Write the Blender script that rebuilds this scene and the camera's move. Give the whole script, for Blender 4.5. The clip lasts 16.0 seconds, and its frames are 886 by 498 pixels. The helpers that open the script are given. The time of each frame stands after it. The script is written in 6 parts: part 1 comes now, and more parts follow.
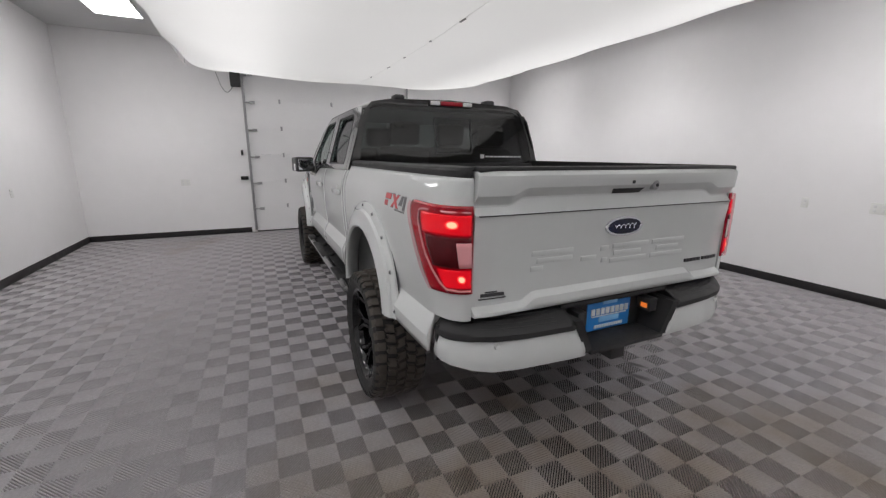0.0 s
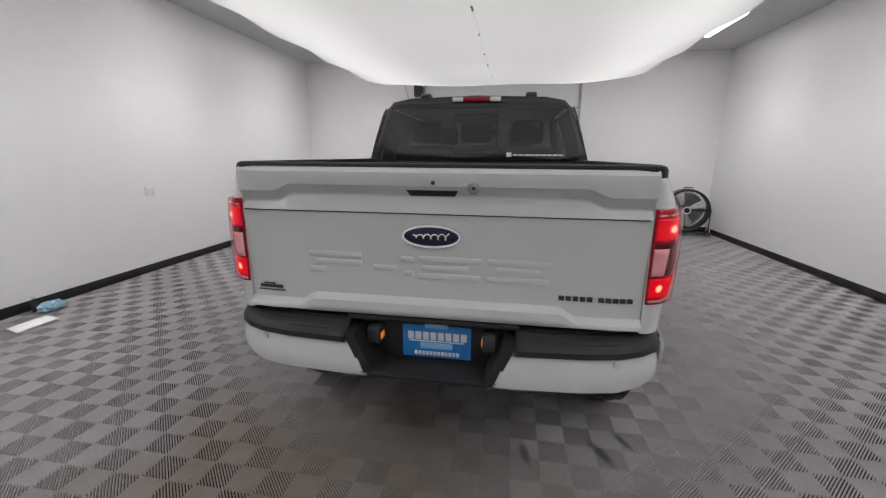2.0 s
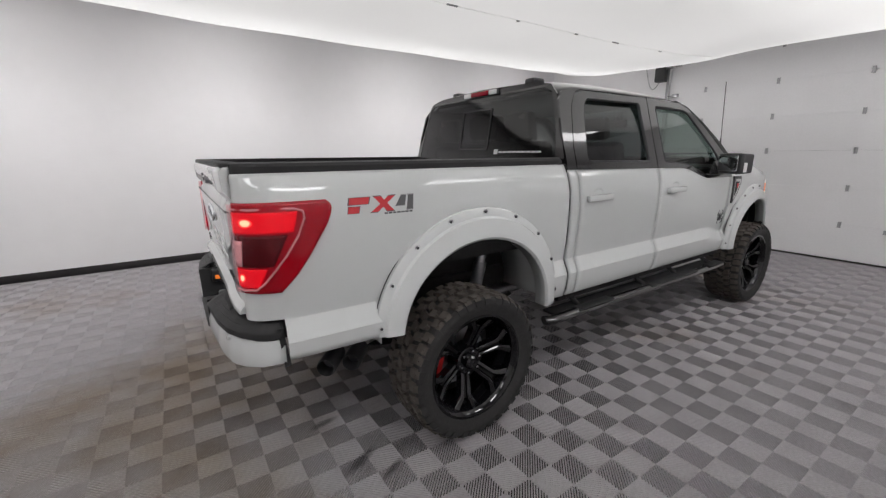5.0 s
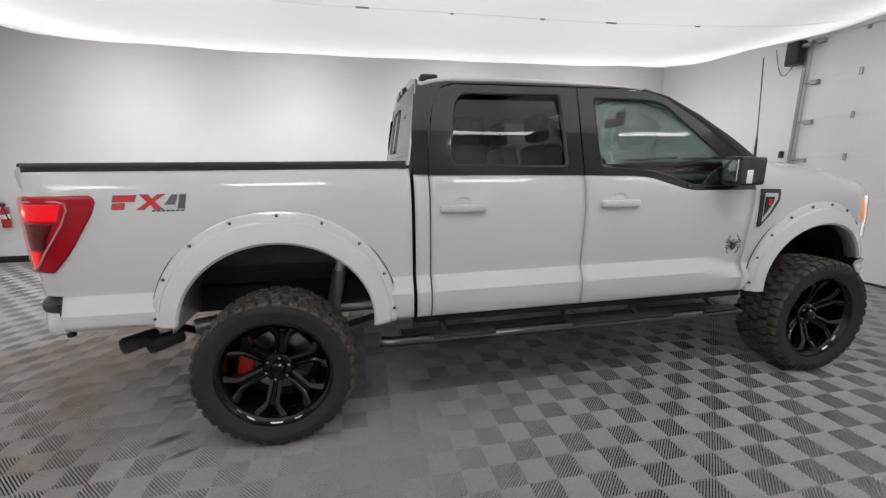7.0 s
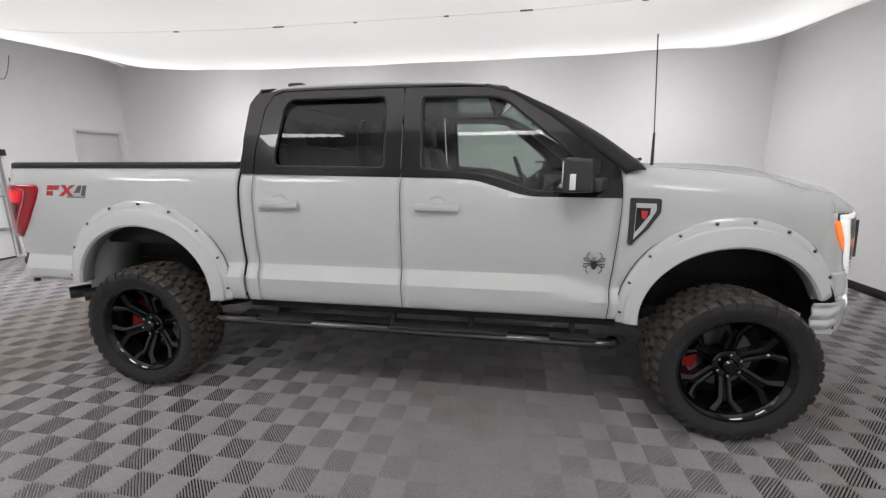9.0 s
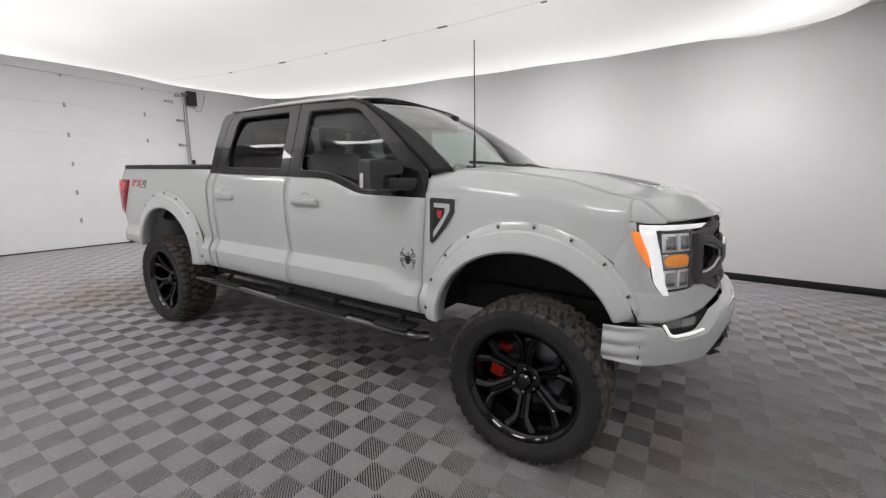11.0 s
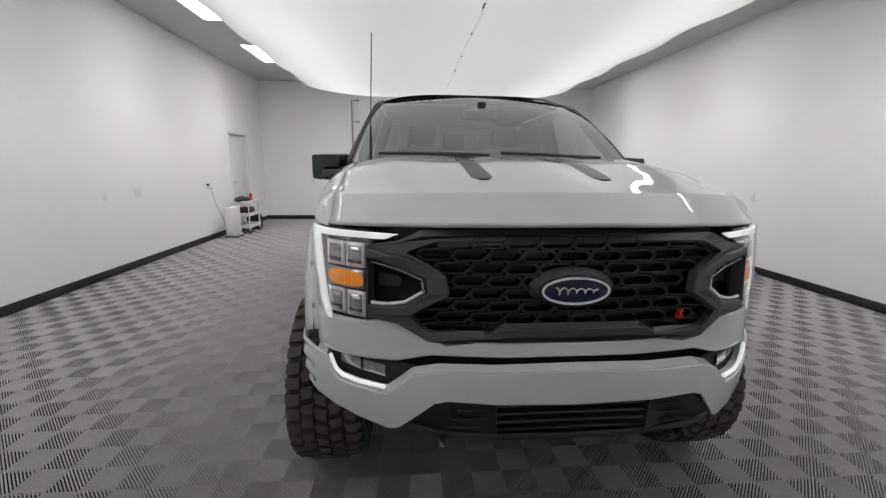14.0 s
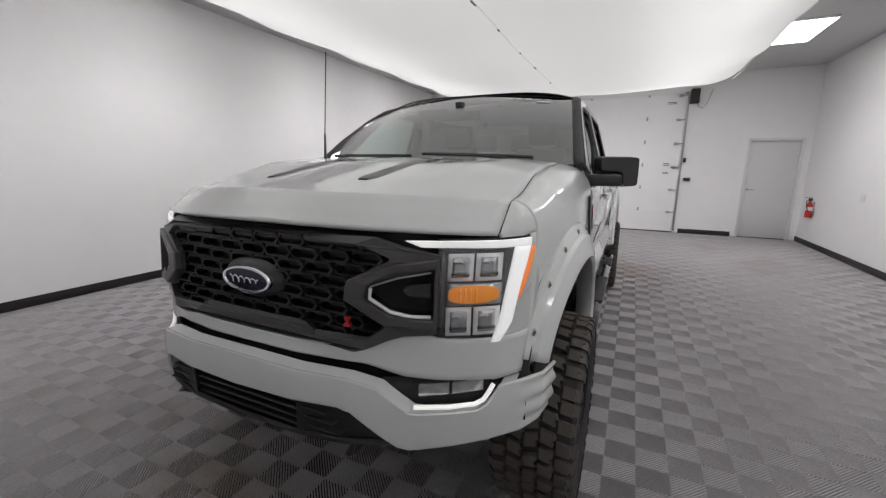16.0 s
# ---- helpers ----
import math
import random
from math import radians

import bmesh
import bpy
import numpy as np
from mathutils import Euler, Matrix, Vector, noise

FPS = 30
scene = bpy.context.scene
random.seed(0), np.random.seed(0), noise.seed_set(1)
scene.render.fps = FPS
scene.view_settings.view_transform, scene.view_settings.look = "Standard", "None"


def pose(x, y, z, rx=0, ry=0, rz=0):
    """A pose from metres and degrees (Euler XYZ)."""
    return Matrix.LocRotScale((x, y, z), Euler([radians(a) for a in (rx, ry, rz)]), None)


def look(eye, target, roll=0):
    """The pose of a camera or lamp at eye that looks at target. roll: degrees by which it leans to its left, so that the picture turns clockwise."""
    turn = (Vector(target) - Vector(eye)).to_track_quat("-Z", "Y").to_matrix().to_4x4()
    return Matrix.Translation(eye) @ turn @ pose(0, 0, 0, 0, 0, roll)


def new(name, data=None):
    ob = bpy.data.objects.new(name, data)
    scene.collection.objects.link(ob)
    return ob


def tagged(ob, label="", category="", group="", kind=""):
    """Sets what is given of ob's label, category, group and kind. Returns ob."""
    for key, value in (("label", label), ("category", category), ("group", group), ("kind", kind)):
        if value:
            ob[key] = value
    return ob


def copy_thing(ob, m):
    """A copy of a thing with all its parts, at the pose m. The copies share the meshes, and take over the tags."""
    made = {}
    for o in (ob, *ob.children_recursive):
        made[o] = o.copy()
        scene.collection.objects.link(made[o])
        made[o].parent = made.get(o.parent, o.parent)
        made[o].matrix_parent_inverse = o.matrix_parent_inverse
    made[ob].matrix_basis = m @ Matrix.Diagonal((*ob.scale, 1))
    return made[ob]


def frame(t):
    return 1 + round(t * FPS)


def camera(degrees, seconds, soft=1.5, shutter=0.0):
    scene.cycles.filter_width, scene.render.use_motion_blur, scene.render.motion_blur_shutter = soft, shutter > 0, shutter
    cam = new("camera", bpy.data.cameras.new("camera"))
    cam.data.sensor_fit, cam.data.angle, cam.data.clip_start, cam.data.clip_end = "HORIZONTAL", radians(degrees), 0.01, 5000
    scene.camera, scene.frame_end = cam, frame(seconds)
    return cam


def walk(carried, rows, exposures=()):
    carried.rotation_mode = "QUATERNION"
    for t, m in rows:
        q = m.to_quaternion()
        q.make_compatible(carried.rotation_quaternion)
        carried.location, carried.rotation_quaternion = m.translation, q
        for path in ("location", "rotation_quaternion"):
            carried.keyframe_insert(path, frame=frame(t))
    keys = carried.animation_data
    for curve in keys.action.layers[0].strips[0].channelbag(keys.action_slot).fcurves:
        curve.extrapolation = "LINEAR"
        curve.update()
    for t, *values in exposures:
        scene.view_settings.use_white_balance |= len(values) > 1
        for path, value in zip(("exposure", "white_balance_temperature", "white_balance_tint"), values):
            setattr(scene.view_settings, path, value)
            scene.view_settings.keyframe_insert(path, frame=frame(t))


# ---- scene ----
cam = camera(95.9, 16.0, soft=1.3)
PATH = [
    (0, (-4.317, 1.573, 1.585), (-2.547, 0.762, 1.131), 0.4),
    (0.5, (-4.412, 1.166, 1.583), (-2.537, 0.639, 1.125), 0.3),
    (1, (-4.482, 0.684, 1.578), (-2.546, 0.46, 1.127), 0.1),
    (1.5, (-4.517, 0.207, 1.576), (-2.57, 0.268, 1.122), 0.2),
    (2, (-4.471, -0.312, 1.575), (-2.55, 0.008, 1.118), 0.4),
    (2.5, (-4.371, -0.779, 1.571), (-2.508, -0.212, 1.114), 0.4),
    (3, (-4.215, -1.254, 1.571), (-2.446, -0.441, 1.113), 0.3),
    (3.2, (-4.137, -1.444, 1.571), (-2.416, -0.532, 1.114), 0.3),
    (5.3, (-2.878, -2.738, 1.574), (-1.919, -1.042, 1.121), -0.6),
    (5.5, (-2.714, -2.823, 1.562), (-1.831, -1.084, 1.12), -0.7),
    (6, (-2.275, -2.942, 1.557), (-1.547, -1.133, 1.116), -0.5),
    (6.5, (-1.8, -3.065, 1.556), (-1.245, -1.196, 1.113), -0.5),
    (7, (-1.352, -3.143, 1.531), (-0.957, -1.228, 1.111), -0.4),
    (7.5, (-0.854, -3.198, 1.533), (-0.643, -1.254, 1.112), -0.2),
    (8, (-0.39, -3.23, 1.54), (-0.363, -1.275, 1.117), -0.1),
    (8.5, (0.136, -3.247, 1.546), (-0.008, -1.297, 1.123), -0.1),
    (9, (0.603, -3.241, 1.531), (0.288, -1.31, 1.113), -0.1),
    (9.5, (1.117, -3.207, 1.512), (0.661, -1.302, 1.106), -0.0),
    (10, (1.612, -3.128, 1.517), (0.985, -1.276, 1.1), -0.2),
    (10.2, (1.799, -3.106, 1.489), (1.103, -1.273, 1.095), 0.1),
    (12.3, (3.437, -1.949, 1.46), (1.806, -0.856, 1.08), 0.5),
    (12.5, (3.547, -1.784, 1.469), (1.843, -0.812, 1.082), 0.4),
    (13, (3.698, -1.355, 1.467), (1.866, -0.656, 1.076), 0.6),
    (13.5, (3.783, -0.953, 1.469), (1.869, -0.525, 1.074), 0.9),
    (14, (3.841, -0.509, 1.484), (1.888, -0.353, 1.078), 0.6),
    (14.5, (3.797, -0.074, 1.492), (1.843, -0.184, 1.08), 0.1),
    (15, (3.725, 0.343, 1.495), (1.802, -0.023, 1.083), 0.2),
    (15.5, (3.664, 0.745, 1.492), (1.805, 0.13, 1.085), 0.3),
    (16, (3.577, 1.161, 1.482), (1.803, 0.329, 1.085), 0.6),
]
walk(cam, [(t, look(eye, aim, lean)) for t, eye, aim, lean in PATH],
     ((0, 0.62), (3.2, 0.60), (5.5, 0.76), (8.5, 0.90), (10.2, 0.86), (12.5, 0.70), (16, 0.62)))

# ---- world and light ----
world = bpy.data.worlds.new("world")
scene.world = world
world.use_nodes = True
world.node_tree.nodes["Background"].inputs[0].default_value = (0.02, 0.02, 0.02, 1)
world.node_tree.nodes["Background"].inputs[1].default_value = 0.3

X0, X1, Y0, Y1, ZC = -7.547, 4.848, -4.485, 4.473, 3.62
TUBE_W = 6.6
PANEL_W = 7.5


def area_lamp(x, y, z, sx, sy, watts, colour=(1, 0.98, 0.985), spread=115):
    data = bpy.data.lights.new("panel_light", "AREA")
    data.shape, data.size, data.size_y, data.energy, data.color = "RECTANGLE", sx, sy, watts, colour
    data.spread = radians(spread)
    ob = new("panel_light", data)
    ob.location = (x, y, z)
    return ob


# ---- materials ----
def material(name):
    m = bpy.data.materials.new(name)
    m.use_nodes = True
    return m, m.node_tree.nodes, m.node_tree.links, m.node_tree.nodes["Principled BSDF"]


def plain(name, colour, rough=0.5, metal=0.0, coat=0.0, grain=0.0, scale=40.0, bump=0.0, spec=0.5):
    """A surface with its colour and gloss broken up at two scales."""
    m, n, l, b = material(name)
    b.inputs["Base Color"].default_value = (*colour, 1)
    b.inputs["Roughness"].default_value = rough
    b.inputs["Metallic"].default_value = metal
    b.inputs["Coat Weight"].default_value = coat
    b.inputs["Coat Roughness"].default_value = 0.012
    b.inputs["Specular IOR Level"].default_value = spec
    if grain or bump:
        tc = n.new("ShaderNodeTexCoord")
        fine, broad = n.new("ShaderNodeTexNoise"), n.new("ShaderNodeTexNoise")
        fine.inputs["Scale"].default_value, broad.inputs["Scale"].default_value = scale, scale / 18
        fine.inputs["Detail"].default_value = broad.inputs["Detail"].default_value = 5
        add = n.new("ShaderNodeMath")
        add.operation = "ADD"
        for t, k in ((fine, 0), (broad, 1)):
            l.new(tc.outputs["Object"], t.inputs["Vector"])
            l.new(t.outputs["Fac"], add.inputs[k])
        ramp = n.new("ShaderNodeMapRange")
        ramp.inputs["From Min"].default_value, ramp.inputs["From Max"].default_value = 0.6, 1.4
        ramp.inputs["To Min"].default_value, ramp.inputs["To Max"].default_value = 1 - grain, 1 + grain
        l.new(add.outputs[0], ramp.inputs["Value"])
        mix = n.new("ShaderNodeVectorMath")
        mix.operation = "SCALE"
        mix.inputs[0].default_value = colour
        l.new(ramp.outputs[0], mix.inputs["Scale"])
        l.new(mix.outputs[0], b.inputs["Base Color"])
        rr = n.new("ShaderNodeMath")
        rr.operation = "MULTIPLY"
        rr.inputs[1].default_value = rough
        l.new(ramp.outputs[0], rr.inputs[0])
        l.new(rr.outputs[0], b.inputs["Roughness"])
        if bump:
            bp = n.new("ShaderNodeBump")
            bp.inputs["Strength"].default_value, bp.inputs["Distance"].default_value = bump, 0.01
            l.new(fine.outputs["Fac"], bp.inputs["Height"])
            l.new(bp.outputs[0], b.inputs["Normal"])
    return m


def glow(name, colour, strength, base=None):
    m, n, l, b = material(name)
    b.inputs["Base Color"].default_value = (*(base or colour), 1)
    b.inputs["Roughness"].default_value = 0.2
    b.inputs["Emission Color"].default_value = (*colour, 1)
    b.inputs["Emission Strength"].default_value = strength
    return m


def glass(name, tint, gloss=0.03):
    """Thin tinted glass: a tinted see-through layer with a mirror-like skin."""
    m, n, l, b = material(name)
    n.remove(b)
    clear, skin, mix = n.new("ShaderNodeBsdfTransparent"), n.new("ShaderNodeBsdfGlossy"), n.new("ShaderNodeMixShader")
    clear.inputs[0].default_value = (*tint, 1)
    skin.inputs["Roughness"].default_value = 0.02
    fr = n.new("ShaderNodeLayerWeight")
    fr.inputs["Blend"].default_value = 0.5
    steep = n.new("ShaderNodeMath")
    steep.operation, steep.inputs[1].default_value = "POWER", 4.0
    l.new(fr.outputs["Facing"], steep.inputs[0])
    mul = n.new("ShaderNodeMath")
    mul.operation, mul.inputs[1].default_value, mul.inputs[2].default_value = "MULTIPLY_ADD", 0.75, 0.045 + gloss
    l.new(steep.outputs[0], mul.inputs[0])
    l.new(mul.outputs[0], mix.inputs[0])
    l.new(clear.outputs[0], mix.inputs[1])
    l.new(skin.outputs[0], mix.inputs[2])
    l.new(mix.outputs[0], n["Material Output"].inputs[0])
    return m


PAINT = plain("grey_paint", (0.585, 0.605, 0.60), 0.36, coat=1.0, grain=0.012, scale=400, spec=0.22)
BLACKP = plain("black_paint", (0.011, 0.0102, 0.0108), 0.18, coat=1.0, grain=0.05, scale=200, spec=0.35)
TRIM = plain("black_plastic", (0.020, 0.020, 0.021), 0.55, grain=0.2, scale=300, bump=0.12, spec=0.38)
SATIN = plain("satin_black", (0.03, 0.03, 0.033), 0.38)
FRAMEB = plain("grille_frame_black", (0.060, 0.058, 0.060), 0.40, grain=0.08, scale=250)
DARK = plain("underbody", (0.012, 0.012, 0.012), 0.7, grain=0.3, scale=30)
LINER = plain("wheel_liner", (0.02, 0.02, 0.02), 0.85, grain=0.3, scale=60, bump=0.2)
RUBBER = plain("rubber", (0.020, 0.0195, 0.0195), 0.78, grain=0.25, scale=60, bump=0.1)
TREAD = plain("dusty_tread", (0.070, 0.060, 0.052), 0.85, grain=0.35, scale=45, bump=0.2)
RIMM = plain("gloss_black_alloy", (0.004, 0.004, 0.005), 0.055, spec=0.5)
RIMDULL = plain("dark_alloy_recess", (0.004, 0.004, 0.004), 0.45, spec=0.25)
MESHB = plain("grille_mesh_black", (0.010, 0.010, 0.011), 0.42, spec=0.4)
VENTG = plain("vent_plastic", (0.035, 0.035, 0.037), 0.30, grain=0.1, scale=200)
CHROME = plain("chrome", (0.75, 0.76, 0.78), 0.08, metal=1.0)
STEEL = plain("steel", (0.35, 0.35, 0.36), 0.35, metal=1.0, grain=0.2, scale=60)
ALU = plain("shock_metal", (0.55, 0.55, 0.56), 0.3, metal=1.0)
REDC = plain("red_caliper", (0.50, 0.018, 0.016), 0.3, coat=0.6)
REDLENS = plain("red_lens", (0.36, 0.001, 0.014), 0.10, coat=0.4, spec=0.35)
REDDARK = plain("dark_red_lens", (0.075, 0.003, 0.008), 0.08)
REDLIT = glow("lit_red", (1.0, 0.003, 0.022), 0.30, (0.45, 0.004, 0.012))
REDMID = glow("lit_red_bright", (1.0, 0.020, 0.040), 0.66, (0.5, 0.01, 0.015))
REDWARM = glow("lit_red_warm", (1.0, 0.10, 0.08), 0.95, (0.5, 0.03, 0.02))
REDHOT = glow("lit_red_core", (1.0, 0.50, 0.28), 1.4, (0.6, 0.05, 0.04))
WHITELENS = plain("clear_lens", (0.86, 0.85, 0.85), 0.12, coat=1.0)
PALEBAR = plain("pale_light_bar", (0.72, 0.52, 0.53), 0.2, coat=1.0)
DRL = glow("lit_white", (1.0, 0.985, 0.965), 0.30, (0.9, 0.9, 0.9))
AMBERLIT = glow("lit_amber", (1.0, 0.22, 0.03), 0.34, (0.7, 0.22, 0.04))
AMBER = glow("amber_lens", (1.0, 0.34, 0.03), 0.20, (0.55, 0.19, 0.02))
LAMPIN = plain("lamp_reflector", (0.55, 0.56, 0.57), 0.22, metal=0.7)
LAMPCELL = plain("lamp_cell", (0.42, 0.43, 0.44), 0.14, metal=0.6, grain=0.4, scale=38)
LAMPBLK = plain("lamp_housing", (0.03, 0.032, 0.035), 0.15, coat=1.0)
GLASSD = glass("privacy_glass", (0.115, 0.12, 0.125), 0.01)
GLASSF = glass("front_glass", (0.50, 0.56, 0.53))
GLASSW = glass("windscreen_glass", (0.46, 0.58, 0.54), 0.19)
GLASSR = glass("red_cover", (0.97, 0.62, 0.64), -0.035)
GLASSC = glass("lamp_cover", (0.93, 0.94, 0.95), 0.02)
MIRROR = plain("mirror", (0.8, 0.82, 0.84), 0.02, metal=1.0)
BADGEBLUE = plain("badge_navy", (0.004, 0.007, 0.035), 0.12)
REDDECAL = plain("red_decal", (0.55, 0.03, 0.04), 0.35)
GREYDECAL = plain("grey_decal", (0.10, 0.10, 0.105), 0.35)
WHITEDECAL = plain("white_decal", (0.75, 0.76, 0.77), 0.5)
PLATEBLUE = plain("plate_blue", (0.02, 0.22, 0.62), 0.4)
PLATELIGHT = plain("plate_light_blue", (0.25, 0.55, 0.85), 0.4)
SEAT = plain("dark_leather", (0.035, 0.034, 0.034), 0.55, grain=0.2, scale=30, bump=0.1)
BEDM = plain("bed_liner", (0.02, 0.02, 0.021), 0.7, grain=0.3, scale=120, bump=0.4)


def wall_paint():
    m = plain("white_wall_paint", (0.86, 0.85, 0.855), 0.62, grain=0.018, scale=5.5, bump=0.02)
    return m


WALLP = wall_paint()
CEILP = plain("ceiling_board", (0.62, 0.62, 0.62), 0.8, grain=0.02, scale=8)
BASEB = plain("black_rubber_base", (0.016, 0.014, 0.015), 0.5, grain=0.2, scale=12)
DOORP = plain("door_paint", (0.70, 0.70, 0.70), 0.45, grain=0.015, scale=6)
GDOOR = plain("garage_door_skin", (0.85, 0.845, 0.85), 0.5, grain=0.03, scale=40, bump=0.06)
FRAMEP = plain("frame_paint", (0.74, 0.74, 0.74), 0.4)
GALV = plain("galvanised", (0.42, 0.42, 0.43), 0.45, metal=0.8, grain=0.2, scale=30)
WPLAST = plain("white_plastic", (0.78, 0.78, 0.76), 0.35, grain=0.01, scale=10)
DUSTY = plain("dusty_grey_plastic", (0.36, 0.35, 0.345), 0.55, grain=0.15, scale=20)
GAPM = plain("fin_gap_shade", (0.16, 0.14, 0.115), 0.6, grain=0.2, scale=30)
BPLAST = plain("black_box", (0.02, 0.02, 0.02), 0.45, grain=0.2, scale=20)
CORDM = plain("cord", (0.25, 0.25, 0.25), 0.5)
PAPER = plain("paper", (0.85, 0.85, 0.85), 0.7, grain=0.02, scale=10)
BLUEP = plain("blue_film", (0.25, 0.42, 0.55), 0.25, grain=0.2, scale=20)
REDP = plain("red_enamel", (0.5, 0.02, 0.02), 0.3)
LEDP = glow("led_panel", (1.0, 0.98, 0.985), 5.0)


def fabric():
    """White stretch cloth that lets the lamps above it through."""
    m, n, l, b = material("stretched_white_fabric")
    tl, df, mix = n.new("ShaderNodeBsdfTranslucent"), n.new("ShaderNodeBsdfDiffuse"), n.new("ShaderNodeMixShader")
    n.remove(b)
    tl.inputs[0].default_value = (0.86, 0.86, 0.85, 1)
    df.inputs[0].default_value = (0.82, 0.82, 0.81, 1)
    mix.inputs[0].default_value = 0.45
    l.new(tl.outputs[0], mix.inputs[1])
    l.new(df.outputs[0], mix.inputs[2])
    l.new(mix.outputs[0], n["Material Output"].inputs[0])
    return m


FABRIC = fabric()


def tile_plastic():
    """Grey moulded plastic with dust and brown tyre dirt in patches."""
    m, n, l, b = material("ribbed_tile_plastic")
    geo = n.new("ShaderNodeNewGeometry")
    oi = n.new("ShaderNodeObjectInfo")
    dirt, fine = n.new("ShaderNodeTexNoise"), n.new("ShaderNodeTexNoise")
    dirt.inputs["Scale"].default_value, dirt.inputs["Detail"].default_value = 0.55, 6
    fine.inputs["Scale"].default_value, fine.inputs["Detail"].default_value = 60, 4
    l.new(geo.outputs["Position"], dirt.inputs["Vector"])
    l.new(geo.outputs["Position"], fine.inputs["Vector"])
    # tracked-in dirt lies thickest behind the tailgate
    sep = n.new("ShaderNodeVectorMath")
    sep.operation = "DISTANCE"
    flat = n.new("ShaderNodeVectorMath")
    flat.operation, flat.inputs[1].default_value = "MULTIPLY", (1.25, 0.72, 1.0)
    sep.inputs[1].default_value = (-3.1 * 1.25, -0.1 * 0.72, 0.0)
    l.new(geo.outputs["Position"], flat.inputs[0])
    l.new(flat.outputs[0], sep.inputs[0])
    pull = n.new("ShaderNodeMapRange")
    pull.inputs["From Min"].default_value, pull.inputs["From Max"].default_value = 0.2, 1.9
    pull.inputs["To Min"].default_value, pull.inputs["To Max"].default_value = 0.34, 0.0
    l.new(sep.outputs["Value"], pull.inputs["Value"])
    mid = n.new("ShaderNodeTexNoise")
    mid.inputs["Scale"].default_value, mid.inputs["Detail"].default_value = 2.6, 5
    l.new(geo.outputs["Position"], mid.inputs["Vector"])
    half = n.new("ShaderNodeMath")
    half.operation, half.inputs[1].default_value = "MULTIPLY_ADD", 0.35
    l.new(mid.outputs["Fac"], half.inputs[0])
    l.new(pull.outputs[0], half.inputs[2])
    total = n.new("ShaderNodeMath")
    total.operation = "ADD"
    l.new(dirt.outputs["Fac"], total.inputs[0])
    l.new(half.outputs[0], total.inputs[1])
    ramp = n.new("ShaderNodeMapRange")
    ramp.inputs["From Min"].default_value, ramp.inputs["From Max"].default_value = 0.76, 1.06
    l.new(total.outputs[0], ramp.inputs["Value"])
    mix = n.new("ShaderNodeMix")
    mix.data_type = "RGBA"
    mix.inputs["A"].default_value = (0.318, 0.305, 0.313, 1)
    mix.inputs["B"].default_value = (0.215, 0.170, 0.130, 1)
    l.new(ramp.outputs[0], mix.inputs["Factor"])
    var = n.new("ShaderNodeMapRange")
    var.inputs["To Min"].default_value, var.inputs["To Max"].default_value = 0.8, 1.2
    l.new(fine.outputs["Fac"], var.inputs["Value"])
    sc = n.new("ShaderNodeVectorMath")
    sc.operation = "SCALE"
    l.new(mix.outputs["Result"], sc.inputs[0])
    l.new(var.outputs[0], sc.inputs["Scale"])
    # two short rubber scuffs
    last = sc.outputs[0]
    for x, y, turn, lx, ly in ((-2.48, -0.86, 0.5, 0.13, 0.035), (-2.36, -1.0, 0.5, 0.10, 0.025), (-2.55, -0.45, 0.2, 0.10, 0.03)):
        mp = n.new("ShaderNodeMapping")
        mp.vector_type = "TEXTURE"
        mp.inputs["Location"].default_value = (x, y, 0)
        mp.inputs["Rotation"].default_value = (0, 0, turn)
        mp.inputs["Scale"].default_value = (lx, ly, 1)
        ln = n.new("ShaderNodeVectorMath")
        ln.operation = "LENGTH"
        mk = n.new("ShaderNodeMapRange")
        mk.inputs["From Min"].default_value, mk.inputs["From Max"].default_value = 0.4, 1.1
        mk.inputs["To Min"].default_value, mk.inputs["To Max"].default_value = 0.35, 1.0
        ml = n.new("ShaderNodeVectorMath")
        ml.operation = "SCALE"
        l.new(geo.outputs["Position"], mp.inputs["Vector"])
        l.new(mp.outputs[0], ln.inputs[0])
        l.new(ln.outputs["Value"], mk.inputs["Value"])
        l.new(last, ml.inputs[0])
        l.new(mk.outputs[0], ml.inputs["Scale"])
        last = ml.outputs[0]
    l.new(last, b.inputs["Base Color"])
    b.inputs["Roughness"].default_value = 0.34
    b.inputs["Specular IOR Level"].default_value = 0.46
    return m


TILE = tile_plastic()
SUBFLOOR = plain("dark_subfloor", (0.022, 0.021, 0.021), 0.9)


# ---- building helpers ----
def part(name, bm, mat, parent=None, label="", smooth=35.0, solid=0.0, bevel=0.0):
    """Links a bmesh as one mesh object under a thing or a part."""
    mesh = bpy.data.meshes.new(name)
    bm.to_mesh(mesh)
    bm.free()
    mesh.materials.append(mat)
    if smooth:
        for p in mesh.polygons:
            p.use_smooth = True
        mesh.set_sharp_from_angle(angle=radians(smooth))
    ob = new(name, mesh)
    if parent:
        ob.parent = parent
    if label:
        tagged(ob, label)
    if solid:
        md = ob.modifiers.new("thickness", "SOLIDIFY")
        md.thickness, md.offset = solid, 0.0
    if bevel:
        md = ob.modifiers.new("edges", "BEVEL")
        md.width, md.segments, md.limit_method = bevel, 2, "ANGLE"
    return ob


def thing(name, label, category, at=(0, 0, 0), group="", kind=""):
    ob = new(name)
    ob.location = at
    return tagged(ob, label, category, group, kind)


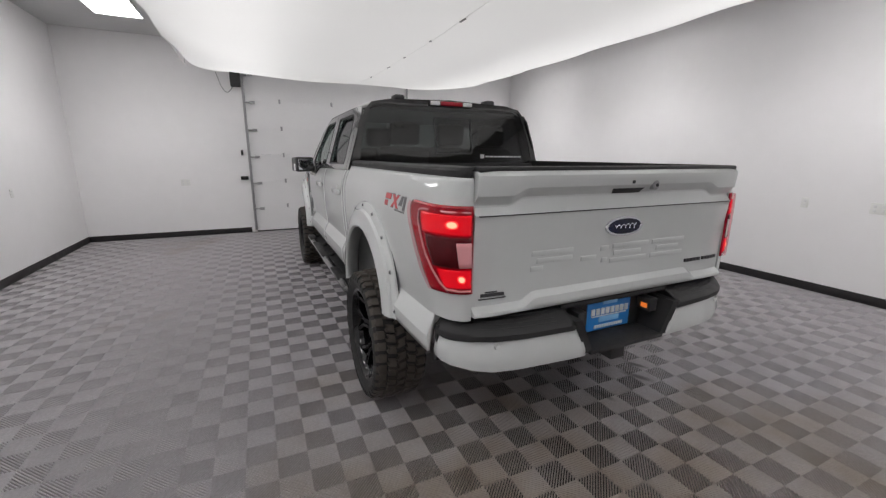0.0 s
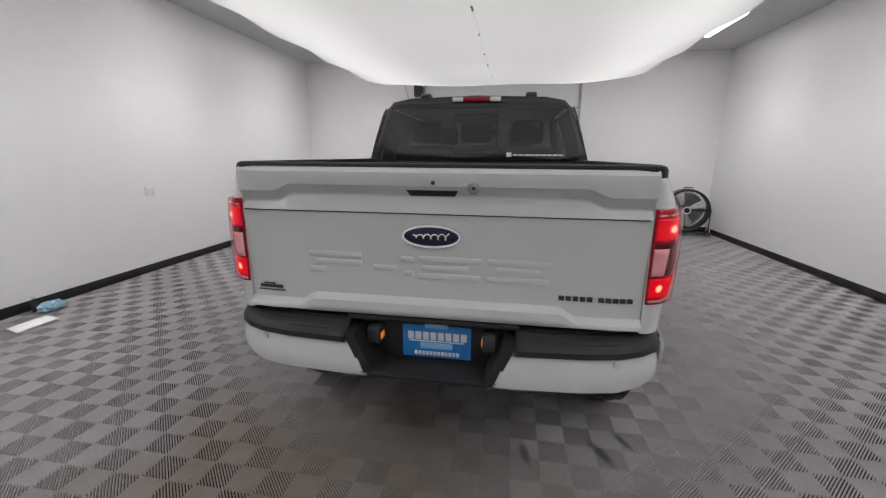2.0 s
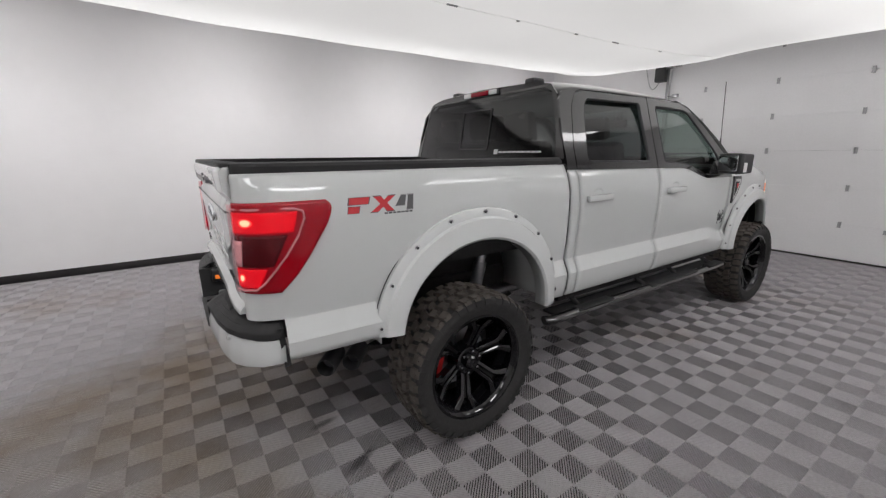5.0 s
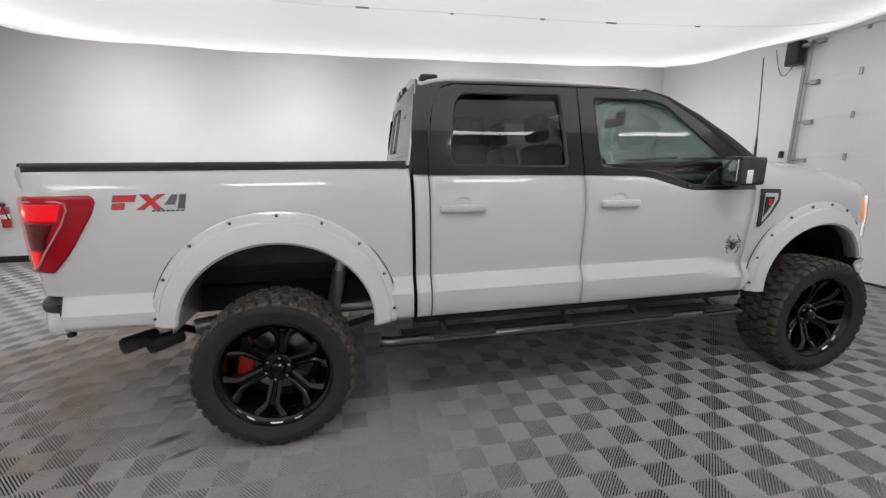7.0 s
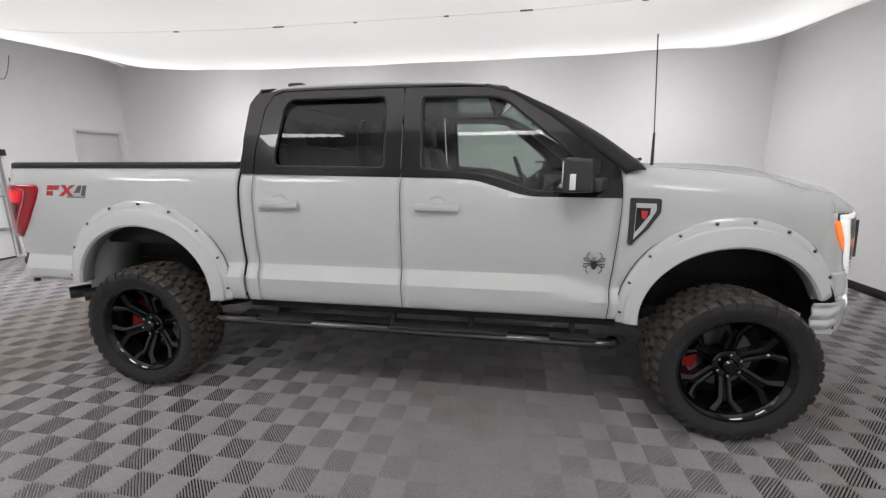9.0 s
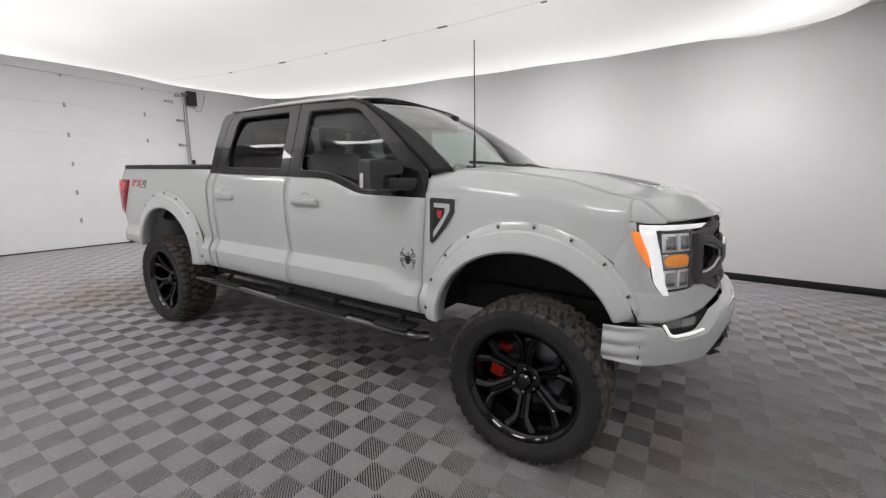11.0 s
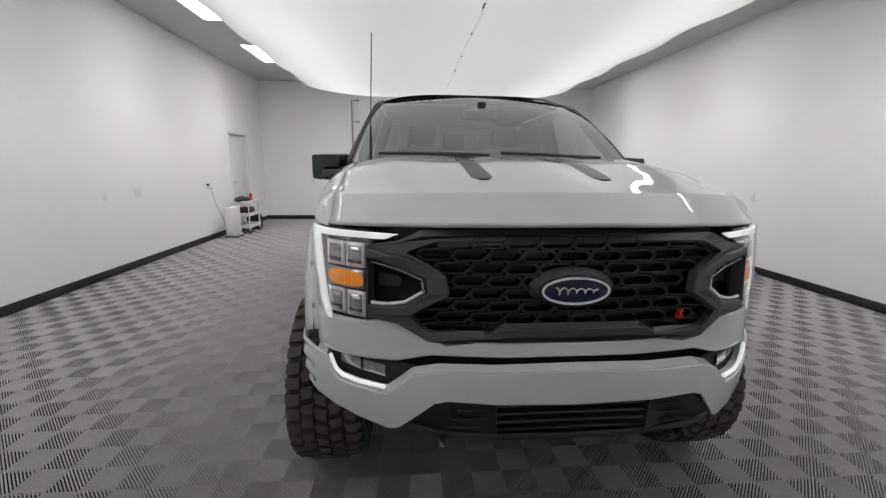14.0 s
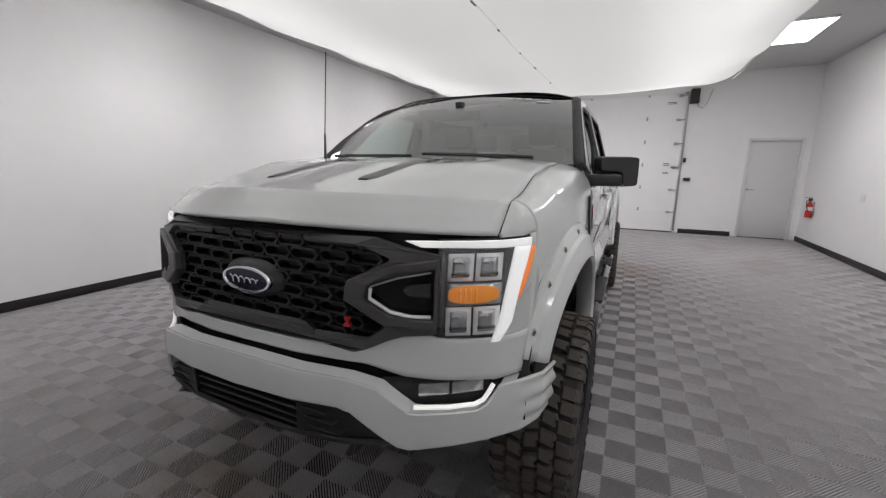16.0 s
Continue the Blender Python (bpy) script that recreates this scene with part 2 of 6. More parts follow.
def sheet(rows):
    """A bmesh of quads over rows of points, with doubles welded."""
    bm = bmesh.new()
    vs = [[bm.verts.new(p) for p in r] for r in rows]
    for a, b in zip(vs, vs[1:]):
        for i in range(len(a) - 1):
            bm.faces.new((a[i], a[i + 1], b[i + 1], b[i]))
    bmesh.ops.remove_doubles(bm, verts=bm.verts[:], dist=1e-4)
    bmesh.ops.dissolve_degenerate(bm, edges=bm.edges[:], dist=1e-5)
    bmesh.ops.recalc_face_normals(bm, faces=bm.faces[:])
    return bm


def box(x0, x1, y0, y1, z0, z1, bm=None, bevel=0.0, m=None):
    bm = bm or bmesh.new()
    made = bmesh.ops.create_cube(bm, size=1)["verts"]
    for v in made:
        v.co = Vector(((x0 + x1) / 2 + v.co.x * (x1 - x0), (y0 + y1) / 2 + v.co.y * (y1 - y0), (z0 + z1) / 2 + v.co.z * (z1 - z0)))
    if bevel:
        es = {e for v in made for e in v.link_edges}
        r = bmesh.ops.bevel(bm, geom=list(es), offset=bevel, segments=2, affect="EDGES", profile=0.5)
        made = list({v for f in r["faces"] for v in f.verts} | {v for v in made if v.is_valid})
    if m:
        bmesh.ops.transform(bm, matrix=m, verts=[v for v in made if v.is_valid])
    return bm


def tube(points, r, seg=10, bm=None, flat=1.0, caps=True):
    """A round bar along points; flat squeezes it in height."""
    bm = bm or bmesh.new()
    pts = [Vector(p) for p in points]
    rings = []
    for i, p in enumerate(pts):
        d = (pts[min(i + 1, len(pts) - 1)] - pts[max(i - 1, 0)]).normalized()
        up = Vector((0, 0, 1)) if abs(d.z) < 0.95 else Vector((0, 1, 0))
        a = d.cross(up).normalized()
        b = a.cross(d).normalized()
        rr = r[i] if isinstance(r, (list, tuple)) else r
        rings.append([bm.verts.new(p + a * (rr * math.cos(k * math.tau / seg)) + b * (rr * flat * math.sin(k * math.tau / seg))) for k in range(seg)])
    for a, b in zip(rings, rings[1:]):
        for k in range(seg):
            bm.faces.new((a[k], a[(k + 1) % seg], b[(k + 1) % seg], b[k]))
    if caps:
        bm.faces.new(rings[0][::-1])
        bm.faces.new(rings[-1])
    return bm


def lathe(profile, seg=48, axis="y", bm=None, centre=(0, 0, 0)):
    """Turns (radius, along) pairs about an axis."""
    bm = bm or bmesh.new()
    rings = []
    for r, a in profile:
        ring = []
        for k in range(seg):
            c, s = r * math.cos(k * math.tau / seg), r * math.sin(k * math.tau / seg)
            p = {"y": (c, a, s), "x": (a, c, s), "z": (c, s, a)}[axis]
            ring.append(bm.verts.new(Vector(p) + Vector(centre)))
        rings.append(ring)
    for a, b in zip(rings, rings[1:]):
        for k in range(seg):
            bm.faces.new((a[k], a[(k + 1) % seg], b[(k + 1) % seg], b[k]))
    bmesh.ops.remove_doubles(bm, verts=bm.verts[:], dist=1e-5)
    bmesh.ops.recalc_face_normals(bm, faces=bm.faces[:])
    return bm


def prism(poly, fn0, fn1):
    """A closed solid between two images of a 2D polygon."""
    bm = bmesh.new()
    a = [bm.verts.new(fn0(*p)) for p in poly]
    b = [bm.verts.new(fn1(*p)) for p in poly]
    n = len(poly)
    for i in range(n):
        bm.faces.new((a[i], a[(i + 1) % n], b[(i + 1) % n], b[i]))
    from mathutils.geometry import tessellate_polygon
    for tri in tessellate_polygon([[Vector((*p, 0)) for p in poly]]):
        bm.faces.new([a[i] for i in tri])
        bm.faces.new([b[i] for i in tri][::-1])
    bmesh.ops.recalc_face_normals(bm, faces=bm.faces[:])
    return bm


def holed(outer, holes, fn):
    """A flat-cut panel with openings, laid on the surface fn(u, v)."""
    from mathutils.geometry import tessellate_polygon
    loops = [outer, *holes]
    flat = [p for loop in loops for p in loop]
    bm = bmesh.new()
    vs = [bm.verts.new(fn(*p)) for p in flat]
    for tri in tessellate_polygon([[Vector((*p, 0)) for p in loop] for loop in loops]):
        try:
            bm.faces.new([vs[i] for i in tri])
        except ValueError:
            pass
    bmesh.ops.recalc_face_normals(bm, faces=bm.faces[:])
    return bm


def round_poly(poly, r, seg=4):
    """Rounds the corners of a 2D polygon."""
    out, n = [], len(poly)
    for i in range(n):
        p, a, b = Vector(poly[i]), Vector(poly[i - 1]), Vector(poly[(i + 1) % n])
        k = min(r, (a - p).length * 0.45, (b - p).length * 0.45)
        s, e = p + (a - p).normalized() * k, p + (b - p).normalized() * k
        for j in range(seg + 1):
            t = j / seg
            out.append(tuple(s * (1 - t) ** 2 + p * 2 * t * (1 - t) + e * t * t))
    return out


def ramp(x, xs, ys):
    return float(np.interp(x, xs, ys))


def steps(a, b, n):
    return [a + (b - a) * i / n for i in range(n + 1)]


def smooth(a, b, x):
    t = min(1, max(0, (x - a) / (b - a)))
    return t * t * (3 - 2 * t)


# ---- the room ----
def structure(name, bm, mat, label, category, **k):
    return tagged(part(name, bm, mat, **k), label, category, kind="structure")


T = 0.2
GX = (-1.66, 1.675, 3.16)      # opening in the wall ahead of the truck: y0, y1, height
GN = (-2.067, 2.106, 3.22)      # opening in the wall behind it
MD = (3.37, 4.36, 2.19)       # walk-through door behind the truck


def wall_with_holes(name, x, out, holes, label):
    """An end wall across the room, with openings that go through."""
    bm = bmesh.new()
    ys = sorted({Y0, Y1, *[h[0] for h in holes], *[h[1] for h in holes]})
    xa, xb = sorted((x, x + out))
    for a, b in zip(ys, ys[1:]):
        top = [h[2] for h in holes if h[0] <= a and b <= h[1]]
        box(xa, xb, a, b, top[0] if top else 0, ZC, bm)
    bmesh.ops.remove_doubles(bm, verts=bm.verts[:], dist=1e-5)
    return structure(name, bm, WALLP, label, "wall", smooth=0)


wall_east = wall_with_holes("wall_east", X1, T, [GX], "white painted end wall with a garage door opening")
wall_west = wall_with_holes("wall_west", X0, -T, [GN, MD], "white painted end wall with garage and personnel doors")
structure("wall_north", box(X0 - T, X1 + T, Y1, Y1 + T, 0, ZC), WALLP, "plain white painted long wall with outlets", "wall", smooth=0)
SD = (-6.5, -5.5, 2.19)       # door in the long wall
bm = box(X0 - T, SD[0], Y0 - T, Y0, 0, ZC)
box(SD[1], X1 + T, Y0 - T, Y0, 0, ZC, bm)
box(SD[0], SD[1], Y0 - T, Y0, SD[2], ZC, bm)
bmesh.ops.remove_doubles(bm, verts=bm.verts[:], dist=1e-5)
structure("wall_south", bm, WALLP, "plain white painted long wall with outlets and a door", "wall", smooth=0)
structure("ceiling", box(X0 - T, X1 + T, Y0 - T, Y1 + T, ZC, ZC + 0.15), CEILP, "flat pale grey ceiling above the fabric", "ceiling", smooth=0)

for name, b in (
    ("baseboard_north", (X0, X1, Y1 - 0.012, Y1, 0, 0.105)),
    ("baseboard_south_1", (X0, SD[0], Y0, Y0 + 0.012, 0, 0.105)),
    ("baseboard_south_2", (SD[1], X1, Y0, Y0 + 0.012, 0, 0.105)),
    ("baseboard_east_1", (X1 - 0.012, X1, GX[1] + 0.10, Y1 - 0.013, 0, 0.105)),
    ("baseboard_east_2", (X1 - 0.012, X1, Y0 + 0.013, GX[0] - 0.10, 0, 0.105)),
    ("baseboard_west_1", (X0, X0 + 0.012, GN[1] + 0.12, MD[0] - 0.09, 0, 0.105)),
    ("baseboard_west_2", (X0, X0 + 0.012, Y0 + 0.013, GN[0] - 0.12, 0, 0.105)),
):
    structure(name, box(*b, bevel=0.003), BASEB, "black rubber cove baseboard along the white wall", "baseboard")


def garage_door(name, x, side, y0, y1, h, nrow):
    """A white sectional door with track, rollers and hinges on the room's side."""
    d = thing(name, "closed white sectional garage door with galvanised tracks", "garage door", (x, (y0 + y1) / 2, 0), kind="structure")
    w, ph = (y1 - y0) / 2, h / nrow
    for i in range(nrow):
        bm = box(-0.02, 0.02, -w + 0.005, w - 0.005, i * ph + 0.0004, (i + 1) * ph - 0.0004, bevel=0.0015)
        part("door_section", bm, GDOOR, d, smooth=0)
        for s in (-1, 1):
            part("roller_bracket", box(side * 0.024, side * 0.075, s * w - s * 0.13 - 0.045, s * w - s * 0.13 + 0.045, (i + 1) * ph - 0.07, (i + 1) * ph - 0.02, bevel=0.004), GALV, d)
            part("roller", tube([(side * 0.05, s * (w - 0.12), (i + 1) * ph - 0.045), (side * 0.05, s * (w + 0.035), (i + 1) * ph - 0.045)], 0.012, 8), GALV, d)
        for k in (-0.5, 0.0, 0.5):
            part("hinge", box(side * 0.024, side * 0.034, k * 2 * w * 0.62 - 0.018, k * 2 * w * 0.62 + 0.018, (i + 1) * ph - 0.045, (i + 1) * ph + 0.04, bevel=0.003), GALV, d)
    for s in (-1, 1):
        bm = box(side * 0.03, side * 0.095, s * w + s * 0.02 - 0.003, s * w + s * 0.02 + 0.003, 0.05, h - 0.04)
        box(side * 0.03, side * 0.034, s * w + s * 0.02 - 0.02, s * w + s * 0.02 + 0.02, 0.05, h - 0.04, bm)
        box(side * 0.091, side * 0.095, s * w + s * 0.02 - 0.02, s * w + s * 0.02 + 0.02, 0.05, h - 0.04, bm)
        part("track", bm, GALV, d)
        part("door_post", box(min(0, side * 0.028), max(0.0, side * 0.028), min(s * w, s * (w + 0.11)), max(s * w, s * (w + 0.11)), 0, h + 0.02, bevel=0.003), FRAMEP, d)
    part("bottom_seal", box(-0.022, 0.022, -w, w, 0.0, 0.02), BASEB, d)
    return d


garage_door("door_1", X1 + 0.06, -1, GX[0], GX[1], GX[2], 6)
garage_door("door_2", X0 - 0.06, 1, GN[0], GN[1], GN[2], 6)


def opener(x, y, z, side, lead):
    """A black jackshaft motor on the wall beside the door, with a hanging lead."""
    o = thing("door_opener", "black wall-mounted garage door motor with a looped lead", "door opener", (x, y, z))
    part("motor_case", box(min(0, side * 0.15), max(0, side * 0.15), -0.09, 0.09, -0.15, 0.16, bevel=0.015), BPLAST, o)
    part("drive_collar", lathe([(0.0, -0.2 * lead), (0.03, -0.2 * lead), (0.03, -0.09 * lead), (0.0, -0.09 * lead)], 12, centre=(side * 0.08, 0, 0.08)), GALV, o)
    pts = [(side * 0.03, lead * (0.05 + 0.28 * t), -0.14 - 0.14 * math.sin(math.pi * t) + 0.28 * t ** 3) for t in steps(0, 1, 12)]
    part("lead", tube(pts, 0.006, 6), CORDM, o)
    return o


opener(X1, GX[1] + 0.13, 3.0, -1, 1)
opener(X0, GN[1] + 0.13, 3.13, 1, 1)


def track_box(x, y, z, side, sy=0.05, sz=0.03):
    o = thing("door_sensor", "small black control box on the door track", "sensor", (x, y, z))
    part("case", box(min(0, side * 0.06), max(0, side * 0.06), -sy, sy, -sz, sz, bevel=0.006), BPLAST, o)


track_box(X1, GX[1] + 0.14, 1.12, -1, 0.07, 0.035)
track_box(X1, GX[1] + 0.14, 1.62, -1, 0.02, 0.05)
track_box(X0, GN[1] + 0.17, 1.28, 1, 0.07, 0.035)
track_box(X0, GN[1] + 0.08, 1.72, 1, 0.03, 0.05)


def warning_label(x, y, z, side, w, h, mat):
    o = thing("warning_label", "small printed label stuck on the door skin", "label", (x, y, z))
    part("sheet", box(min(0, side * 0.002), max(0, side * 0.002), -w / 2, w / 2, -h / 2, h / 2), PAPER, o)
    for k in (0.3, -0.25):
        part("print_bar", box(side * 0.002 - 0.001, side * 0.002 + 0.001, -w * 0.44, w * 0.44, k * h - h * 0.12, k * h + h * 0.12), mat, o)


warning_label(X0 - 0.04, GN[1] - 0.28, 1.62, 1, 0.14, 0.07, GREYDECAL)
warning_label(X0 - 0.04, GN[1] - 0.28, 1.42, 1, 0.14, 0.05, GREYDECAL)
warning_label(X1 + 0.04, GX[0] + 0.30, 2.42, -1, 0.34, 0.03, PLATEBLUE)
# Its amber print uses the lamp lens material, so it glows faintly.
warning_label(X1 + 0.04, GX[0] + 0.17, 2.36, -1, 0.06, 0.05, AMBER)
warning_label(X0 - 0.04, GN[1] - 0.30, 3.02, 1, 0.22, 0.06, GREYDECAL)


def flush_door(name, at, turn, w, h, label):
    """A flush door leaf in a steel frame, with a lever handle."""
    d = thing(name, label, "door", kind="structure")
    d.matrix_basis = Matrix.Translation(at) @ pose(0, 0, 0, 0, 0, turn)
    part("leaf", box(-0.10, -0.06, -w / 2 + 0.05, w / 2 - 0.05, 0.008, h - 0.05, bevel=0.003), DOORP, d)
    for s in (-1, 1):
        a, b = sorted((s * w / 2, s * (w / 2 - 0.05)))
        part("frame_jamb", box(-0.14, 0.010, a, b, 0, h, bevel=0.004), FRAMEP, d)
    part("frame_head", box(-0.14, 0.010, -w / 2 + 0.05, w / 2 - 0.05, h - 0.05, h, bevel=0.004), FRAMEP, d)
    hd = part("door_handle", lathe([(0, 0), (0.028, 0), (0.028, 0.012), (0.0, 0.014)], 16, "x", centre=(-0.06, -w / 2 + 0.12, 1.08)), GALV, d)
    part("lever", tube([(-0.05, -w / 2 + 0.12, 1.08), (-0.005, -w / 2 + 0.12, 1.08), (0.0, -w / 2 + 0.14, 1.08), (0.0, -w / 2 + 0.24, 1.08)], 0.009, 8), GALV, hd)
    return d


flush_door("door_3", (X0, (MD[0] + MD[1]) / 2, 0), 0, MD[1] - MD[0], MD[2], "closed white flush personnel door with a steel lever")


def outlet(x, y, z, turn, double=False, cord=False):
    o = thing("wall_outlet", "white wall socket plate" + (" with a plugged cord" if cord else " on the white wall"), "outlet", group="wall outlets")
    o.matrix_basis = Matrix.Translation((x, y, z)) @ pose(0, 0, 0, 0, 0, turn)
    w = 0.075 if double else 0.038
    part("cover_plate", box(0, 0.007, -w, w, -0.06, 0.06, bevel=0.003), WPLAST, o)
    for k in ((-0.035, 0.035) if double else (0,)):
        for z0 in (-0.024, 0.024):
            part("socket", box(0.0065, 0.009, k - 0.014, k + 0.014, z0 - 0.016, z0 + 0.016, bevel=0.002), FRAMEP, o)
    if cord:
        part("plug", box(0.008, 0.04, -0.05, -0.02, 0.005, 0.04, bevel=0.006), BPLAST, o)


for x, dbl, cd in ((0.21, True, False), (2.68, False, False), (-1.665, False, False), (-2.30, True, True), (-5.02, True, False)):
    outlet(x, Y1, 1.08, -90, dbl, cd)
for x, dbl, cd in ((0.05, True, False), (-1.71, False, False), (-2.37, True, False), (-4.41, True, True)):
    outlet(x, Y0, 1.06, 90, dbl, cd)
outlet(X1, 2.85, 1.05, 180, True)
outlet(X1, -2.75, 1.08, 180)
outlet(X0, -3.2, 1.06, 0)

# the second flush door, in the long wall near the corner
flush_door("door_4", ((SD[0] + SD[1]) / 2, Y0, 0), 90, 1.0, 2.19, "closed white flush door beside the storage corner")

# lamps on the ceiling: two rows of flat panels outside the fabric, and an unseen pair added behind its end to brighten
# the rear
PANELS = [(x, y) for y in (-3.28, 3.24) for x in (3.1, 0.5, -2.35, -4.83)] + [(-5.7, -1.1), (-5.7, 1.1)]
for x, y in PANELS:
    p = thing("ceiling_panel_light", "lit white rectangular flat panel light on the ceiling", "ceiling light", (x, y, ZC), group="ceiling panel lights")
    part("housing_rim", box(-0.61, 0.61, -0.30, 0.30, -0.03, -0.001, bevel=0.004), FRAMEP, p)
    part("diffuser", box(-0.590, 0.590, -0.285, 0.285, -0.036, -0.0305), LEDP, p)
    area_lamp(x, y, ZC - 0.042, 1.17, 0.56, PANEL_W, spread=110)

# stretched fabric with the lamps above it
CX0, CX1, CY = -4.95, 3.70, 2.43


def canopy_z(x, y):
    u, v = (x - CX0) / (CX1 - CX0), (y + CY) / (2 * CY)
    sag = 0.29 * (1 - (2 * u - 1) ** 4) * (1 - (2 * v - 1) ** 4)
    ripple = 0.012 * math.sin(7 * u + 3 * v) * math.sin(math.pi * u) * math.sin(math.pi * v)
    hem = 0.02 * math.sin(u * 40) * (abs(2 * v - 1) ** 8) + 0.03 * math.sin(v * 16 + 1) * (abs(2 * u - 1) ** 8)
    return 2.915 - sag + ripple + hem


def round_in(u, v):
    """Maps a square onto the sheet with its corners drawn in."""
    k = 0.085 * (u * v) ** 4
    return u * (1 - k), v * (1 - k)


rows = []
for i in range(61):
    r = []
    for j in range(41):
        u, v = round_in(2 * i / 60 - 1, 2 * j / 40 - 1)
        x, y = (CX0 + CX1) / 2 + u * (CX1 - CX0) / 2, v * CY
        r.append((x, y, canopy_z(x, y)))
    rows.append(r)
canopy = thing("fabric_canopy", "white translucent stretched fabric light diffuser hung below the ceiling", "light diffuser")
part("cloth", sheet(rows), FABRIC, canopy, smooth=60)
part("seam", tube([(x, 0.02 + 0.01 * math.sin(x * 3), canopy_z(x, 0.02) - 0.003) for x in steps(CX0 + 0.1, CX1 - 0.1, 60)], 0.0016, 5), FABRIC, canopy)
for x, w in ((-1.27, 0.045), (-0.62, 0.012), (0.69, 0.045), (0.1, 0.018), (-2.2, 0.02), (1.5, 0.02)):
    part("seam_clip", box(x - w, x + w, 0.014, 0.028, canopy_z(x, 0.02) - 0.010, canopy_z(x, 0.02) - 0.001), CORDM, canopy)
for s in (-1, 1):
    part("hem", tube([(x, s * CY * 0.998, canopy_z(x, s * CY) + 0.004) for x in steps(CX0 + 0.45, CX1 - 0.45, 50)], 0.01, 6), FABRIC, canopy)
for x in (CX0, CX1):
    part("hem", tube([(x * 0.998, y, canopy_z(x, y) + 0.004) for y in steps(-CY + 0.3, CY - 0.3, 30)], 0.01, 6), FABRIC, canopy)
for x in (CX0 + 0.6, -0.7, CX1 - 0.6):
    for s in (-1, 1):
        part("hanger_wire", tube([(x, s * (CY - 0.02), canopy_z(x, s * CY)), (x, s * (CY - 0.02), ZC)], 0.003, 5), GALV, canopy)

for x in steps(-3.9, 2.8, 4):
    for s in (-1, 1):
        area_lamp(x, s * 1.62, 3.48, 1.5, 0.8, TUBE_W * 0.92, spread=160)
for x in (-4.2, 3.10):
    area_lamp(x, 0, 3.45, 0.5, 2.2, TUBE_W, spread=160)
for x in (-2.6, -0.7, 1.2):
    area_lamp(x, 0, 3.5, 1.7, 1.2, TUBE_W * 0.75, spread=160)


# ---- ribbed floor tiles ----
PITCH = 0.305
PX, PY = 0.0, -0.068
structure("floor", box(X0 - T, X1 + T, Y0 - T, Y1 + T, -0.06, -0.0165), SUBFLOOR, "grey ribbed interlocking plastic floor tiles", "floor", smooth=0)
floor_ob = bpy.data.objects["floor"]
NRIB, RIBW = 17, 0.50
RIB_STEPS = ((0.0, -0.015), (0.0, -0.0042), (0.13, -0.0019), (0.36, -0.0004), (0.64, -0.0004), (0.87, -0.0019), (1.0, -0.0042), (1.0, -0.015))


def tile_ribs():
    """The ribs of one tile: four fields with slanting ribs, each field's crossing its neighbours'."""
    h, out = PITCH / 2, []
    reach = h / math.sqrt(2)
    for qx in (0, 1):
        for qy in (0, 1):
            cx, cy = (qx - 0.5) * h, (qy - 0.5) * h
            ux, uy = (1, 1) if (qx + qy) % 2 else (1, -1)
            for k in range(NRIB):
                rows = []
                for f, z in RIB_STEPS:
                    c = ((k + 0.5 + (f - 0.5) * RIBW) / NRIB * 2 - 1) * reach
                    half = reach - abs(c)
                    for e in (-half, half):
                        rows.append((cx + (ux * e - uy * c) / math.sqrt(2), cy + (uy * e + ux * c) / math.sqrt(2), z))
                out.append(rows)
    return out


def tile_mesh(cells):
    """Round-topped ribs with open gaps between them."""
    verts, faces = [], []
    ribs = tile_ribs()
    for cx, cy in cells:
        for rows in ribs:
            n = len(verts)
            verts += [(min(X1, max(X0, cx + x)), min(Y1, max(Y0, cy + y)), z) for x, y, z in rows]
            faces += [(n + 2 * k, n + 2 * k + 1, n + 2 * k + 3, n + 2 * k + 2) for k in range(len(RIB_STEPS) - 1)]
    me = bpy.data.meshes.new("floor_tile")
    me.from_pydata(verts, [], faces)
    me.materials.append(TILE)
    me.shade_smooth()
    return me


centres = [(PX + i * PITCH, PY + j * PITCH) for i in range(-30, 20) for j in range(-18, 19)]
centres = [c for c in centres if X0 - PITCH / 2 < c[0] < X1 + PITCH / 2 and Y0 - PITCH / 2 < c[1] < Y1 + PITCH / 2]
near = [c for c in centres if -4.2 < c[0] < 3.6 and (-2.9 < c[1] < -1.0)] + [c for c in centres if -4.2 < c[0] < -3.0 and -1.0 < c[1] < 1.7] + [c for c in centres if 2.4 < c[0] < 3.7 and -1.0 < c[1] < 1.2]
near = near[:300]
far = [c for c in centres if c not in set(near)]


def build_floor():
    one = tile_mesh([(0.0, 0.0)])
    for c in near:
        t = new("floor_tile", one)
        t.location, t.parent = (c[0], c[1], 0), floor_ob
    rest = new("floor_tiles", tile_mesh(far))
    rest.parent = floor_ob
    tagged(rest, "grey ribbed plastic tiles in a checker of crossed ribs", kind="stuff")


# ---- the pickup truck ----
truck = thing("pickup_truck", "lifted light grey crew-cab pickup with a black cab top", "pickup truck")
truck.matrix_basis = pose(0, -0.004, 0, 0, 0, 0.15)
AX = 1.847                    # axles stand at -AX and AX
RT, TY = 0.425, 0.90          # tyre radius, wheel centre plane

SIDE_Z = [0.60, 0.64, 0.665, 0.70, 0.76, 0.81, 0.855, 0.90, 0.915, 1.0, 1.1, 1.2, 1.3, 1.34, 1.38, 1.405, 1.43, 1.45, 1.47, 1.50]
SIDE_W = [0.925, 0.940, 0.957, 0.970, 0.978, 0.981, 0.961, 0.939, 0.938, 0.949, 0.956, 0.959, 0.957, 0.954, 0.9465, 0.9395, 0.9300, 0.9210, 0.9105, 0.8935]


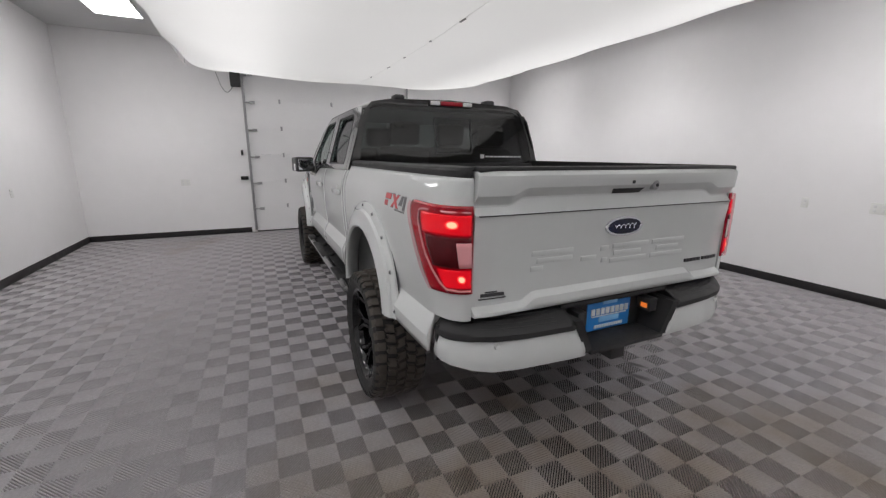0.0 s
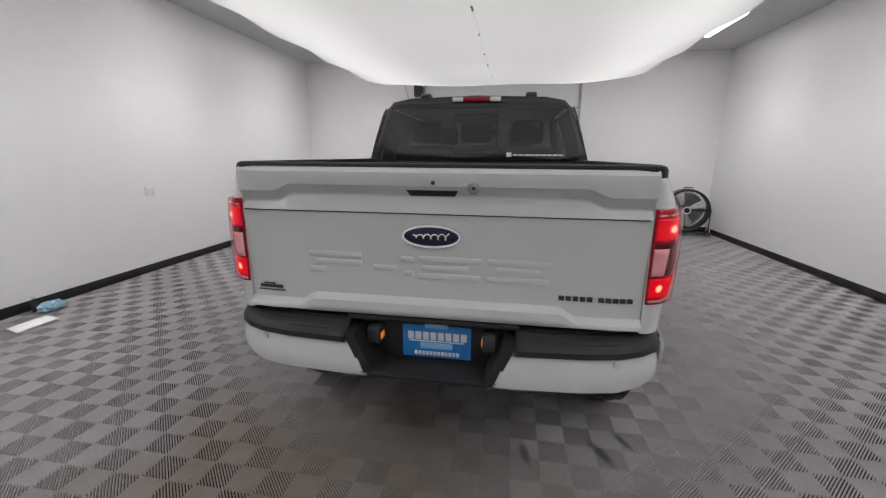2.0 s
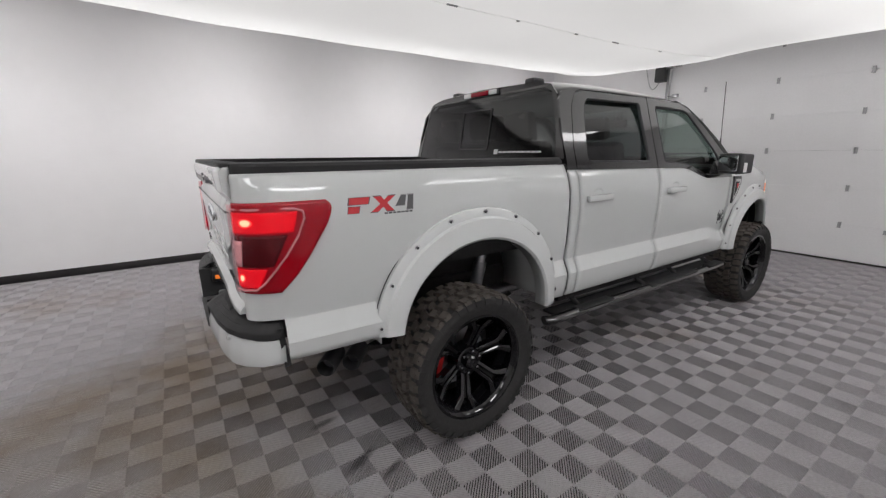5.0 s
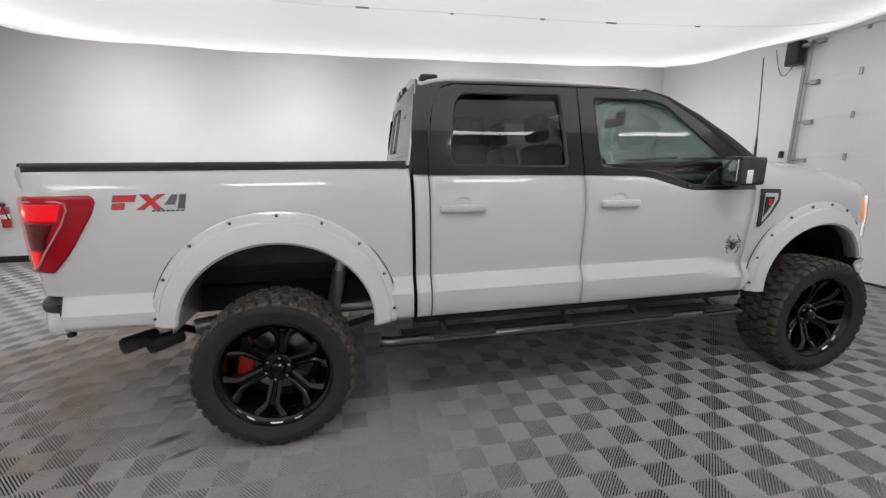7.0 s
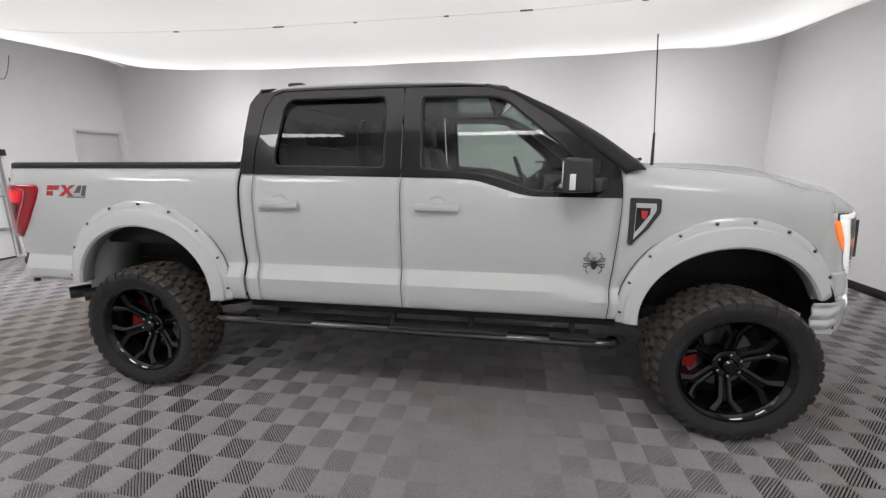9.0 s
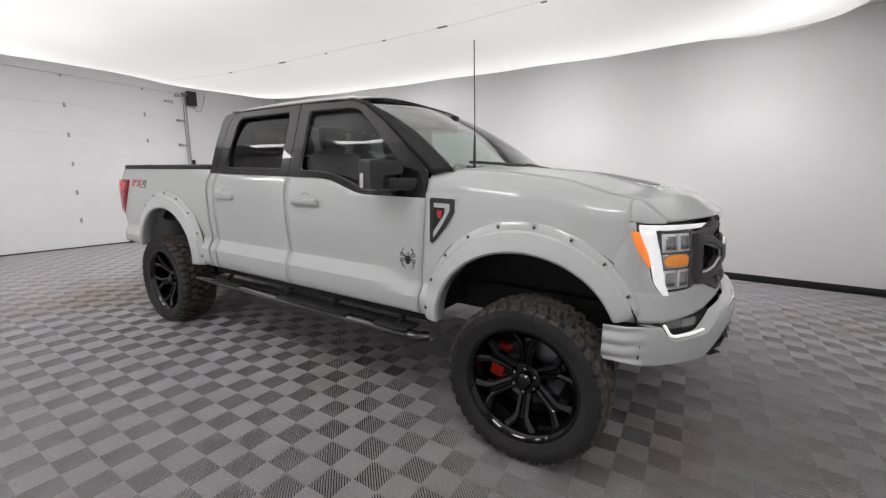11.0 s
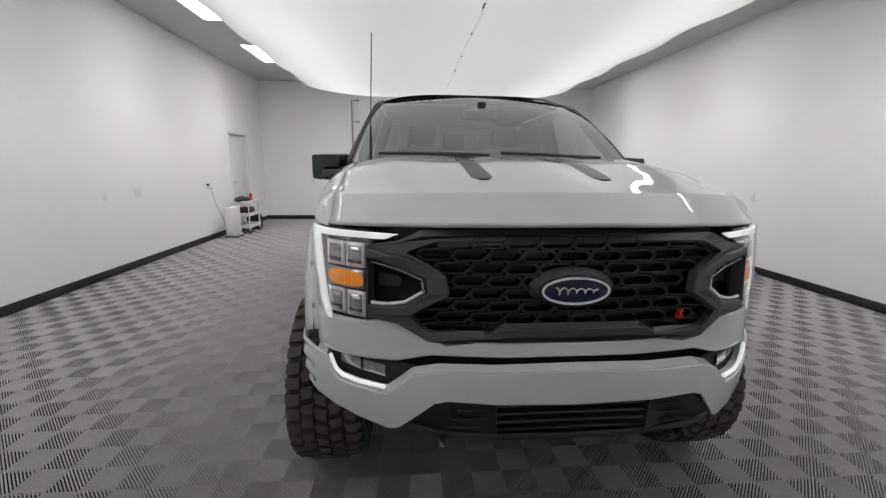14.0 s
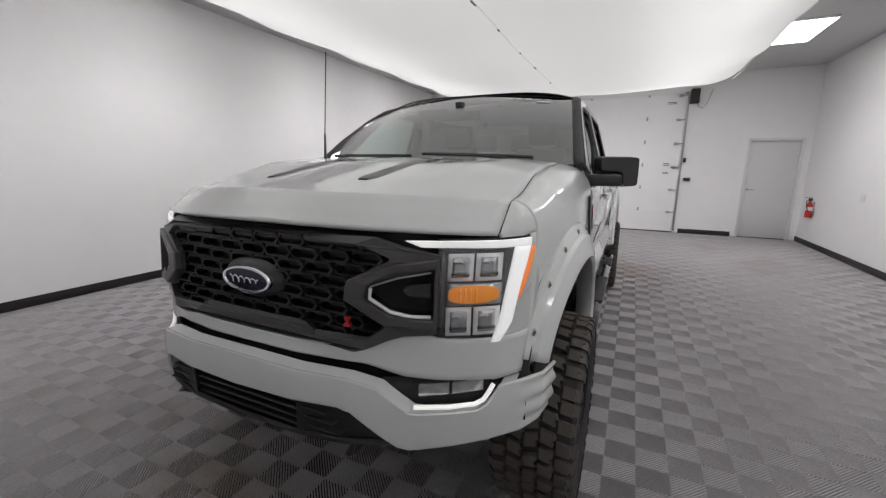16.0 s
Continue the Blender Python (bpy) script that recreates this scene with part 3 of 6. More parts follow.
def side_y(x, z):
    """Half the body's width at x and z."""
    if 0.7 < x < 1.6 and 0.72 < z < 1.05:
        z += 0.062 * smooth(0.86, 1.14, x) * smooth(0.72, 0.80, z) * smooth(1.05, 0.95, z)
    w = ramp(z, SIDE_Z, SIDE_W)
    if x > 1.55:
        w -= 0.075 * ((x - 1.55) / 0.7) ** 2
    if x < -2.2:
        w -= 0.012 * ((-2.2 - x) / 0.55) ** 2
    return w


def arch(x, c, a, b, z0):
    d = (x - c) / a
    return z0 + b * math.sqrt(1 - d * d) if abs(d) < 1 else -1.0


def side_panel(name, s, xs, zs, bottom, top, parent=truck, label="", edge=None):
    """A body-side sheet: columns at xs, rows at zs, cut below by bottom(x) and above by top(x)."""
    rows = []
    for z in zs:
        r = []
        for x in xs:
            zz = min(max(z, bottom(x)), top(x))
            xx = edge(x, zz) if edge else x
            r.append((xx, s * side_y(xx, zz), zz))
        rows.append(r)
    return part(name, sheet(rows), PAINT, parent, label, solid=0.012, smooth=22)


ZROWS = [0.655, 0.668, 0.70, 0.73, 0.76, 0.785, 0.81, 0.825, 0.84, 0.855, 0.87, 0.885, 0.90, 0.908, 0.93, 0.96, 1.0, 1.05, 1.1, 1.15, 1.2, 1.25, 1.3, 1.34, 1.38, 1.405, 1.43, 1.45, 1.47, 1.485, 1.50]

# belt line between grey doors and black glasshouse
BELT_X = [-1.06, 0.30, 0.42, 0.56, 0.66, 0.74, 1.30]
BELT_Z = [1.470, 1.446, 1.434, 1.392, 1.362, 1.350, 1.345]


def belt(x):
    return ramp(x, BELT_X, BELT_Z)


def upper_y(z):
    """Half the cab's width in the glasshouse, which leans inward."""
    return 0.918 - (z - 1.465) * 0.300


def up_pt(s, out=0.0):
    return lambda x, z: (x, s * (upper_y(z) + out), z)


def corner_pt(a, z, out=0.0):
    """Rear corner of the bed: a = 0 on the flank, 1 at the tailgate."""
    w = side_y(-2.74, z)
    x = -2.74 - 0.186 * math.sin(a * math.pi / 2)
    y = 0.822 + (w - 0.822) * math.cos(a * math.pi / 2)
    n = Vector((-math.sin(a * math.pi / 2), math.cos(a * math.pi / 2), 0))
    return x + n.x * out, y + n.y * out


REAR_ARCH = (-1.77, 0.53, 0.46, 0.70)
FRONT_ARCH = (1.80, 0.50, 0.43, 0.69)

for s in (1, -1):
    # bed side with its rear corner
    rows = []
    for z in ZROWS[:]:
        r = []
        for x in steps(-1.080, -2.74, 66):
            zz = max(z, arch(x, *REAR_ARCH), 0.735 if x < -2.2 else 0.66)
            r.append((x, s * side_y(x, zz), zz))
        for a in (0.10, 0.20, 0.205, 0.32, 0.44, 0.56, 0.68, 0.80, 0.90, 1.0):
            zz = max(z, 0.735 if a <= 0.20 else 0.905)
            x, y = corner_pt(a, zz)
            r.append((x, s * y, zz))
        r.append((-2.86, s * 0.820, max(z, 0.905)))
        rows.append(r)
    bed_side = part("bed_side", sheet(rows), PAINT, truck, solid=0.012, smooth=22)


# ---- front end plan ----
FRONT = [(0.0, 2.648), (0.2, 2.643), (0.37, 2.618), (0.44, 2.604), (0.485, 2.587), (0.55, 2.560), (0.645, 2.515), (0.73, 2.466), (0.80, 2.413), (0.85, 2.345), (0.88, 2.27), (0.90, 2.08)]


def front_x(y):
    return ramp(abs(y), [p[0] for p in FRONT], [p[1] for p in FRONT])


def hood_half(x):
    return ramp(x, [1.30, 2.0, 2.41], [0.785, 0.800, 0.797])


RIDGE_X, RIDGE_Y = [1.40, 1.75, 2.15, 2.45, 2.60], [0.670, 0.630, 0.560, 0.500, 0.480]


def hood_z(x, y):
    """Height of the hood: a flat raised top between two creases, sloping sides, and a steep nose."""
    a = abs(y)
    xe = x + (2.648 - front_x(min(a, 0.81))) * smooth(1.9, 2.4, x)
    c = ramp(xe, [1.2, 1.45, 1.7, 2.0, 2.2, 2.33, 2.506, 2.585, 2.652], [1.520, 1.527, 1.524, 1.498, 1.461, 1.435, 1.396, 1.346, 1.299])
    fade = smooth(2.56, 2.2, xe)
    yr = ramp(x, RIDGE_X, RIDGE_Y)
    c -= fade * ramp(x, [1.35, 1.7, 2.2], [0.016, 0.034, 0.054]) * max(0.0, a - yr) / (0.80 - yr)
    # shallow valley between the vents and a low middle swell
    c += fade * smooth(1.45, 1.75, x) * (0.008 * smooth(0.20, 0.12, a) - 0.004 * smooth(0.50, 0.36, a))
    return c - (1 - fade) * 0.022 * (a / 0.79) ** 2


rows = []
for i in range(45):
    r = []
    yr = ramp(1.40 + 1.06 * min(1.0, i / 32), RIDGE_X, RIDGE_Y)
    half_row = [yr * k / 18 for k in range(19)] + [yr + (0.797 - yr) * k / 8 for k in range(1, 9)]
    for y0 in [-a for a in half_row[:0:-1]] + half_row:
        v = y0 / 0.797
        rear_x = 1.345 + 0.115 * (1 - v * v)
        nose = front_x(y0) - 0.004
        crease = nose - 0.142
        x = rear_x + (crease - rear_x) * (i / 32) if i <= 32 else crease + (nose - crease) * (i - 32) / 12
        y = v * hood_half(x)
        r.append((x, y, hood_z(x, y)))
    rows.append(r)
hood = part("hood", sheet(rows), PAINT, truck, "grey hood with a raised centre", solid=0.012, smooth=11)

for s in (1, -1):
    # front fender: one sheet from the sill over the shoulder to the hood edge
    def shoulder(a, b, t):
        square = smooth(2.1, 1.25, a.x)
        mid = Vector((a.x * 0.75 + b.x * 0.25, a.y * 0.92 + b.y * 0.08 + 0.012 * square, b.z - (0.24 - 0.22 * square) * (b.z - a.z)))
        p = a * (1 - t) ** 2 + mid * 2 * t * (1 - t) + b * t * t
        return (p.x, s * p.y, p.z)
    rows = []
    xs = steps(1.2085, 2.265, 46)
    for z in [z for z in ZROWS if z <= 1.25]:
        r = []
        for x in xs:
            zz = max(z, arch(x, *FRONT_ARCH), 0.66 if x < 1.5 else 0.825)
            r.append((x - 0.03 * smooth(1.3, 0.65, zz) * smooth(1.6, 1.2, x), s * side_y(x, zz), zz))
        rows.append(r)
    for t in steps(0, 1, 12):
        rows.append([shoulder(Vector((x, side_y(x, 1.28), 1.28)), Vector((x, hood_half(x) + 0.0035, hood_z(x, hood_half(x)) - 0.001)), t) for x in xs])
    part("front_fender", sheet(rows), PAINT, truck, solid=0.010, smooth=42)
    # its forward end, wrapping above the lamp
    cols = [(Vector((2.265, side_y(2.265, 1.28), 1.28)), Vector((2.265, hood_half(2.265) + 0.0035, hood_z(2.265, hood_half(2.265)) - 0.001)))]
    for k in steps(0, 1, 16)[1:]:
        y = 0.880 + (0.803 - 0.880) * k
        hx = 2.265 + (2.408 - 2.265) * k
        cols.append((Vector((front_x(y) - 0.004, y, 1.280 - 0.006 * smooth(0.0, 0.35, k))), Vector((hx, hood_half(hx) + 0.004, hood_z(hx, hood_half(hx)) - 0.001))))
    part("fender_nose", sheet([[shoulder(a, b, t) for a, b in cols] for t in steps(0, 1, 12)]), PAINT, truck, solid=0.010, smooth=42)

    # wheel-arch flares with pocket bolts
    for c, ao, bo, zo, ai, bi, zi, a0, a1, zmid in ((-1.795, 0.622, 0.585, 0.715, 0.490, 0.435, 0.70, -8, 184, 0.68), (1.795, 0.575, 0.562, 0.695, 0.47, 0.41, 0.69, 17, 188, 0.66)):
        prof = [(0.0, 0.004), (0.04, 0.020), (0.16, 0.030), (0.30, 0.036), (0.36, 0.052), (0.7, 0.066), (0.93, 0.070), (1.0, 0.060), (1.0, -0.02)]
        rows = []
        angles = steps(a0, a1, 44)
        for f, out in prof:
            r = []
            for d in angles:
                th = radians(d)
                dirx, dirz = math.cos(th), math.sin(th)
                xo, zo2 = c + ao * dirx, zo + bo * dirz
                xi, zi2 = c + ai * dirx, zi + bi * dirz
                x, z = xo + (xi - xo) * f, zo2 + (zi2 - zo2) * f
                base = side_y(min(x, 2.32), 1.05)
                r.append((x, s * (base + out), max(z, 0.735 if x < -2.0 else (0.82 if x > 2.0 else 0.655))))
            rows.append(r)
        fl = part("wheel_arch_flare", sheet(rows), PAINT, truck, "grey bolt-on wheel arch flare", solid=0.006, smooth=28)
        th_pts = [radians(d) for d in angles]
        part("flare_seal", tube([(c + (ao + 0.003) * math.cos(a), s * (side_y(min(c + ao * math.cos(a), 2.32), 1.05) + 0.006), max(zo + (bo + 0.003) * math.sin(a), 0.735 if c + ao * math.cos(a) < -2.0 else 0.655)) for a in th_pts], 0.0028, 6), SATIN, fl, "thin black rubber edge")
        n = 9
        for k in range(n):
            d = a0 + 10 + (a1 - a0 - 20) * k / (n - 1)
            th = radians(d)
            x = c + (ao * 0.83 + ai * 0.17) * math.cos(th)
            z = zo + (bo * 0.83 + bi * 0.17) * math.sin(th)
            y = side_y(min(x, 2.32), 1.05) + 0.030
            bolt = part("bolt_pocket", lathe([(0.0, 0.0045), (0.010, 0.0045), (0.0125, 0.006), (0.0135, 0.0)], 14, centre=(x, s * y, z) if s > 0 else (x, s * y - 0.006, z)), STEEL, fl)
            part("bolt_head", lathe([(0.0, s * 0.008), (0.007, s * 0.008), (0.007, 0.0)], 8, centre=(x, s * y, z)), SATIN, bolt)

def screen_pt(v, t, out=0.0):
    """Windscreen: v across, t from the roof down."""
    top = Vector((0.615 - 0.11 * abs(v) ** 2.4, v * 0.712, 2.010 - 0.040 * v * v))
    low = Vector((1.452 - 0.110 * v * v, v * 0.864, 1.517 - 0.008 * v * v))
    p = top.lerp(low, t)
    p += Vector((0.45, 0, 0.85)) * (0.052 * math.sin(math.pi * t) + out)
    return tuple(p)


# ---- doors ----
REAR_WIN = [(-0.835, 1.512), (-0.850, 1.56), (-0.800, 1.88), (-0.755, 1.925), (-0.140, 1.930), (-0.125, 1.502)]
FRONT_WIN = [(0.085, 1.498), (0.075, 1.922), (0.50, 1.915), (0.585, 1.888), (0.93, 1.60), (1.00, 1.520), (1.02, 1.375), (0.735, 1.378), (0.60, 1.425), (0.44, 1.470), (0.33, 1.482)]
REAR_FRAME = [(-0.972, belt(-0.972)), (-0.968, 1.62), (-0.925, 1.86), (-0.875, 1.945), (-0.80, 1.968), (-0.032, 1.972), (-0.032, belt(-0.032))]
FRONT_FRAME = [(-0.024, belt(-0.024)), (-0.024, 1.972), (0.46, 1.962), (0.60, 1.925), (0.82, 1.79), (1.10, 1.575), (1.196, 1.49), (1.205, belt(1.2)), *[(x, belt(x)) for x in (0.74, 0.66, 0.56, 0.42, 0.30)]]


def handle(s, x, parent):
    """A body-coloured pull with its scooped cup."""
    y = side_y(x, 1.29)
    cup = part("handle_cup", lathe([(0.0, -0.004), (0.02, -0.002), (0.040, 0.0035)], 20, centre=(0, 0, 0)), PAINT, parent)
    cup.matrix_basis = Matrix.Translation((x, s * (y + 0.004), 1.317)) @ Matrix.Diagonal((1.3, s, 0.75, 1))
    bm = box(x - 0.13, x + 0.13, min(s * (y + 0.008), s * (y + 0.042)), max(s * (y + 0.008), s * (y + 0.042)), 1.262, 1.306, bevel=0.012)
    part("handle", bm, PAINT, parent, "grey pull handle")


for s in (1, -1):
    for nm, xa, xb, frame_poly, win, gl in (("rear_door", -0.972, -0.031, REAR_FRAME, REAR_WIN, GLASSD), ("front_door", -0.025, 1.205, FRONT_FRAME, FRONT_WIN, GLASSF)):
        def lean_edge(x, z, xb=xb):
            return x - 0.033 * smooth(1.35, 0.65, z) * smooth(1.0, 1.2, x)
        d = side_panel(nm, s, steps(xa, xb, 24), ZROWS, lambda x: 0.66, belt, truck, "grey door panel with black window surround", lean_edge)
        w = round_poly(win, 0.03)
        part("window_surround", holed(frame_poly, [w], up_pt(s, 0.0)), BLACKP, d, "gloss black window surround", solid=0.016, smooth=0)
        part("window_rubber", sheet([[up_pt(s, o)(*p) for p in [*q, q[0]]] for q, o in ((w, 0.010), ([(x + (0.0 - x + (sum(a[0] for a in w) / len(w))) * 0.03, z + ((sum(a[1] for a in w) / len(w)) - z) * 0.045) for x, z in w], -0.004))]), SATIN, d, solid=0.004)
        def bow(x, z):
            return (x, s * (upper_y(z) - 0.012 - 0.020 * ((z - 1.72) / 0.22) ** 2), z)
        if nm == "rear_door":
            grid = [[bow(x, z) for x in steps(-0.862, -0.112, 10)] for z in steps(1.492, 1.942, 14)]
        else:
            grid = [[bow(x, z) for x in steps(0.064, ramp(z, [1.37, 1.52, 1.60, 1.89, 1.935], [1.03, 1.012, 0.945, 0.60, 0.50]), 10)] for z in steps(1.36, 1.932, 16)]
        pane = part("window_glass", sheet(grid), gl, d, "tinted side glass", smooth=60)
        pane.visible_shadow = False
        handle(s, -0.79 if nm == "rear_door" else 0.195, d)
    # mirror corner in the front glass
    part("quarter_trim", prism([(0.78, 1.375), (1.03, 1.372), (1.02, 1.50), (0.93, 1.49)], up_pt(s, -0.006), up_pt(s, 0.006)), BLACKP, truck)
    # cab corner behind the rear door
    side_panel("cab_corner", s, steps(-1.060, -0.979, 3), ZROWS, lambda x: 0.66, belt)
    part("rear_pillar", holed([(-1.060, 1.470), (-1.062, 1.54), (-1.060, 1.70), (-1.035, 1.90), (-0.995, 1.955), (-0.90, 1.972), (-0.815, 1.974), (-0.875, 1.951), (-0.931, 1.862), (-0.975, 1.62), (-0.979, 1.470)], [], up_pt(s, 0.0)), BLACKP, truck, "gloss black rear pillar", solid=0.016, smooth=0)
    # windscreen pillar
    a = [(0.42, upper_y(1.964), 1.964), (0.60, upper_y(1.927), 1.927), (0.82, upper_y(1.792), 1.792), (1.10, upper_y(1.577), 1.577), (1.205, upper_y(1.495), 1.495), (1.222, 0.905, 1.475)]
    b = [(0.47, 0.705, 1.978), *[screen_pt(1.0, t, -0.004) for t in (0.12, 0.36, 0.70, 0.94)], (1.338, 0.868, 1.497)]
    rows = []
    for t in steps(0, 1, 5):
        rows.append([(p[0] * (1 - t) + q[0] * t + 0.012 * math.sin(math.pi * t), s * (p[1] * (1 - t) + q[1] * t + 0.012 * math.sin(math.pi * t)), p[2] * (1 - t) + q[2] * t + 0.012 * math.sin(math.pi * t)) for p, q in zip(a, b)])
    part("windscreen_pillar", sheet(rows), TRIM, truck, "black windscreen pillar", solid=0.01, smooth=50)


# Cab back coloured near-black: the gap's shade is put into it.
part("cab_back_panel", box(-1.062, -1.045, -0.915, 0.915, 0.68, 1.50, bevel=0.004), DARK, truck)


# ---- roof, windscreen, rear window ----
def roof_z(x, y):
    zc = ramp(x, [-1.03, -1.0, -0.93, -0.8, -0.5, -0.2, 0.2, 0.45, 0.60, 0.70], [2.000, 2.022, 2.052, 2.070, 2.080, 2.081, 2.066, 2.042, 2.020, 1.998])
    ze = ramp(x, [-1.03, -0.95, -0.85, -0.5, 0.3, 0.45, 0.55, 0.70], [1.90, 1.955, 1.974, 1.978, 1.978, 1.968, 1.945, 1.90])
    return ze + (zc - ze) * (1 - (abs(y) / 0.77) ** 4.6)


rows = []
for i in range(41):
    r = []
    for j in range(33):
        v = 2 * j / 32 - 1
        x0, x1 = -1.0 + 0.02 * v * v - 0.012, 0.615 - 0.12 * abs(v) ** 2.4
        x = x0 + (x1 - x0) * i / 40
        hw = 0.766 - 0.02 * smooth(-0.9, -1.02, x) - 0.012 * smooth(0.35, 0.6, x)
        r.append((x, v * hw, roof_z(x, v * 0.766)))
    rows.append(r)
part("roof", sheet(rows), BLACKP, truck, "gloss black roof skin", solid=0.005, smooth=50)


ws = part("windscreen", sheet([[screen_pt(v, t) for v in steps(-1, 1, 24)] for t in steps(0, 1, 12)]), GLASSW, truck, "clear windscreen with a faint sun band", smooth=60)
ws.visible_shadow = False
part("windscreen_edge", sheet([[screen_pt(v, t, 0.003) for v in steps(-1, 1, 24)] for t in (0.0, 0.014)]), SATIN, ws)
for k in range(5):
    for s in (-1, 1):
        v0 = s * 0.62 + (k - 2) * 0.085
        part("banner_bar", sheet([[screen_pt(v, t, 0.004) for v in (v0 - 0.028, v0, v0 + 0.028)] for t in (0.105, 0.135)]), WHITEDECAL, ws)
part("inspection_sticker", sheet([[screen_pt(v, t, 0.004) for v in (0.70, 0.76, 0.82)] for t in (0.165, 0.205)]), WHITEDECAL, ws)
part("mirror_mount", box(0.80, 0.86, -0.03, 0.03, 1.88, 1.94, bevel=0.01), SATIN, ws)
part("inside_mirror", box(0.76, 0.79, -0.13, 0.13, 1.82, 1.89, bevel=0.012), SATIN, truck)

# cowl and wipers
part("cowl", sheet([[(1.345 + 0.115 * (1 - v * v) + dx, v * 0.86, 1.494 + dz) for v in steps(-1, 1, 20)] for dx, dz in ((-0.10, 0.012), (0.02, 0.0), (0.04, -0.04))]), TRIM, truck, "black plastic cowl", solid=0.006)
for ya, yb in ((-0.70, -0.05), (0.02, 0.66)):
    pts = []
    for t in steps(0, 1, 8):
        y = ya + (yb - ya) * t
        p = Vector(screen_pt(y / 0.77, 0.962 + 0.018 * t))
        pts.append((p.x + 0.02, y, p.z + 0.022))
    w = part("wiper", tube(pts, 0.010, 6), SATIN, truck, "black wiper blade")
    part("wiper_arm", tube([pts[4], ((pts[4][0] + 0.05), pts[4][1] + 0.15, pts[4][2] - 0.012), (1.43, yb + 0.02, 1.515)], 0.009, 6), SATIN, w)


def rear_glass_pt(y, z, out=0.0):
    """Back of the cab, leaning forward and bowed across."""
    return (-1.100 + (z - 1.54) * 0.17 + 0.025 * (y / 0.8) ** 2 - out, y, z)


back_outer = [(-0.900, 1.47), (0.900, 1.47), (0.895, 1.54), (0.84, 1.72), (0.76, 1.94), (0.70, 2.005), (0.55, 2.035), (0.0, 2.05), (-0.55, 2.035), (-0.70, 2.005), (-0.76, 1.94), (-0.84, 1.72), (-0.895, 1.54)]
back_win = round_poly([(-0.835, 1.52), (0.835, 1.52), (0.80, 1.72), (0.715, 1.965), (0.66, 1.988), (-0.66, 1.988), (-0.715, 1.965), (-0.80, 1.72)], 0.04)
part("cab_back", holed(back_outer, [back_win], lambda y, z: rear_glass_pt(y, z)), BLACKP, truck, "gloss black cab back", solid=0.014, smooth=0)
rg = part("rear_window", sheet([[rear_glass_pt(v * ramp(z, [1.5, 1.72, 1.965, 2.0], [0.84, 0.805, 0.72, 0.66]), z, 0.004) for v in steps(-1, 1, 24)] for z in steps(1.515, 1.992, 8)]), GLASSD, truck, "dark tinted rear window with sliding pane")
rg.visible_shadow = False
ring0, ring1 = round_poly([(-0.18, 1.60), (0.18, 1.60), (0.18, 1.905), (-0.18, 1.905)], 0.025), round_poly([(-0.168, 1.612), (0.168, 1.612), (0.168, 1.893), (-0.168, 1.893)], 0.02)
part("slider_frame", holed(ring0, [ring1], lambda y, z: rear_glass_pt(y, z, 0.009)), SATIN, rg, solid=0.006, smooth=0)
for k in range(9):
    y = -0.33 - k * 0.045
    part("sticker_bar", prism([(y - 0.019, 1.575), (y + 0.019, 1.575), (y + 0.019, 1.587), (y - 0.019, 1.587)], lambda a, b: rear_glass_pt(a, b, 0.0055), lambda a, b: rear_glass_pt(a, b, 0.007)), WHITEDECAL, rg)
part("sticker_bar", prism([(-0.30, 1.565), (-0.26, 1.565), (-0.26, 1.60), (-0.30, 1.60)], lambda a, b: rear_glass_pt(a, b, 0.0055), lambda a, b: rear_glass_pt(a, b, 0.007)), WHITEDECAL, rg)

brake = part("high_brake_light", box(-1.028, -0.94, -0.205, 0.205, 2.000, 2.042, bevel=0.008), SATIN, truck, "high brake light bar")
part("red_lens", box(-1.036, -0.99, -0.105, 0.105, 2.003, 2.038, bevel=0.006), REDLENS, brake, "red lens")
for s in (-1, 1):
    a, b = sorted((s * 0.11, s * 0.198))
    part("cargo_lens", box(-1.034, -0.99, a, b, 2.003, 2.038, bevel=0.006), WHITELENS, brake, "clear cargo lamp lens")
for y in (0.44, -0.44):
    part("roof_pod", box(-0.945, -0.83, y - 0.045, y + 0.045, 2.04, 2.084, bevel=0.016), SATIN, truck, "low black roof pod")
mast = part("antenna", tube([(1.405, -0.745, 1.49), (1.40, -0.742, 1.70)], [0.010, 0.006], 8), SATIN, truck, "thin black whip antenna")
part("whip", tube([(1.40, -0.742, 1.70), (1.372, -0.728, 2.215)], 0.0032, 6), SATIN, mast)

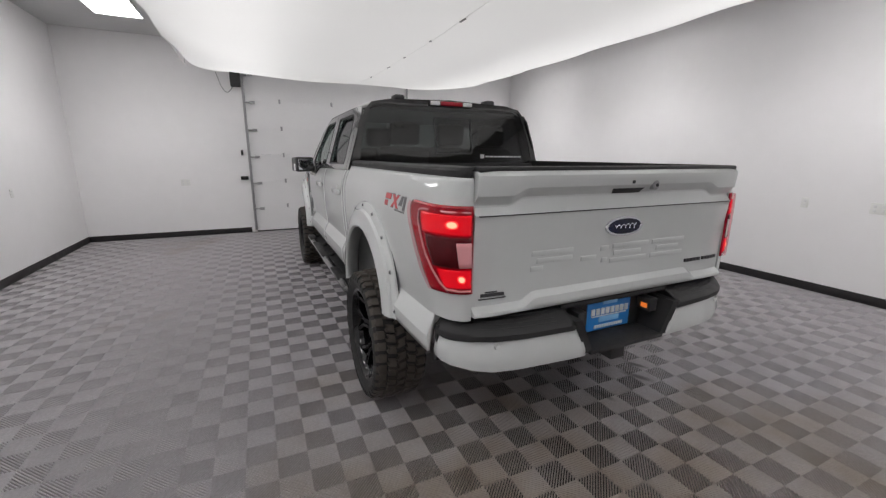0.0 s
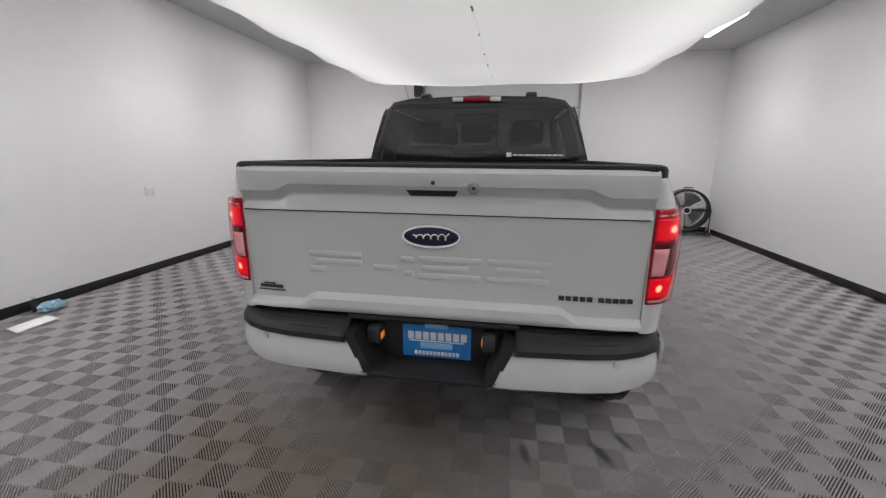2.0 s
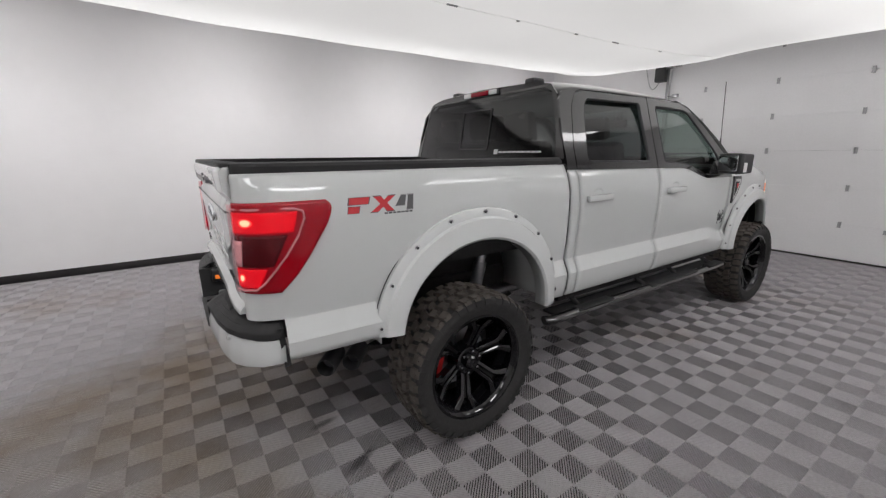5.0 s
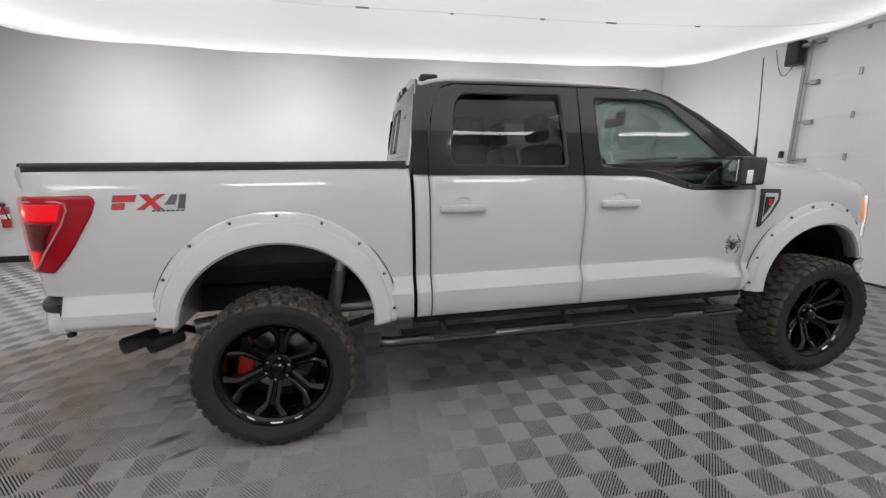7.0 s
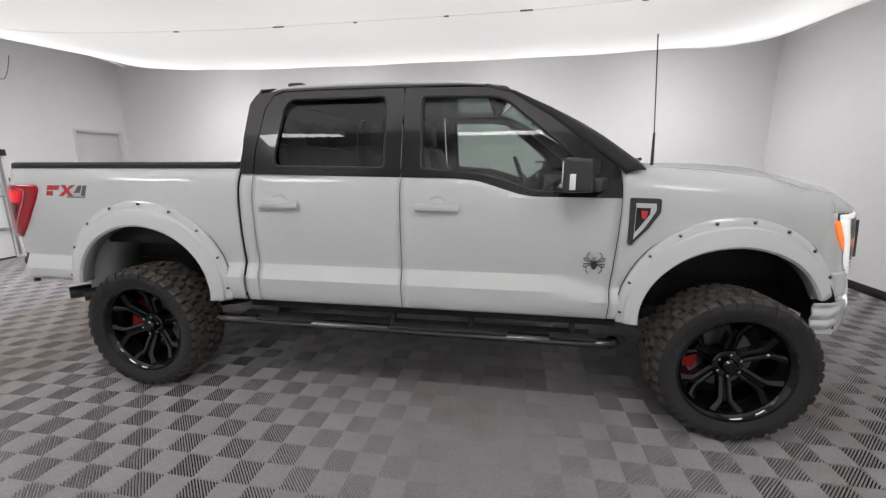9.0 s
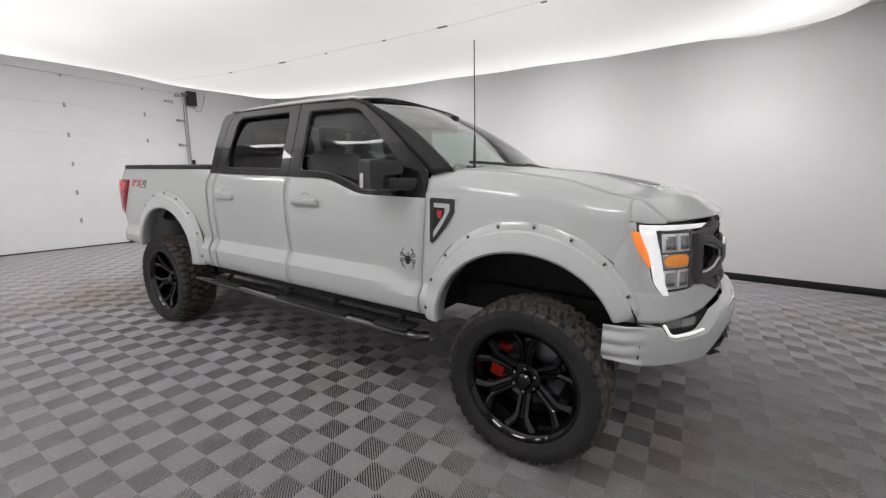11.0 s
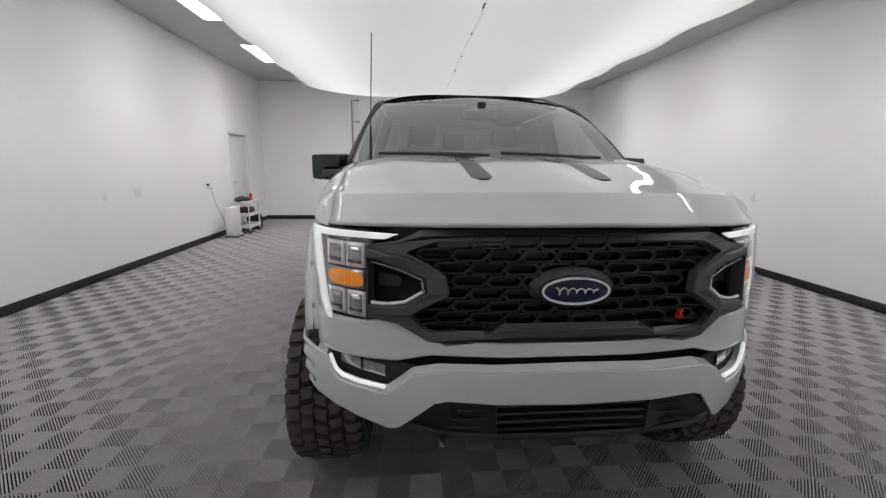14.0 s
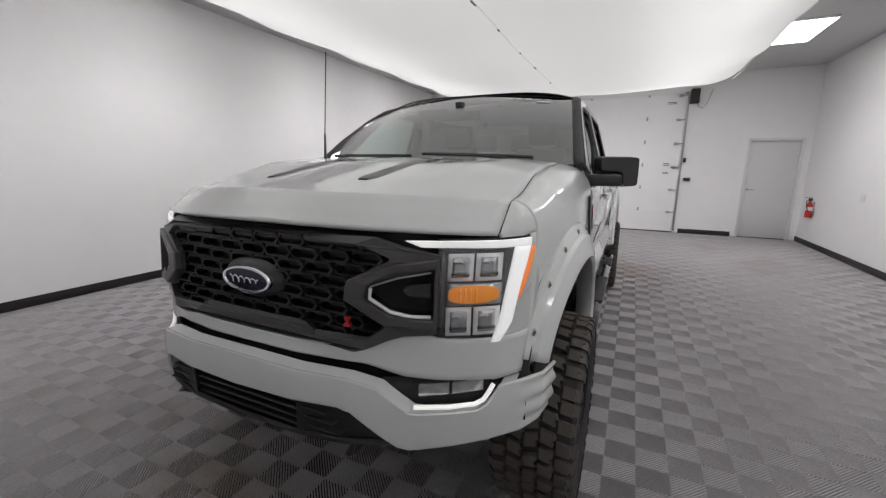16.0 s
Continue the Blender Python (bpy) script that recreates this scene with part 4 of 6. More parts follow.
# ---- mirrors ----
for s in (1, -1):
    m = part("side_mirror", box(0.945, 1.005, min(s * 0.965, s * 1.195), max(s * 0.965, s * 1.195), 1.385, 1.560, bevel=0.022), SATIN, truck, "black folding side mirror")
    cowl_poly = round_poly([(0.967, 1.558), (1.193, 1.558), (1.193, 1.387), (1.112, 1.380), (1.098, 1.470), (0.967, 1.478)], 0.022)
    part("mirror_cowl", prism(cowl_poly, lambda y, z: (0.985, s * y, z), lambda y, z: (1.085, s * (1.08 + (y - 1.08) * 0.93), 1.475 + (z - 1.475) * 0.93)), SATIN, m, smooth=30, bevel=0.012)
    part("mirror_glass", box(0.938, 0.947, min(s * 0.985, s * 1.172), max(s * 0.985, s * 1.172), 1.410, 1.540, bevel=0.003), MIRROR, m)
    part("mirror_arm", box(1.00, 1.12, min(s * 0.89, s * 1.088), max(s * 0.89, s * 1.088), 1.388, 1.458, bevel=0.015), SATIN, m)
    m.matrix_basis = Matrix.Translation((1.05, s * 0.95, 0)) @ pose(0, 0, 0, 0, 0, s * 22) @ Matrix.Translation((-1.05, -s * 0.95, 0))
    part("indicator", box(0.985, 1.015, min(s * 1.190, s * 1.200), max(s * 1.190, s * 1.200), 1.40, 1.48, bevel=0.003), WHITELENS, m)


# ---- bed ----
for s in (1, -1):
    path = [(x, side_y(x, 1.50)) for x in steps(-1.10, -2.74, 20)] + [corner_pt(a, 1.50) for a in steps(0, 1, 8)[1:]]
    inner = [(x, 0.80) for x in steps(-1.10, -2.74, 20)] + [(-2.74 - 0.186 * a, 0.80 + 0.017 * a) for a in steps(0, 1, 8)[1:]]
    rows = [[(p[0], s * (p[1] + o), z) for p in path] for o, z in ((0.000, 1.494), (0.004, 1.500), (0.004, 1.528), (-0.004, 1.540), (-0.02, 1.545))]
    rows += [[(p[0], s * p[1], z) for p in inner] for z in (1.545, 1.49)]
    part("bed_rail_cap", sheet(rows), TRIM, truck, "black plastic bed rail cap", smooth=30)
    part("bed_wall", box(-2.88, -1.12, min(s * 0.795, s * 0.82), max(s * 0.795, s * 0.82), 1.0, 1.50), BEDM, truck)
part("bed_floor", box(-2.9, -1.12, -0.80, 0.80, 0.98, 1.01), BEDM, truck)
part("bed_front", box(-1.14, -1.092, -0.90, 0.90, 0.80, 1.525, bevel=0.006), BEDM, truck)


def gate_marks(y):
    """Heights where the tailgate's face folds, from the bottom up."""
    a = abs(y)
    low = 0.985 - 0.035 * smooth(0.50, 0.58, a)
    edge = 1.422 - 0.030 * smooth(0.575, 0.665, a)
    return [0.922, low - 0.014, low + 0.010, 1.10, 1.22, 1.350, edge - 0.010, edge + 0.001, edge + 0.040, 1.492, 1.508, 1.525]


GATE_DEPTH = [-2.974, -2.971, -2.943, -2.946, -2.953, -2.964, -2.943, -2.944, -2.977, -2.983, -2.983, -2.968]


def gate_x(y, z):
    """Relief of the tailgate's outer face: a spoiler lip over a folded recess."""
    return ramp(z, gate_marks(y), GATE_DEPTH) + 0.010 * smooth(0.70, 0.82, abs(y))


gy = sorted({*steps(-0.812, 0.812, 72), *[k * v for k in (-1, 1) for v in (*steps(0.48, 0.60, 8), *steps(0.575, 0.68, 10))]})
rows = []
for k in range(11):
    n = (2, 3, 4, 3, 3, 3, 2, 3, 2, 2, 2)[k]
    for f in range(n + (k == 10)):
        r = [(lambda m, y: (y, m[k] + (m[k + 1] - m[k]) * f / n))(gate_marks(y), y) for y in gy]
        rows.append([(-2.88, -0.8135, r[0][1]), *[(gate_x(y, z), y, z) for y, z in r], (-2.88, 0.8135, r[-1][1])])
gate = part("tailgate", sheet(rows), PAINT, truck, "grey tailgate with raised blank lettering", solid=0.010, smooth=20)
gate.location.x = 0.014
part("gate_inner", box(-2.900, -2.885, -0.805, 0.805, 0.93, 1.50), BEDM, gate)
part("gate_cap", box(-2.970, -2.89, -0.812, 0.812, 1.520, 1.545, bevel=0.010), TRIM, gate, "black plastic tailgate cap")
part("gate_seam", box(-2.972, -2.950, -0.80, 0.80, 1.3485, 1.3525), TRIM, gate)
# Handle recess: its shade is a black slab set on the gate.
part("handle_recess_shade", prism([(-0.105, 1.443), (0.100, 1.443), (0.085, 1.419), (-0.090, 1.419)], lambda y, z: (-2.930, y, z), lambda y, z: (gate_x(y, z) - 0.0085, y, z)), TRIM, gate, "dark slab standing in for the shaded handle recess", smooth=0)
part("camera_eye", lathe([(0.0, -2.990), (0.008, -2.989), (0.010, -2.96)], 16, "x", centre=(0, -0.01, 1.473)), SATIN, gate)
lk = part("gate_lock", lathe([(0.0, -2.988), (0.016, -2.988), (0.024, -2.984), (0.026, -2.955)], 20, "x", centre=(0, -0.165, 1.455)), STEEL, gate)
part("lock_core", lathe([(0.0, -2.992), (0.008, -2.992), (0.008, -2.98)], 12, "x", centre=(0, -0.165, 1.455)), SATIN, lk)


def emblem(name, x, y, z, w, h, facing, parent):
    """An oval badge: chrome ring, navy field and a plain swash."""
    def oval(k, x_):
        return [(x_, y + w * k * math.cos(t), z + h * (1 - (1 - k) * w / h) * math.sin(t)) for t in [i * math.tau / 48 for i in range(49)]]
    e = part(name, sheet([[(x - facing * 0.012, y, z)] * 49, oval(1.0, x - facing * 0.012), oval(1.0, x), oval(0.97, x + facing * 0.006), oval(0.90, x + facing * 0.006), oval(0.88, x + facing * 0.001)]), CHROME, parent, "oval badge with chrome rim", smooth=30)
    part("badge_field", sheet([oval(0.885, x + facing * 0.002), oval(0.5, x + facing * 0.006), [(x + facing * 0.007, y, z)] * 49]), BADGEBLUE, e)
    loop = [(x + facing * 0.0075, y + w * (0.60 * (2 * t - 1) + 0.05 * math.sin(t * math.tau * 5)), z + h * (0.26 * math.cos(t * math.tau * 5) * (1 - 0.55 * t))) for t in steps(0, 1, 70)]
    part("badge_swash", tube(loop, 0.0032, 6), CHROME, e, "plain silver swash")
    return e


emblem("rear_badge", -2.966, 0.0, 1.262, 0.122, 0.050, -1, gate)

# blank raised bars where the gate is stamped
STAMPS = (((0.530, 0.297, 1.170), (0.500, 0.297, 1.135), (0.530, 0.460, 1.100)), ((0.245, 0.150, 1.120),), ((0.128, 0.076, 1.160), (0.115, 0.076, 1.100)),
          ((0.050, -0.197, 1.165), (0.040, -0.150, 1.128), (0.060, -0.197, 1.092)), ((-0.223, -0.470, 1.165), (-0.260, -0.430, 1.130), (-0.223, -0.470, 1.092)))
for stamp in STAMPS:
    for y0, y1, z in stamp:
        x = gate_x((y0 + y1) / 2, z)
        part("stamped_bar", box(x - 0.0085, x + 0.004, y1, y0, z - 0.012, z + 0.012, bevel=0.003), PAINT, gate)
for k in range(10):
    y = -0.505 - k * 0.0265 - (0.016 if k > 4 else 0)
    part("name_bar", prism([(y - 0.020, 1.026), (y, 1.026), (y + 0.001, 1.044), (y - 0.019, 1.044)], lambda a, b: (gate_x(a, b) + 0.004, a, b), lambda a, b: (gate_x(a, b) - 0.013, a, b)), SATIN, gate, smooth=0)
for y0, y1, z0, z1 in ((0.665, 0.775, 1.003, 1.017), (0.655, 0.785, 0.991, 0.995), (0.70, 0.755, 1.021, 1.026)):
    part("dealer_bar", prism([(y0, z0), (y1, z0), (y1, z1), (y0, z1)], lambda a, b: (gate_x(a, b) + 0.004, a, b), lambda a, b: (gate_x(a, b) - 0.0115, a, b)), SATIN, gate, smooth=0)

# side decals
for s in (1, -1):
    def flank(u, v, s=s, o=0.007):
        x = -2.51 + 0.325 * u if s < 0 else -2.185 - 0.325 * u
        z = 1.325 + 0.065 * v
        return (x, s * (side_y(x, z) + o), z)
    shapes = [([(0.02, 0.56), (0.29, 0.56), (0.32, 1.0), (0.04, 1.0)], REDDECAL), ([(0.0, 0.0), (0.15, 0.0), (0.17, 0.42), (0.015, 0.42)], REDDECAL),
              ([(0.33, 0.0), (0.43, 0.0), (0.70, 1.0), (0.60, 1.0)], REDDECAL), ([(0.56, 0.0), (0.67, 0.0), (0.49, 1.0), (0.38, 1.0)], REDDECAL),
              ([(0.70, 0.30), (0.84, 0.30), (0.88, 1.0), (0.80, 1.0)], GREYDECAL), ([(0.87, 0.0), (0.97, 0.0), (1.0, 1.0), (0.91, 1.0)], GREYDECAL)]
    dc = None
    for poly, mt in shapes:
        cx, cz = sum(p[0] for p in poly) / len(poly), sum(p[1] for p in poly) / len(poly)
        q = part("side_decal", prism([(cx + (u - cx) * 1.12, cz + (v - cz) * 1.14) for u, v in poly], lambda u, v: flank(u, v, o=0.0062), lambda u, v: flank(u, v, o=0.0072)), GREYDECAL if mt is REDDECAL else STEEL, truck, "grey outlined flank decal", smooth=0)
        part("decal_fill", prism(poly, lambda u, v: flank(u, v, o=0.0070), lambda u, v: flank(u, v, o=0.0085)), mt, q, smooth=0)
    for k in range(7):
        part("decal_bar", prism([(0.52 + k * 0.065, -0.22), (0.57 + k * 0.065, -0.22), (0.57 + k * 0.065, -0.10), (0.52 + k * 0.065, -0.10)], lambda u, v: flank(u, v, o=0.0062), lambda u, v: flank(u, v, o=0.0075)), GREYDECAL, truck, smooth=0)


# ---- tail lamps ----
LAMP_Z = [1.028, 1.045, 1.10, 1.16, 1.30, 1.355, 1.385, 1.392]
LAMP_F = [-2.80, -2.785, -2.735, -2.69, -2.60, -2.578, -2.583, -2.60]


def lamp_pt(t, z, out):
    """t = 0 at the lamp's front edge on the flank, 1 at the tailgate."""
    xf = ramp(z, LAMP_Z, LAMP_F)
    la, lb = max(0.0, xf + 2.74), 0.26
    d = t * (la + lb)
    if xf <= -2.74:
        a0 = math.asin(min(1, (-2.74 - xf) / 0.186)) / (math.pi / 2)
        x, y = corner_pt(a0 + (1 - a0) * t, z, out)
        return x, y
    if d <= la:
        x = xf - d
        return x, side_y(x, z) + out
    return corner_pt((d - la) / lb, z, out)


def lamp_patch(name, s, t0, t1, z0, z1, out, mat, parent, label="", nt=14, nz=10, solid=0.004):
    rows = []
    for z in steps(z0, z1, nz):
        rows.append([(lambda p: (p[0], s * p[1], z))(lamp_pt(t, z, out)) for t in steps(t0, t1, nt)])
    return part(name, sheet(rows), mat, parent, label, solid=solid, smooth=40)


for s in (1, -1):
    tl = lamp_patch("tail_lamp", s, 0.0, 1.0, 1.028, 1.392, 0.006, REDLENS, truck, "red tail lamp, lit", 26, 22, 0.014)
    lamp_patch("lit_cell", s, 0.33, 0.97, 1.275, 1.355, 0.0145, REDLIT, tl, "glowing red lamp cell")
    lamp_patch("lit_cell", s, 0.42, 0.97, 1.055, 1.13, 0.0145, REDLIT, tl, "glowing red lamp cell")
    for z, tc in ((1.316, 0.75), (1.092, 0.79)):
        for nm, rt, rz, out, mt in (("lit_glow", 0.185, 0.036, 0.0165, REDMID), ("lit_glow", 0.125, 0.027, 0.0180, REDWARM), ("lit_core", 0.070, 0.016, 0.0195, REDHOT)):
            rows = []
            for q in (0.0, 0.5, 1.0):
                rows.append([(lambda p, zz: (p[0], s * p[1], zz))(lamp_pt(tc + rt * q * math.cos(b), z + rz * q * math.sin(b), out - 0.0035 * q * q), z + rz * q * math.sin(b)) for b in steps(0, math.tau, 24)])
            part(nm, sheet(rows), mt, tl, "bright glow round the bulb", smooth=60)
    lamp_patch("dark_cell", s, 0.36, 0.97, 1.14, 1.265, 0.0145, REDDARK, tl, "dark red middle lens")
    lamp_patch("reverse_lens", s, 0.78, 0.975, 1.142, 1.245, 0.0185, WHITELENS, tl, "clear reversing lens", 8, 5)
    cover = lamp_patch("lens_cover", s, 0.01, 0.99, 1.034, 1.388, 0.028, GLASSR, tl, "clear red lens cover", 26, 16, 0.0)
    cover.visible_shadow = False
    pts = []
    for t, z in ((0.96, 1.367), (0.70, 1.367), (0.36, 1.367), (0.28, 1.355), (0.255, 1.325), (0.26, 1.26), (0.285, 1.18), (0.32, 1.12), (0.36, 1.072), (0.44, 1.046), (0.70, 1.042), (0.96, 1.042)):
        x, y = lamp_pt(t, z, 0.0185)
        pts.append((x, s * y, z))
    part("light_guide", tube(pts, 0.0050, 6), PALEBAR, tl, "pale light-guide strip")


# ---- rear bumper ----
BUMP = [(0.0, -3.045), (0.35, -3.042), (0.6, -3.024), (0.74, -2.997), (0.83, -2.956), (0.895, -2.904), (0.918, -2.865), (0.926, -2.822)]


def bump_pt(k, inset=0.0):
    """Along the bumper from its middle, k in metres."""
    pts = [Vector((x, y)) for y, x in BUMP]
    for a, b in zip(pts, pts[1:]):
        n = (b - a).length
        if k <= n or b is pts[-1]:
            p = a + (b - a) * (k / n)
            d = (b - a).normalized()
            return p.x + d.y * inset, p.y - d.x * inset
        k -= n


rb_main = part("rear_bumper", box(-2.90, -2.86, -0.70, 0.70, 0.69, 0.905, bevel=0.008), TRIM, truck, "black and grey rear bumper with step pads")
for s in (1, -1):
    rows = []
    for f, dx in ((0.0, 0.05), (0.0, 0.012), (0.05, 0.002), (0.30, -0.006), (0.62, 0.0), (0.95, 0.008), (1.0, 0.018), (1.0, 0.06)):
        r = []
        for k in steps(0.0, 1.0, 30):
            kk = 0.262 + k * 0.765
            zt = 0.826
            zb = 0.675 + 0.03 * smooth(0.6, 1.0, k)
            kk2 = kk + 0.055 * f * (1 - smooth(0.0, 0.5, k))
            x, y = bump_pt(kk2, dx)
            r.append((x, s * y, zb + (zt - zb) * f))
        rows.append(r)
    part("bumper_end", sheet(rows), PAINT, rb_main, "grey painted bumper end", solid=0.006, smooth=35)
    rows = []
    for dx, z in ((0.010, 0.821), (-0.003, 0.826), (-0.002, 0.846), (0.006, 0.855), (0.060, 0.884), (0.15, 0.912)):
        r = []
        for k in steps(0.0, 1.0, 26):
            x, y = bump_pt(0.345 + k * 0.682, dx * (1 - 0.6 * smooth(0.6, 0.9, k)))
            r.append((x, s * y, z))
        rows.append(r)
    part("step_pad", sheet(rows), TRIM, rb_main, "black ribbed step pad", solid=0.008, smooth=30)
    for k in range(5):
        d = 0.022 + 0.020 * k
        pts = [(lambda p: (p[0], s * p[1], 0.8585 + (d - 0.006) * 0.53))(bump_pt(0.43 + 0.40 * u, d)) for u in steps(0, 1, 12)]
        part("pad_rib", tube(pts, 0.0035, 6), TRIM, rb_main)
    part("bumper_seam", prism([(-2.835, 0.865), (-2.812, 0.865), (-2.792, 0.690), (-2.818, 0.690)], lambda x, z: (x, s * 0.900, z), lambda x, z: (x, s * 0.929, z)), TRIM, rb_main, smooth=0)
    part("parking_sensor", lathe([(0.0, -3.009), (0.011, -3.008), (0.015, -2.98)], 16, "x", centre=(0, s * 0.727, 0.798)), PAINT, rb_main)
    part("pad_support", box(-2.975, -2.90, min(s * 0.36, s * 0.62), max(s * 0.36, s * 0.62), 0.74, 0.895, bevel=0.01), TRIM, rb_main)
    part("plate_recess_side", prism([(s * 0.225, 0.695), (s * 0.275, 0.695), (s * 0.349, 0.864), (s * 0.306, 0.864)], lambda y, z: (-3.047, y, z), lambda y, z: (-2.89, y, z)), TRIM, rb_main)
    part("plate_lamp_housing", box(-2.985, -2.90, min(s * 0.215, s * 0.27), max(s * 0.215, s * 0.27), 0.795, 0.868, bevel=0.008), SATIN, rb_main)
    part("lit_plate_lamp", box(-2.968, -2.930, min(s * 0.2105, s * 0.216), max(s * 0.2105, s * 0.216), 0.812, 0.838, bevel=0.002), AMBERLIT, rb_main, "small lit amber lamp")
part("plate_recess_floor", box(-3.056, -2.89, -0.245, 0.245, 0.682, 0.704, bevel=0.006), TRIM, rb_main)
part("plate_recess_top", box(-2.96, -2.89, -0.36, 0.36, 0.892, 0.914, bevel=0.005), TRIM, rb_main)
plate = part("plate", box(-3.048, -3.040, -0.150, 0.150, 0.722, 0.872, bevel=0.004), PLATEBLUE, rb_main, "blue dealer plate with blank bars")
for y0, y1, z0, z1, n, mt in ((-0.132, 0.132, 0.806, 0.842, 8, WHITEDECAL), (-0.07, 0.07, 0.765, 0.793, 1, PLATELIGHT), (-0.10, 0.10, 0.734, 0.752, 12, WHITEDECAL), (-0.05, 0.05, 0.860, 0.880, 1, PLATELIGHT), (-0.12, 0.12, 0.797, 0.802, 1, WHITEDECAL)):
    w = (y1 - y0) / n
    for k in range(n):
        part("plate_bar", box(-3.052, -3.0465, y0 + k * w, y0 + (k + (0.78 if n > 1 else 1.0)) * w, z0, z1, bevel=0.002), mt, plate)
plate.matrix_basis = Matrix.Translation((0.143, -0.013, -0.010))
part("hitch_receiver", box(-3.0, -2.70, -0.045, 0.045, 0.585, 0.665, bevel=0.008), SATIN, truck, "black hitch receiver")
part("hitch_bar", box(-2.92, -2.84, -0.55, 0.55, 0.60, 0.66, bevel=0.01), DARK, truck)
for k in (0, 1):
    x, y = -2.60 + 0.125 * k, -0.815
    part("exhaust_tip", lathe([(0.0, 0.03), (0.038, 0.03), (0.038, -0.04), (0.042, -0.046), (0.046, -0.038), (0.044, 0.12), (0.0, 0.13)], 24), SATIN, truck, "black exhaust tip").matrix_basis = Matrix.Translation((x, y, 0.585 - 0.01 * k)) @ pose(0, 0, 0, 0, 0, -38)


# ---- wheels ----
def tyre_mesh():
    prof = [(0.292, -0.125), (0.300, -0.140), (0.318, -0.146), (0.345, -0.158), (0.372, -0.160), (0.393, -0.154), (0.402, -0.140), (0.402, -0.10), (0.402, 0.0),
            (0.402, 0.10), (0.402, 0.140), (0.393, 0.154), (0.372, 0.160), (0.345, 0.158), (0.318, 0.146), (0.300, 0.140), (0.292, 0.125)]
    bm = lathe(prof, 72)
    bmesh.ops.recalc_face_normals(bm, faces=bm.faces[:])
    # raised sidewall marks as blank blocks
    for s in (-1, 1):
        for i in range(18):
            if i % 6 in (0, 5):
                continue
            a = i * math.tau / 18
            vs = [bm.verts.new((r * math.cos(a + d), s * y, r * math.sin(a + d))) for r, d, y in ((0.330, -0.07, 0.1545), (0.330, 0.07, 0.1545), (0.350, 0.065, 0.1625), (0.350, -0.065, 0.1625))]
            bm.faces.new(vs)
    return bm


NLUG = 38


def lug_mesh(row, yc, w, l, sk):
    """One tread block of a row, the outer rows with their shoulder."""
    bm = bmesh.new()
    half, vs = l * math.pi / NLUG, []
    for r in (0.398, 0.4265 - 0.010 * (abs(yc) > 0.1)):
        k = 1.0 if r < 0.41 else 0.86
        for da, dy in ((-1, -1), (1, -1), (1, 1), (0.25, 1.25), (-0.1, 0.75), (-1, 1)):
            a = half * k * (da + sk * dy * 0.35)
            vs.append(bm.verts.new((r * math.cos(a), yc + dy * w / 2 * k * 1.05, r * math.sin(a))))
    bm.faces.new(vs[6:])
    for q in range(6):
        bm.faces.new((vs[q], vs[(q + 1) % 6], vs[6 + (q + 1) % 6], vs[6 + q]))
    if abs(yc) > 0.1:
        s, half, vs = (1 if yc > 0 else -1), 0.62 * math.pi / NLUG, []
        for r, y in ((0.416, 0.132), (0.400, 0.159), (0.368, 0.1655)):
            for da in (-1, 1):
                vs.append(bm.verts.new((r * math.cos(da * half), s * y, r * math.sin(da * half))))
        for q in (0, 2):
            bm.faces.new((vs[q], vs[q + 1], vs[q + 3], vs[q + 2]))
        for da in (0, 1):
            b0 = bm.verts.new((0.37 * math.cos((da * 2 - 1) * half), s * 0.150, 0.37 * math.sin((da * 2 - 1) * half)))
            bm.faces.new((vs[da], vs[2 + da], vs[4 + da], b0))
    bmesh.ops.recalc_face_normals(bm, faces=bm.faces[:])
    me = bpy.data.meshes.new("tread_block")
    bm.to_mesh(me)
    bm.free()
    me.materials.append(RUBBER)
    me.materials.append(TREAD)
    for p in me.polygons:
        p.material_index = 1 if abs(p.center.y) < 0.15 else 0
    return me


def tread(w):
    rnd = random.Random(4)
    for row, spec in enumerate(((-0.116, 0.050, 0.74, 0.30), (-0.056, 0.052, 0.72, -0.85), (0.004, 0.050, 0.72, 0.85), (0.061, 0.050, 0.72, -0.7), (0.118, 0.048, 0.74, -0.30))):
        me = lug_mesh(row, *spec)
        for i in range(NLUG):
            ob = new("tread_block", me)
            ob.parent = w
            ob.matrix_basis = Matrix.Rotation(-(i * math.tau / NLUG + (row % 2) * math.pi / NLUG + rnd.uniform(-0.018, 0.018)), 4, "Y")


def wheel(x, s, spin):
    w = new("wheel")
    w.parent = truck
    w.matrix_basis = Matrix.Translation((x, s * TY, RT)) @ Matrix.Diagonal((1, s, 1, 1)) @ pose(0, 0, 0, 0, spin, 0)
    tagged(w, "black deep-dish wheel with an all-terrain tyre")
    return w


